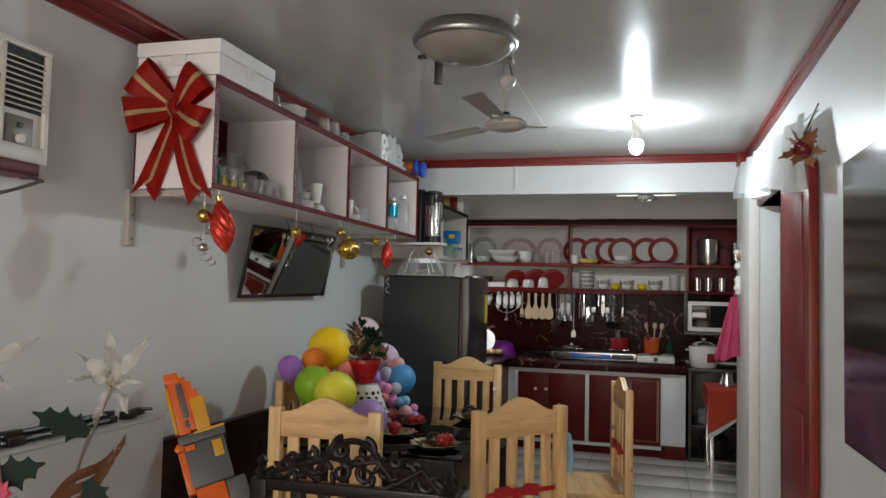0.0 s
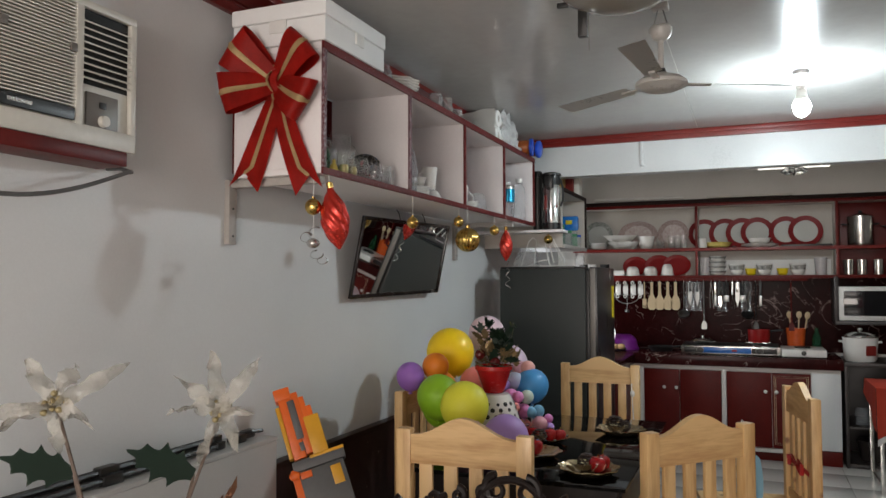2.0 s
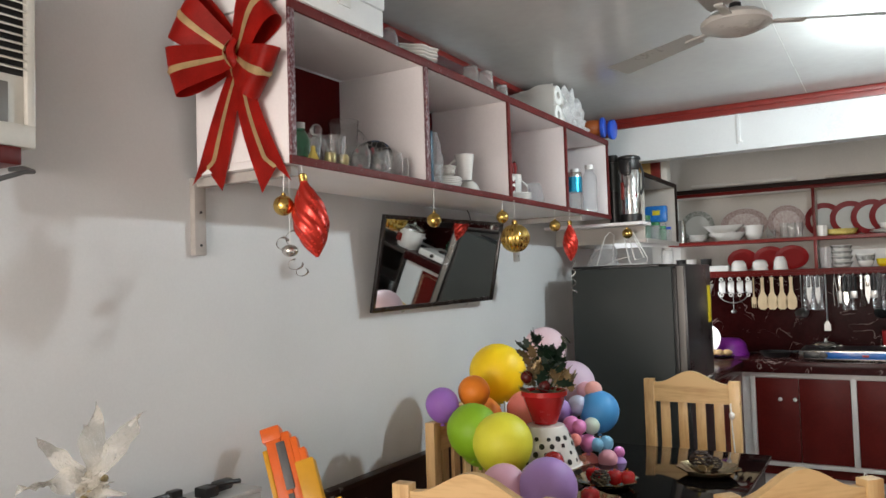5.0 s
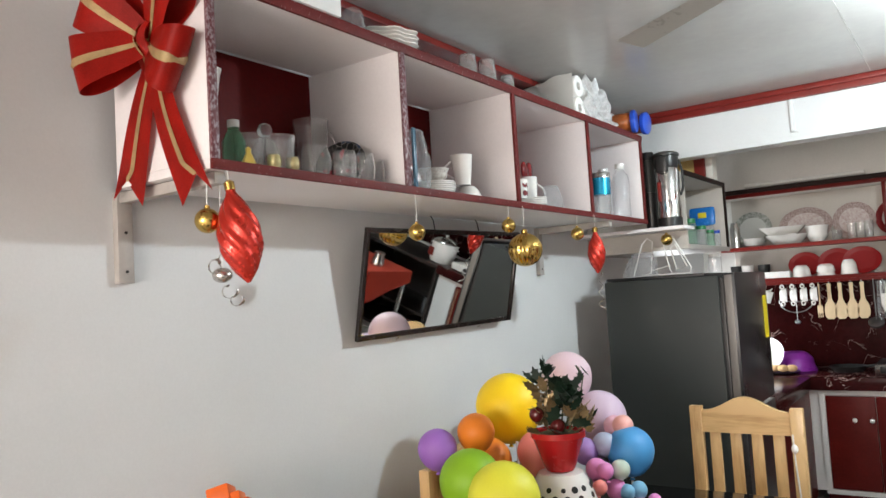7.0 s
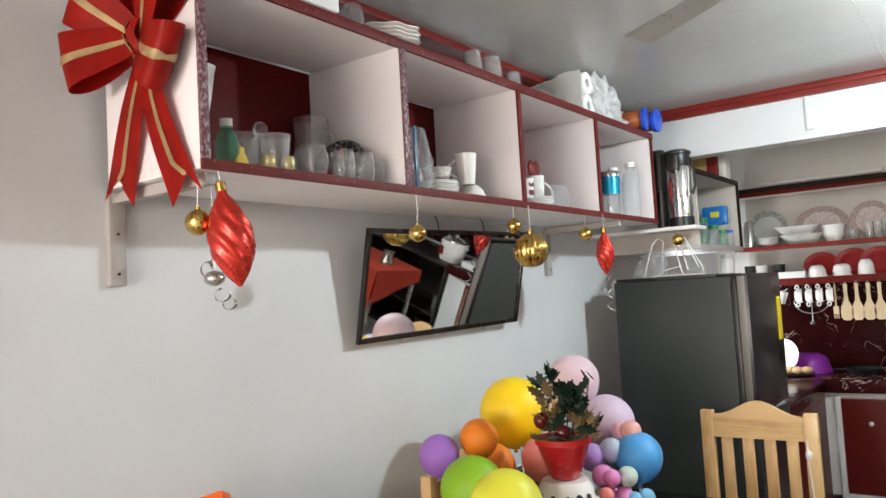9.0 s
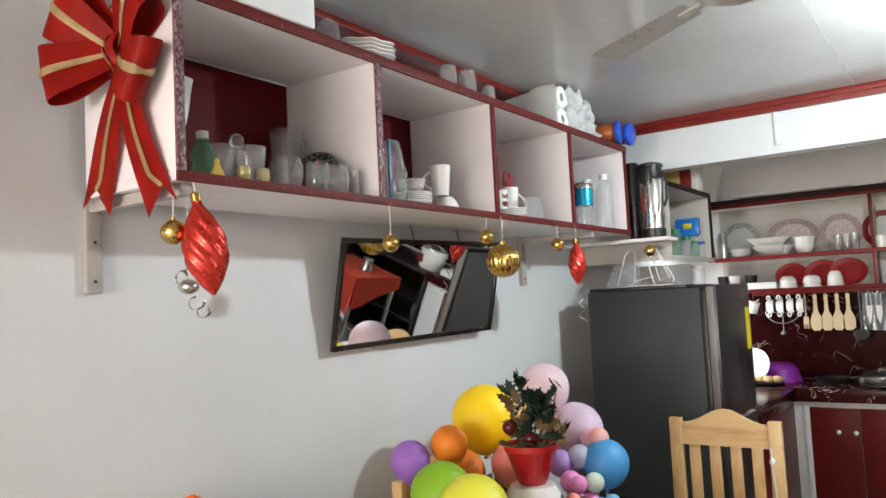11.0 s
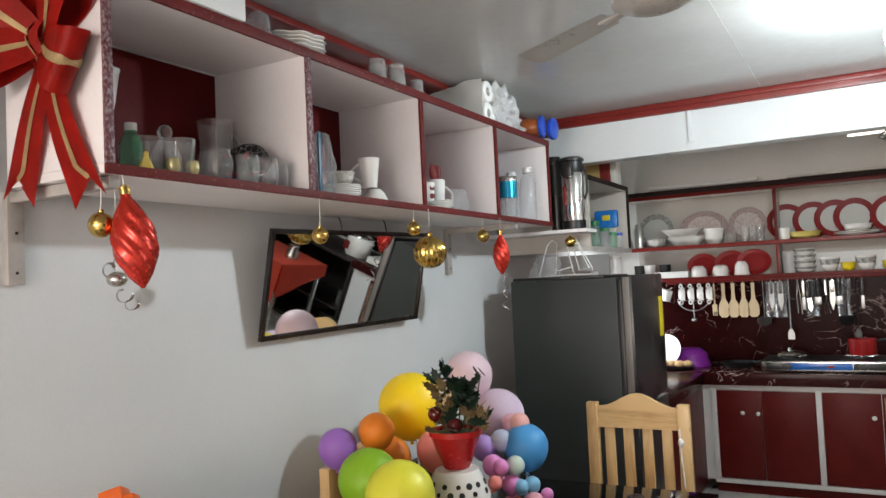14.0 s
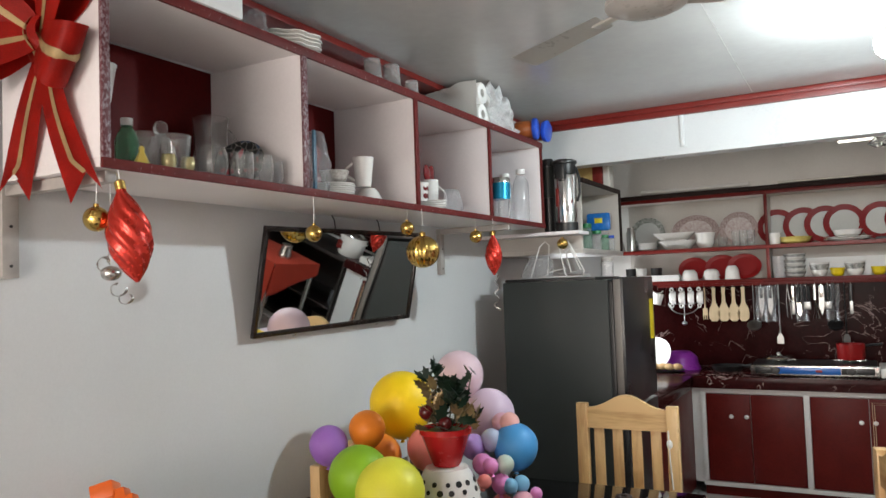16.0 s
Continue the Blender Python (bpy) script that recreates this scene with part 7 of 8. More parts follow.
def deco_dish(x, y, rz, apples, cones, leafy):
    t = thing("deco_dish", at(x, y, 0.7525, rz) @ Matrix.Scale(0.88, 4), "gold scalloped dish with red apples and pine cones", "dish", "table decorations")
    part("dish", B().lathe([(0.0003, 0), (0.07, 0), (0.09, 0.006), (0.125, 0.030), (0.125, 0.033), (0.088, 0.009), (0.0003, 0.003)], 64, None, lambda a, z: 1 + (0.06 * math.sin(9 * a) if z > 0.02 else 0)), M_GOLDDISH, t)
    for ax, ay, r in apples:
        c = Vector((ax, ay, 0.006 + r))
        part("apple", B().lathe([(0.0005, -0.80 * r), (0.4 * r, -0.93 * r), (0.8 * r, -0.6 * r), (r, 0.05 * r), (0.9 * r, 0.55 * r), (0.5 * r, 0.86 * r), (0.12 * r, 0.76 * r), (0.0005, 0.68 * r)], 20, Matrix.Translation(c)), M_APPLE, t, "glossy red apple", smooth=60)
        part("apple_stem", B().tube([c + Vector((0, 0, 0.7 * r)), c + Vector((0.004, 0, 1.15 * r))], 0.0018, 6), M_BRASSY, t)
    for cx, cy, r in cones:
        b = B()
        for ring in range(6):
            for k in range(9):
                a = 2 * math.pi * (k + 0.5 * (ring % 2)) / 9
                rr = r * math.sin(math.pi * (ring + 1.2) / 7.5)
                b.ball(r * 0.26, (cx + rr * math.cos(a), cy + rr * math.sin(a), 0.008 + r * 0.32 * (ring + 0.6)), 6, 1, 1, 0.45)
        part("pine_cone", b, M_CONE, t, "dark pine cone")
    for k in range(leafy):
        part("gold_leaf", goldl, None, t, "", pose(-0.06 + 0.02 * k, -0.05 + 0.01 * k, 0.02, 25, 10 * k, 60 + 40 * k))


deco_dish(-0.905, 3.31, 10, ((0.035, 0.0, 0.036), (0.055, 0.05, 0.034)), ((-0.01, 0.04, 0.035),), 5)
deco_dish(-1.205, 3.79, 60, ((0.02, -0.03, 0.034), (0.06, -0.06, 0.032), (-0.02, 0.05, 0.034)), ((-0.045, -0.02, 0.034),), 2)
deco_dish(-1.165, 3.50, 0, ((0.0, 0.02, 0.037),), (), 3)
deco_dish(-0.915, 4.10, 30, (), ((-0.02, 0.03, 0.042), (0.03, 0.02, 0.03)), 4)
t = thing("red_apple", at(-1.350, 3.665, 0.8165), "glossy red apple on the gold stand", "apple", "loose apples")
part("fruit", B().ball(0.038, (0, 0, 0.037), 20, 1, 1, 0.93), M_APPLE, t)

# ---- chair extras ----
M_BOWR2 = material("red_ribbon", (0.36, 0.012, 0.012), 0.5, vary=0.1, bump=0.1)
CH = at(-0.512, 3.225, 0, 46)
t = thing("chair_ribbon", CH @ pose(-0.03, -0.018, 0.625), "red ribbon bow tied to a chair back", "bow")
for s in (-1, 1):
    part("loop", B().plate([(0, 0.012), (s * 0.05, 0.035), (s * 0.11, 0.028), (s * 0.11, -0.022), (s * 0.05, -0.012), (0, -0.012)][::s], 0.006, pose(0, 0, 0, 90, 0, 0)), M_BOWR2, t)
    part("tail", B().plate([(0, 0), (s * 0.02, 0.0), (s * 0.045, -0.09), (s * 0.02, -0.085)][::s], 0.004, pose(0, -0.003, 0, 90, 0, 0)), M_BOWR2, t)
part("knot", B().box(-0.016, 0.016, -0.016, 0.002, -0.018, 0.022, 0.005), M_BOWR2, t)
part("strap", B().box(-0.19, 0.20, -0.001, 0.002, -0.008, 0.012, 0.0005), M_BOWR2, t)
CH4 = at(-0.145, 4.26, 0, 102)
t = thing("chair_ribbon", CH4 @ pose(0.0, 0.014, 0.64), "dark red ribbon tied across chair slats", "bow")
part("strap", B().box(-0.19, 0.19, 0.0, 0.003, -0.010, 0.010, 0.0005), M_BOWR2, t)
for sgn in (-1, 1):
    part("loop", B().tube([(0, 0.004, 0), (sgn * 0.05, 0.012, 0.035), (sgn * 0.10, 0.012, 0.025), (sgn * 0.10, 0.012, -0.02), (sgn * 0.05, 0.010, -0.012), (0, 0.004, 0)], 0.009, 6, flat=0.3), M_BOWR2, t)
M_MASK = material("pale_blue_mask", (0.36, 0.56, 0.66), 0.8, vary=0.04, bump=0.1)
t = thing("face_mask", CH @ pose(0.242, 0.0, 0.75), "pale blue face mask hanging on a chair post", "face mask")
part("fabric", B().sheet(lambda u, v: Vector((0.004 + 0.012 * math.sin(3.1 * v), -0.03 + 0.07 * u, 0.09 - 0.17 * v + 0.012 * math.sin(6 * u))), 8, 14, 0.002), M_MASK, t)
part("ear_loop", B().tube([(0.002, 0.0, 0.09), (-0.01, 0.012, 0.20), (-0.026, 0.022, 0.222), (-0.04, 0.012, 0.20)], 0.0016, 6), M_PLASTW, t)
t = thing("neck_lanyard", at(-1.005, 5.080, 0.86), "thin white lanyard knotted on a chair rail", "lanyard")
part("cord", B().tube([(0, 0, 0.0), (0.003, 0.0, -0.12), (0.012, 0, -0.26)], 0.004, 6), M_PLASTW, t)
part("knot", B().ball(0.014, (0.004, 0, -0.06), 12, 1, 1, 1.4), M_PLASTW, t)


# ---- carved black chair, its back to the table ----
def carved_chair():
    t = thing("carved_chair", at(-0.93, 2.42, 0), "black lacquered wooden armchair with a pierced carved crest", "chair")
    for s in (-1, 1):
        part("back_post", B().box(s * 0.33 - 0.03, s * 0.33 + 0.03, -0.03, 0.03, 0, 0.80, 0.008), M_BLACKWOOD, t)
        part("front_leg", B().box(s * 0.33 - 0.03, s * 0.33 + 0.03, -0.55, -0.49, 0, 0.60, 0.008), M_BLACKWOOD, t)
        part("armrest", B().box(s * 0.33 - 0.04, s * 0.33 + 0.04, -0.56, -0.03, 0.60, 0.63, 0.01), M_BLACKWOOD, t)
        part("finial", B().lathe([(0.018, 0.80), (0.024, 0.82), (0.012, 0.835), (0.020, 0.855), (0.001, 0.875)], 14, Matrix.Translation((s * 0.33, 0, 0))), M_BLACKWOOD, t)
    part("seat", B().box(-0.33, 0.33, -0.55, 0.02, 0.40, 0.45, 0.01), M_BLACKWOOD, t)
    part("crest_rail", B().box(-0.32, 0.32, -0.022, 0.022, 0.762, 0.80, 0.006), M_BLACKWOOD, t)
    part("lower_rail", B().box(-0.30, 0.30, -0.018, 0.018, 0.52, 0.56, 0.006), M_BLACKWOOD, t)
    for x in (-0.2, -0.1, 0, 0.1, 0.2):
        part("splat", B().box(x - 0.02, x + 0.02, -0.01, 0.01, 0.56, 0.762, 0.004), M_BLACKWOOD, t)

    def top(x):
        return 0.805 + 0.075 * math.cos(min(1, abs(x) / 0.33) * math.pi / 2) + 0.062 * max(0, 1 - (x / 0.085) ** 2) ** 0.5 * (abs(x) < 0.085)
    rim = [(x / 20 * 0.32, 0, top(x / 20 * 0.32)) for x in range(-20, 21)]
    part("crest_rim", B().tube(rim, 0.011, 8), M_BLACKWOOD, t)

    def scroll(cx, cz, r, turn, start):
        pts = []
        for i in range(26):
            a = start + turn * i / 25 * 4.2 * math.pi / 2
            q = r * (1 - 0.72 * i / 25)
            pts.append((cx + q * math.cos(a), 0.0, cz + q * math.sin(a)))
        part("scroll", B().tube(pts, [0.011 - 0.005 * i / 25 for i in range(26)], 7), M_BLACKWOOD, t)
    for s in (-1, 1):
        scroll(s * 0.255, 0.825, 0.034, s, math.pi / 2)
        scroll(s * 0.185, 0.842, 0.040, -s, math.pi / 2)
        scroll(s * 0.115, 0.846, 0.044, s, -math.pi / 2)
        scroll(s * 0.042, 0.915, 0.038, -s, math.pi / 2)
        scroll(s * 0.045, 0.838, 0.036, s, math.pi / 2)
        scroll(s * 0.290, 0.808, 0.022, -s, math.pi / 2)
        scroll(s * 0.222, 0.872, 0.020, -s, -math.pi / 2)
        scroll(s * 0.150, 0.888, 0.022, s, math.pi / 2)
        scroll(s * 0.080, 0.898, 0.020, -s, 0.0)
        scroll(s * 0.020, 0.872, 0.020, s, 0.0)
        for lx, lz, rot in ((0.265, 0.842, 60), (0.205, 0.815, 20), (0.140, 0.830, 70), (0.085, 0.860, 40), (0.070, 0.815, 10)):
            part("carved_leaf", B().ball(0.024, (0, 0, 0), 10, 0.42, 0.45, 1.0), M_BLACKWOOD, t, "", pose(s * lx, -0.004, lz, 0, s * rot, 0))
        part("acanthus", B().tube([(s * 0.30, 0, 0.80), (s * 0.24, -0.008, 0.87), (s * 0.15, 0, 0.815), (s * 0.09, -0.006, 0.885), (0, 0, 0.87)], 0.010, 7), M_BLACKWOOD, t)


carved_chair()

# ---- white cabinet with a folded tripod, and flowers in front ----
t = thing("white_cabinet", at(X0, 2.2, 0), "plain pale grey low cabinet against the wall", "cabinet")
part("body", B().box(0.004, 0.155, -0.60, 0.65, 0.02, 0.885, 0.004), M_GREYLAM, t)
part("top", B().box(0.004, 0.158, -0.605, 0.652, 0.886, 0.900, 0.003), M_GREYLAM, t)
part("plinth", B().box(0.01, 0.145, -0.59, 0.64, 0, 0.02, 0), M_BRACKET, t)
t = thing("folded_tripod", at(-2.0, 2.2, 0.902), "folded black tripod lying on the white cabinet", "tripod")
for k, (dx, dz) in enumerate(((-0.03, 0.014), (0.0, 0.014), (-0.015, 0.034))):
    part("leg", B().tube([(dx, -0.50, dz), (dx, 0.36, dz)], 0.011, 8), M_BLACK, t)
    part("foot", B().box(dx - 0.013, dx + 0.013, 0.36, 0.40, dz - 0.013, dz + 0.013, 0.004), M_BLACK, t)
    part("collar", B().box(dx - 0.015, dx + 0.015, -0.12, -0.05, dz - 0.015, dz + 0.015, 0.004), M_BLACK, t)
part("head", B().box(-0.04, 0.01, 0.47, 0.52, 0.0, 0.03, 0.006).box(-0.03, 0.0, 0.52, 0.585, 0.004, 0.036, 0.01).tube([(-0.04, 0.49, 0.02), (0.02, 0.53, 0.035), (0.03, 0.58, 0.03)], 0.007, 8), M_BLACK, t)

M_PETAL = glass("sheer_white_petal", (0.90, 0.89, 0.86), 0.25, 0.34, (0.80, 0.77, 0.70), 0.35)
M_STEMB = material("brown_wrapped_stem", (0.13, 0.095, 0.075), 0.7, vary=0.25, scale=40)
M_PEARL = material("gold_pearl", (0.34, 0.28, 0.15), 0.25, metal=0.4)
M_FELT = material("dark_green_felt", (0.006, 0.018, 0.010), 0.9, vary=0.2, grain=200, bump=0.3)
M_PINKF = material("pink_petal", (0.55, 0.08, 0.14), 0.6, vary=0.2)
M_COPPER = material("copper_ribbon", (0.50, 0.26, 0.15), 0.25, metal=0.7, vary=0.15)
M_SPRIG = material("frosted_sprig", (0.30, 0.36, 0.30), 0.6, vary=0.2)
vase = Vector((-1.62, 1.80, 0.0))
t = thing("flower_vase", Matrix.Translation(vase), "tall floor vase with white poinsettias and dark green leaves", "flower vase")
part("vase", B().lathe([(0.0003, 0), (0.09, 0), (0.10, 0.05), (0.075, 0.35), (0.055, 0.50), (0.065, 0.55), (0.058, 0.55), (0.048, 0.50), (0.0003, 0.06)], 28), M_BRACKET, t)


def petal(length, width, ripple):
    def fn(u, v):
        w = width * math.sin(math.pi * min(1, 0.05 + 0.95 * u)) ** 0.9 * (1 - 0.30 * u) * (1 + 0.16 * math.sin(19 * u + ripple))
        return Vector(((v - 0.5) * 2 * w, length * u, 0.16 * length * math.sin(2.6 * u + 0.3 * ripple) + 0.020 * math.sin(9 * u + ripple) * (2 * v - 1) + 0.006 * math.sin(31 * u + 12 * v)))
    return finish("petal", B().sheet(fn, 12, 4, 0.0008), M_PETAL, 40)


def poinsettia(cx, cy, cz, size, face, seed):
    c = Vector((cx, cy, cz)) - vase
    f = part("flower", B().ball(0.012, (0, 0, 0.006), 12), M_PEARL, t, "sheer white poinsettia with gold pearls")
    f.matrix_local = Matrix.Translation(c) @ face
    r = random.Random(seed)
    for k in range(7):
        part("petal", petal(size * r.uniform(0.62, 1.35), size * r.uniform(0.12, 0.19), r.uniform(0, 6)), None, f, "", pose(0, 0, 0, r.uniform(-12, 42), r.uniform(-25, 25), 360 / 7 * k + r.uniform(-10, 10)))
    for k in range(9):
        a = 2.4 * k
        part("pearl", B().ball(0.0075, (0.0075 * k ** 0.6 * math.cos(a), 0.0075 * k ** 0.6 * math.sin(a), 0.018), 10), M_PEARL, f)
    part("stem", B().tube([c, c * 0.6 + Vector((0, 0, 0.25)), Vector((0, 0, 0.45))], 0.004, 6), M_STEMB, t)


poinsettia(-1.68, 1.655, 1.205, 0.135, pose(0, 0, 0, 62, 8, 20), 1)
poinsettia(-1.554, 2.025, 1.140, 0.135, pose(0, 0, 0, 60, -10, 30), 2)
big = leaf_mesh("leaf", 0.17, 0.055, M_FELT, 4)
for x, y, z, tilt, rz in ((-1.63, 2.02, 0.985, 65, 30), (-1.90, 1.90, 0.99, 72, 30), (-1.70, 1.72, 0.90, -70, 25), (-1.53, 1.90, 0.88, -150, 25)):
    where = Vector((x, y, z)) - vase
    part("leaf", big, None, t, "dark green felt leaf", Matrix.Translation(where) @ pose(0, 0, 0, 0, 0, rz) @ pose(0, 0, 0, 90, 0, 0) @ pose(0, 0, 0, 0, 0, tilt))
    part("stem", B().tube([where, where * 0.6 + Vector((0, 0, 0.2)), Vector((0, 0, 0.5))], 0.0035, 6), M_STEMB, t)
rnd = random.Random(9)
pinkp = leaf_mesh("pink_petal", 0.07, 0.028, M_PINKF, 2)
for k in range(14):
    a = rnd.uniform(0, 6.28)
    part("pink_petal", pinkp, None, t, "", pose(-0.02 + 0.03 * math.cos(a), -0.14 + 0.03 * math.sin(a), 0.86, rnd.uniform(10, 70), 0, math.degrees(a)))
for k in range(3):
    part("ribbon", B().sheet(lambda u, v: Vector((0.02 + 0.06 * u + 0.02 * k, 0.0 + 0.22 * u, 0.78 + 0.18 * u + 0.03 * math.sin(5 * u + k) + (v - 0.5) * 0.03)), 14, 2, 0.001), M_COPPER, t, "copper ribbon")
for k in range(12):
    s = k / 12
    for q in (-1, 1):
        part("sprig_needle", B().box(-0.003, 0.003, 0, 0.055, -0.0008, 0.0008, 0, pose(-0.16 + 0.012 * k, -0.22 + 0.016 * k, 0.90 - 0.10 * s * s, 20, 0, -50 + q * 55)), M_SPRIG, t)


# ---- long toy blaster leaning on the wall ----
def toy_blaster():
    foot, tip = Vector((-1.47, 2.79, 0.0)), Vector((-1.990, 2.980, 1.050))
    ax = (tip - foot).normalized()
    side = (Vector((0.86, 0.50, 0)) - ax * Vector((0.86, 0.50, 0)).dot(ax)).normalized()
    nn = side.cross(ax)
    m = Matrix((side, nn, ax)).transposed().to_4x4()
    m.translation = foot
    t = thing("toy_blaster", m, "orange, yellow and grey plastic toy blaster leaning on the wall", "toy")
    o = material("orange_plastic", (0.80, 0.14, 0.015), 0.35, vary=0.08)
    y = material("amber_plastic", (0.72, 0.36, 0.02), 0.35, vary=0.08)
    g = material("grey_plastic", (0.11, 0.11, 0.11), 0.4, vary=0.12)
    L = (tip - foot).length
    W = Matrix.Diagonal((1.22, 1.22, 1, 1))
    part("barrel", B().box(-0.045, -0.005, -0.025, 0.025, L - 0.27, L, 0.006, W), o, t, "orange barrel")
    part("muzzle", B().box(-0.052, -0.002, -0.028, 0.028, L - 0.04, L + 0.005, 0.005, W), o, t, "orange muzzle")
    part("sight_step", B().box(-0.005, 0.018, -0.022, 0.022, L - 0.26, L - 0.022, 0.004, W), o, t)
    part("sight_step", B().box(0.030, 0.048, -0.018, 0.018, L - 0.26, L - 0.085, 0.004, W), o, t)
    part("sight_step", B().box(0.016, 0.033, -0.02, 0.02, L - 0.26, L - 0.045, 0.004, W), o, t)
    part("grey_strip", B().box(-0.020, 0.002, 0.015, 0.0285, L - 0.20, L - 0.05, 0.003, W), g, t, "grey strip")
    part("side_panel", B().box(0.014, 0.062, -0.026, 0.026, L - 0.285, L - 0.125, 0.006, W), y, t, "amber side panel")
    part("edge_panel", B().box(-0.058, -0.045, -0.02, 0.02, L - 0.26, L - 0.06, 0.003, W), y, t, "amber edge panel")
    part("collar", B().box(-0.055, 0.105, -0.034, 0.034, L - 0.315, L - 0.275, 0.006, W), g, t, "grey collar")
    part("receiver", B().box(-0.045, 0.095, -0.03, 0.03, L - 0.50, L - 0.315, 0.008, W), g, t, "grey receiver")
    part("receiver_panel", B().box(0.05, 0.082, 0.029, 0.034, L - 0.40, L - 0.33, 0.004, W), y, t, "amber panel")
    part("collar_cap", B().box(0.0, 0.106, -0.035, 0.0355, L - 0.283, L - 0.270, 0.004, W), y, t, "amber collar cap")
    part("latch", B().box(-0.040, -0.005, 0.02, 0.036, L - 0.345, L - 0.320, 0.004, W), o, t, "orange latch")
    part("bolt_knob", B().lathe([(0.016, 0), (0.016, 0.012), (0.010, 0.016), (0.001, 0.017)], 14, W @ pose(-0.056, 0.03, L - 0.325, -90, 0, 0)), o, t, "orange knob")
    part("barrel_slot", B().box(-0.018, -0.004, 0.0242, 0.0262, L - 0.245, L - 0.212, 0.001, W), g, t, "dark slot")
    part("trigger_guard", B().tube([(0.02, 0.0, L - 0.52), (0.10, 0, L - 0.56), (0.12, 0, L - 0.50)], 0.008, 8), o, t)
    part("pump", B().box(-0.065, -0.035, -0.028, 0.028, L - 0.52, L - 0.30, 0.008, W), o, t, "orange pump grip")
    part("stock", B().box(-0.04, 0.06, -0.026, 0.026, 0.02, L - 0.50, 0.01, W), o, t, "orange stock")
    part("butt", B().box(-0.05, 0.09, -0.028, 0.028, 0.0, 0.03, 0.008, W), g, t, "grey butt plate")
    part("handle", B().box(0.06, 0.13, -0.02, 0.02, L - 0.62, L - 0.50, 0.01, W), g, t, "grey handle")


toy_blaster()

# ---- right wall: curtain, ornament, poster, towel ----
M_LACE = material("white_lace", (0.84, 0.84, 0.83), 0.85, vary=0.06, scale=25, grain=200, bump=0.4, trans=0.1)
t = thing("lace_valance", at(X1 - 0.03, 4.0, 2.23), "white lace valance over the doorway", "curtain")
part("cord", B().tube([(0, -0.62, -0.02), (0, 0.6, 0.07), (0, 1.92, 0.18)], 0.004, 8), M_STEEL, t)
part("fabric", B().sheet(lambda u, v: Vector((-0.045 - 0.040 * math.sin(44 * u + 2 * v) * (0.4 + 0.6 * v), -0.60 + 2.50 * u, (-0.02 + 0.20 * u) - v * (0.30 - 0.06 * u + 0.025 * math.sin(13 * u)))), 110, 8, 0.001), M_LACE, t, smooth=60)
t = thing("leaf_swag", at(X1 - 0.08, 3.42, 2.06), "copper leaf Christmas ornament above the doorway", "ornament")
rnd = random.Random(21)
cop = leaf_mesh("leaf", 0.10, 0.035, M_COPPER, 3)
part("core", B().ball(0.04, (0, 0, 0), 14), M_BERRY, t)
for k in range(12):
    part("leaf", cop, None, t, "", pose(0, 0, 0, rnd.uniform(-60, 80), rnd.uniform(-40, 40), 30 * k))
part("hanger", B().tube([(0.0, 0, 0.04), (0.03, 0, 0.12), (0.06, 0, 0.19)], 0.003, 6), M_BLACK, t)
M_POSTER = material("dark_print", (0.030, 0.026, 0.028), 0.12, vary=0.3, scale=3, bump=0.02)
M_POSTER2 = material("purple_print", (0.10, 0.05, 0.09), 0.14, vary=0.4, scale=9, bump=0.02)
t = thing("glossy_poster", at(X1, 2.55, 0.94), "large glossy dark and purple poster on the wall", "poster")
part("sheet", B().box(-0.006, -0.002, -0.85, 0.53, 0.0, 1.0, 0), M_POSTER, t, smooth=0)
part("lower_print", B().box(-0.0075, -0.006, -0.84, 0.52, 0.01, 0.34, 0), M_POSTER2, t, "purple lower print", smooth=0)
M_TOWEL = material("pink_towel", (0.75, 0.10, 0.25), 0.9, vary=0.1, grain=220, bump=0.4, sheen=0.3)
t = thing("pink_towel", at(0.575, 5.88, 1.46), "bright pink hand towel hanging on the post", "towel")
part("cloth", B().sheet(lambda u, v: Vector(((u - 0.5) * (0.05 + 0.13 * v) - 0.05 * v, -0.012 - 0.018 * math.sin(15 * u + 1) * (0.3 + v), 0.0 - 0.44 * v - 0.02 * math.sin(5 * u) * v)), 30, 14, 0.004), M_TOWEL, t, smooth=60)
part("hanging_loop", B().tube([(0, -0.01, 0.0), (0.01, 0.0, 0.05), (0.03, 0.01, 0.07)], 0.004, 6), M_TOWEL, t)
t = thing("hook_board", at(0.62, 5.885, 1.48), "white plastic hook with trinkets on the post", "hook")
part("plate", B().box(-0.035, 0.02, -0.02, 0.0, 0.0, 0.13, 0.004), M_PLASTW, t)
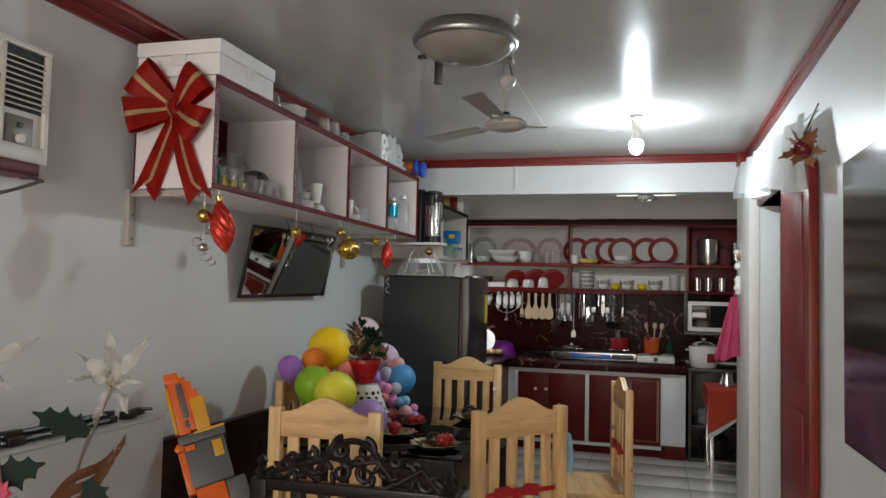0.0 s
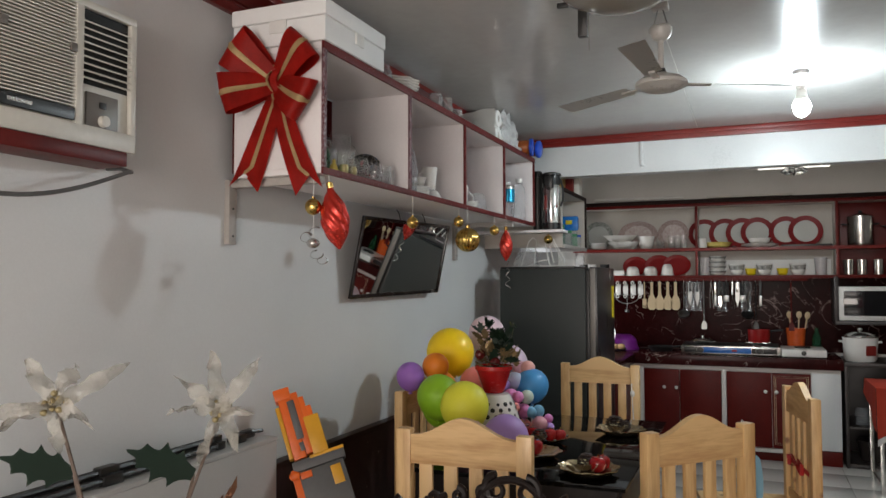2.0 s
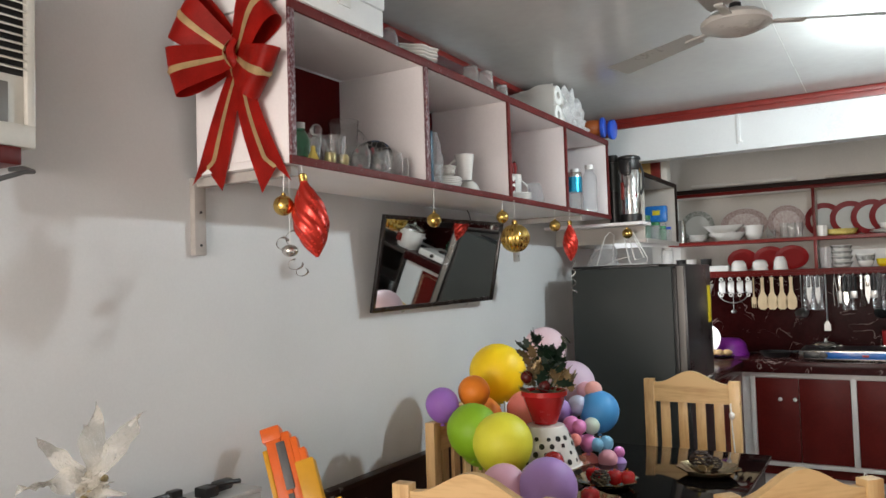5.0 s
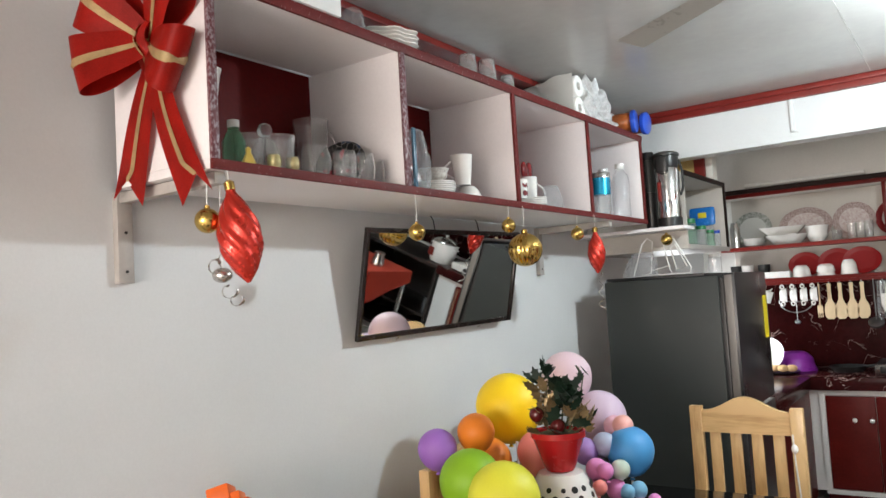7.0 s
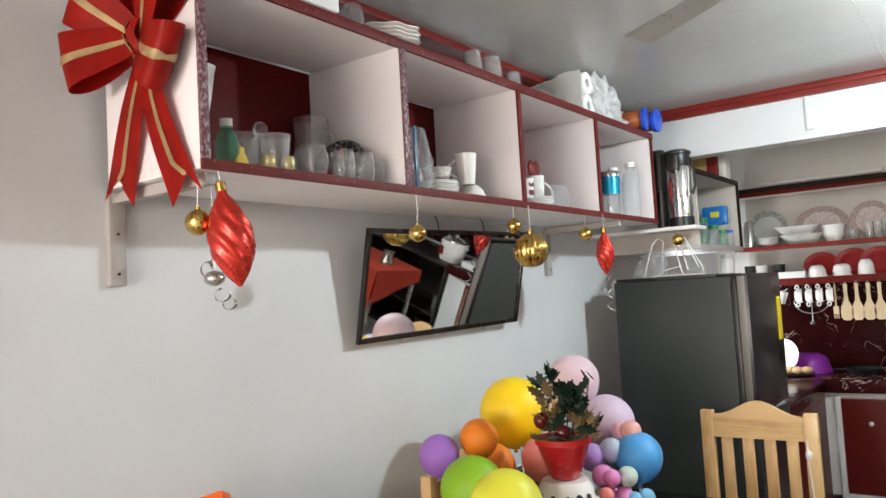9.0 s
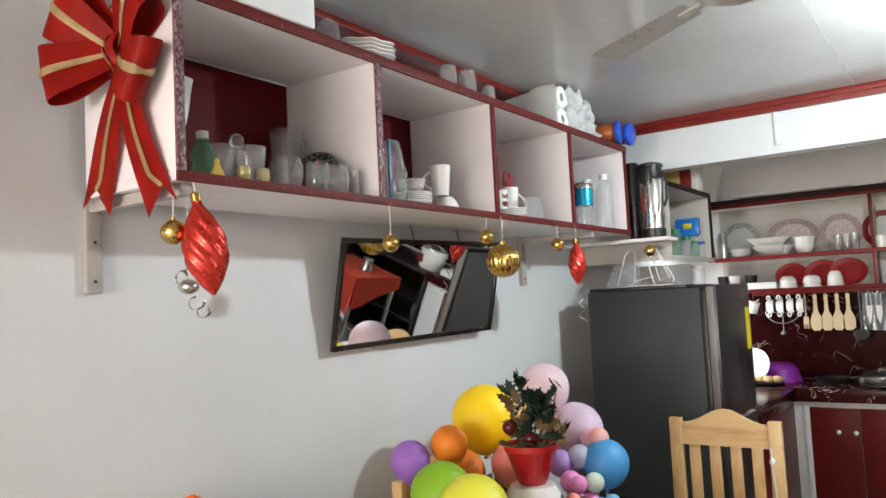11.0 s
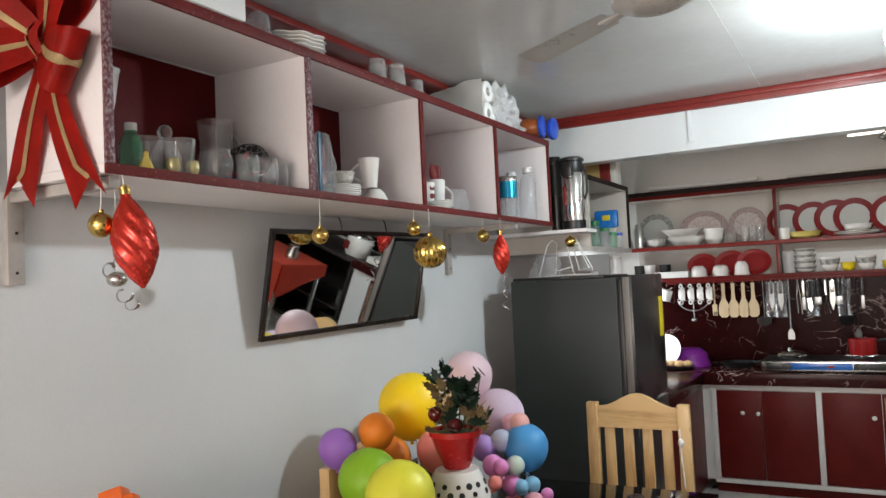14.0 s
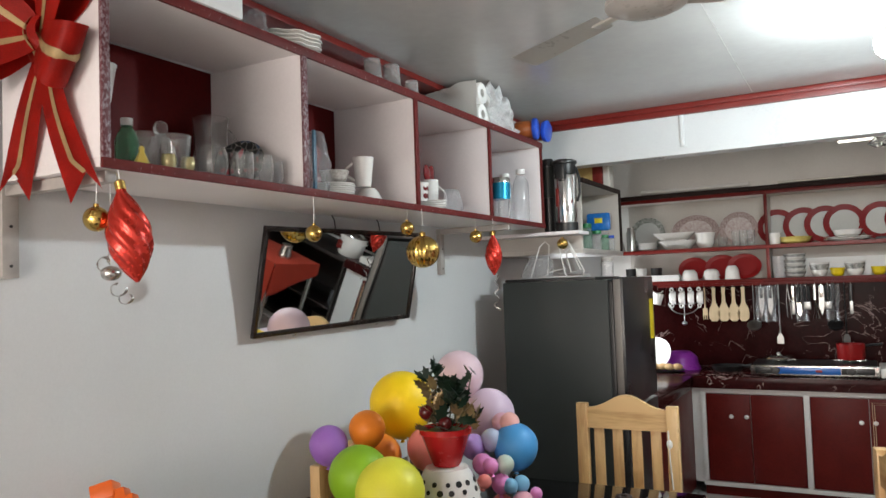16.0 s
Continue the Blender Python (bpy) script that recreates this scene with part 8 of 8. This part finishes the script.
part("peg", B().box(-0.05, 0.0, -0.045, -0.02, 0.03, 0.06, 0.006), M_PLASTW, t)
for k, (x, z, r) in enumerate(((-0.02, 0.20, 0.028), (0.0, 0.26, 0.026), (-0.03, 0.30, 0.02), (0.01, 0.33, 0.018))):
    part("trinket", B().ball(r, (x, -0.02, z), 12), M_COPPER if k % 2 else M_CHINA, t)
part("trinket_string", B().tube([(-0.01, -0.02, 0.12), (-0.005, -0.02, 0.36), (0.02, -0.01, 0.42)], 0.003, 6), M_PLASTW, t)
t = tagged(new("door_2"), "red painted wooden door folded back against the wall", "door", kind="structure")
t.matrix_world = at(X1 - 0.045, 3.50, 0)
part("leaf", B().box(0, 0.036, 0, 0.715, 0.01, 2.03, 0.004), M_RED, t)
for z0, z1 in ((0.15, 0.95), (1.08, 1.90)):
    part("raised_panel", B().box(-0.006, 0.0, 0.12, 0.60, z0, z1, 0.004), M_RED, t)
# maroon door standing open in the side room
t = tagged(new("door_1"), "dark maroon door standing open in the side room", "door", kind="structure")
t.matrix_world = at(X1 + 0.125, 5.30, 0)
part("leaf", B().box(0.0, 0.72, -0.04, 0.0, 0.01, 2.03, 0.004), M_MAROON, t)
part("handle", B().tube([(0.64, -0.04, 1.0), (0.64, -0.08, 1.0), (0.54, -0.08, 1.0)], 0.008, 8), M_STEEL, t)

# ---- floor tiles ----
tile = finish("tile", B().box(-0.198, 0.198, -0.198, 0.198, -0.0055, 0.0, 0.0015), M_FLOOR)
floor_ob = bpy.data.objects["floor"]
for i in range(9):
    for j in range(14):
        x, y = X0 + 0.2 + 0.4 * i, 2.4 + 0.4 * j
        if x < XK and y < YK and not (x > X1 and y < YB):
            part("tile", tile, None, floor_ob, "", at(x, y, 0))
rest = B()
for i in range(7):
    for j in range(13):
        x, y = X0 + 0.2 + 0.4 * i, -2.4 + 0.4 * j - 0.4
        if y < 2.2:
            rest.box(x - 0.198, x + 0.198, y - 0.198, y + 0.198, -0.0055, 0.0)
tagged(part("far_tiles", rest, M_FLOOR, floor_ob, smooth=0), kind="stuff")
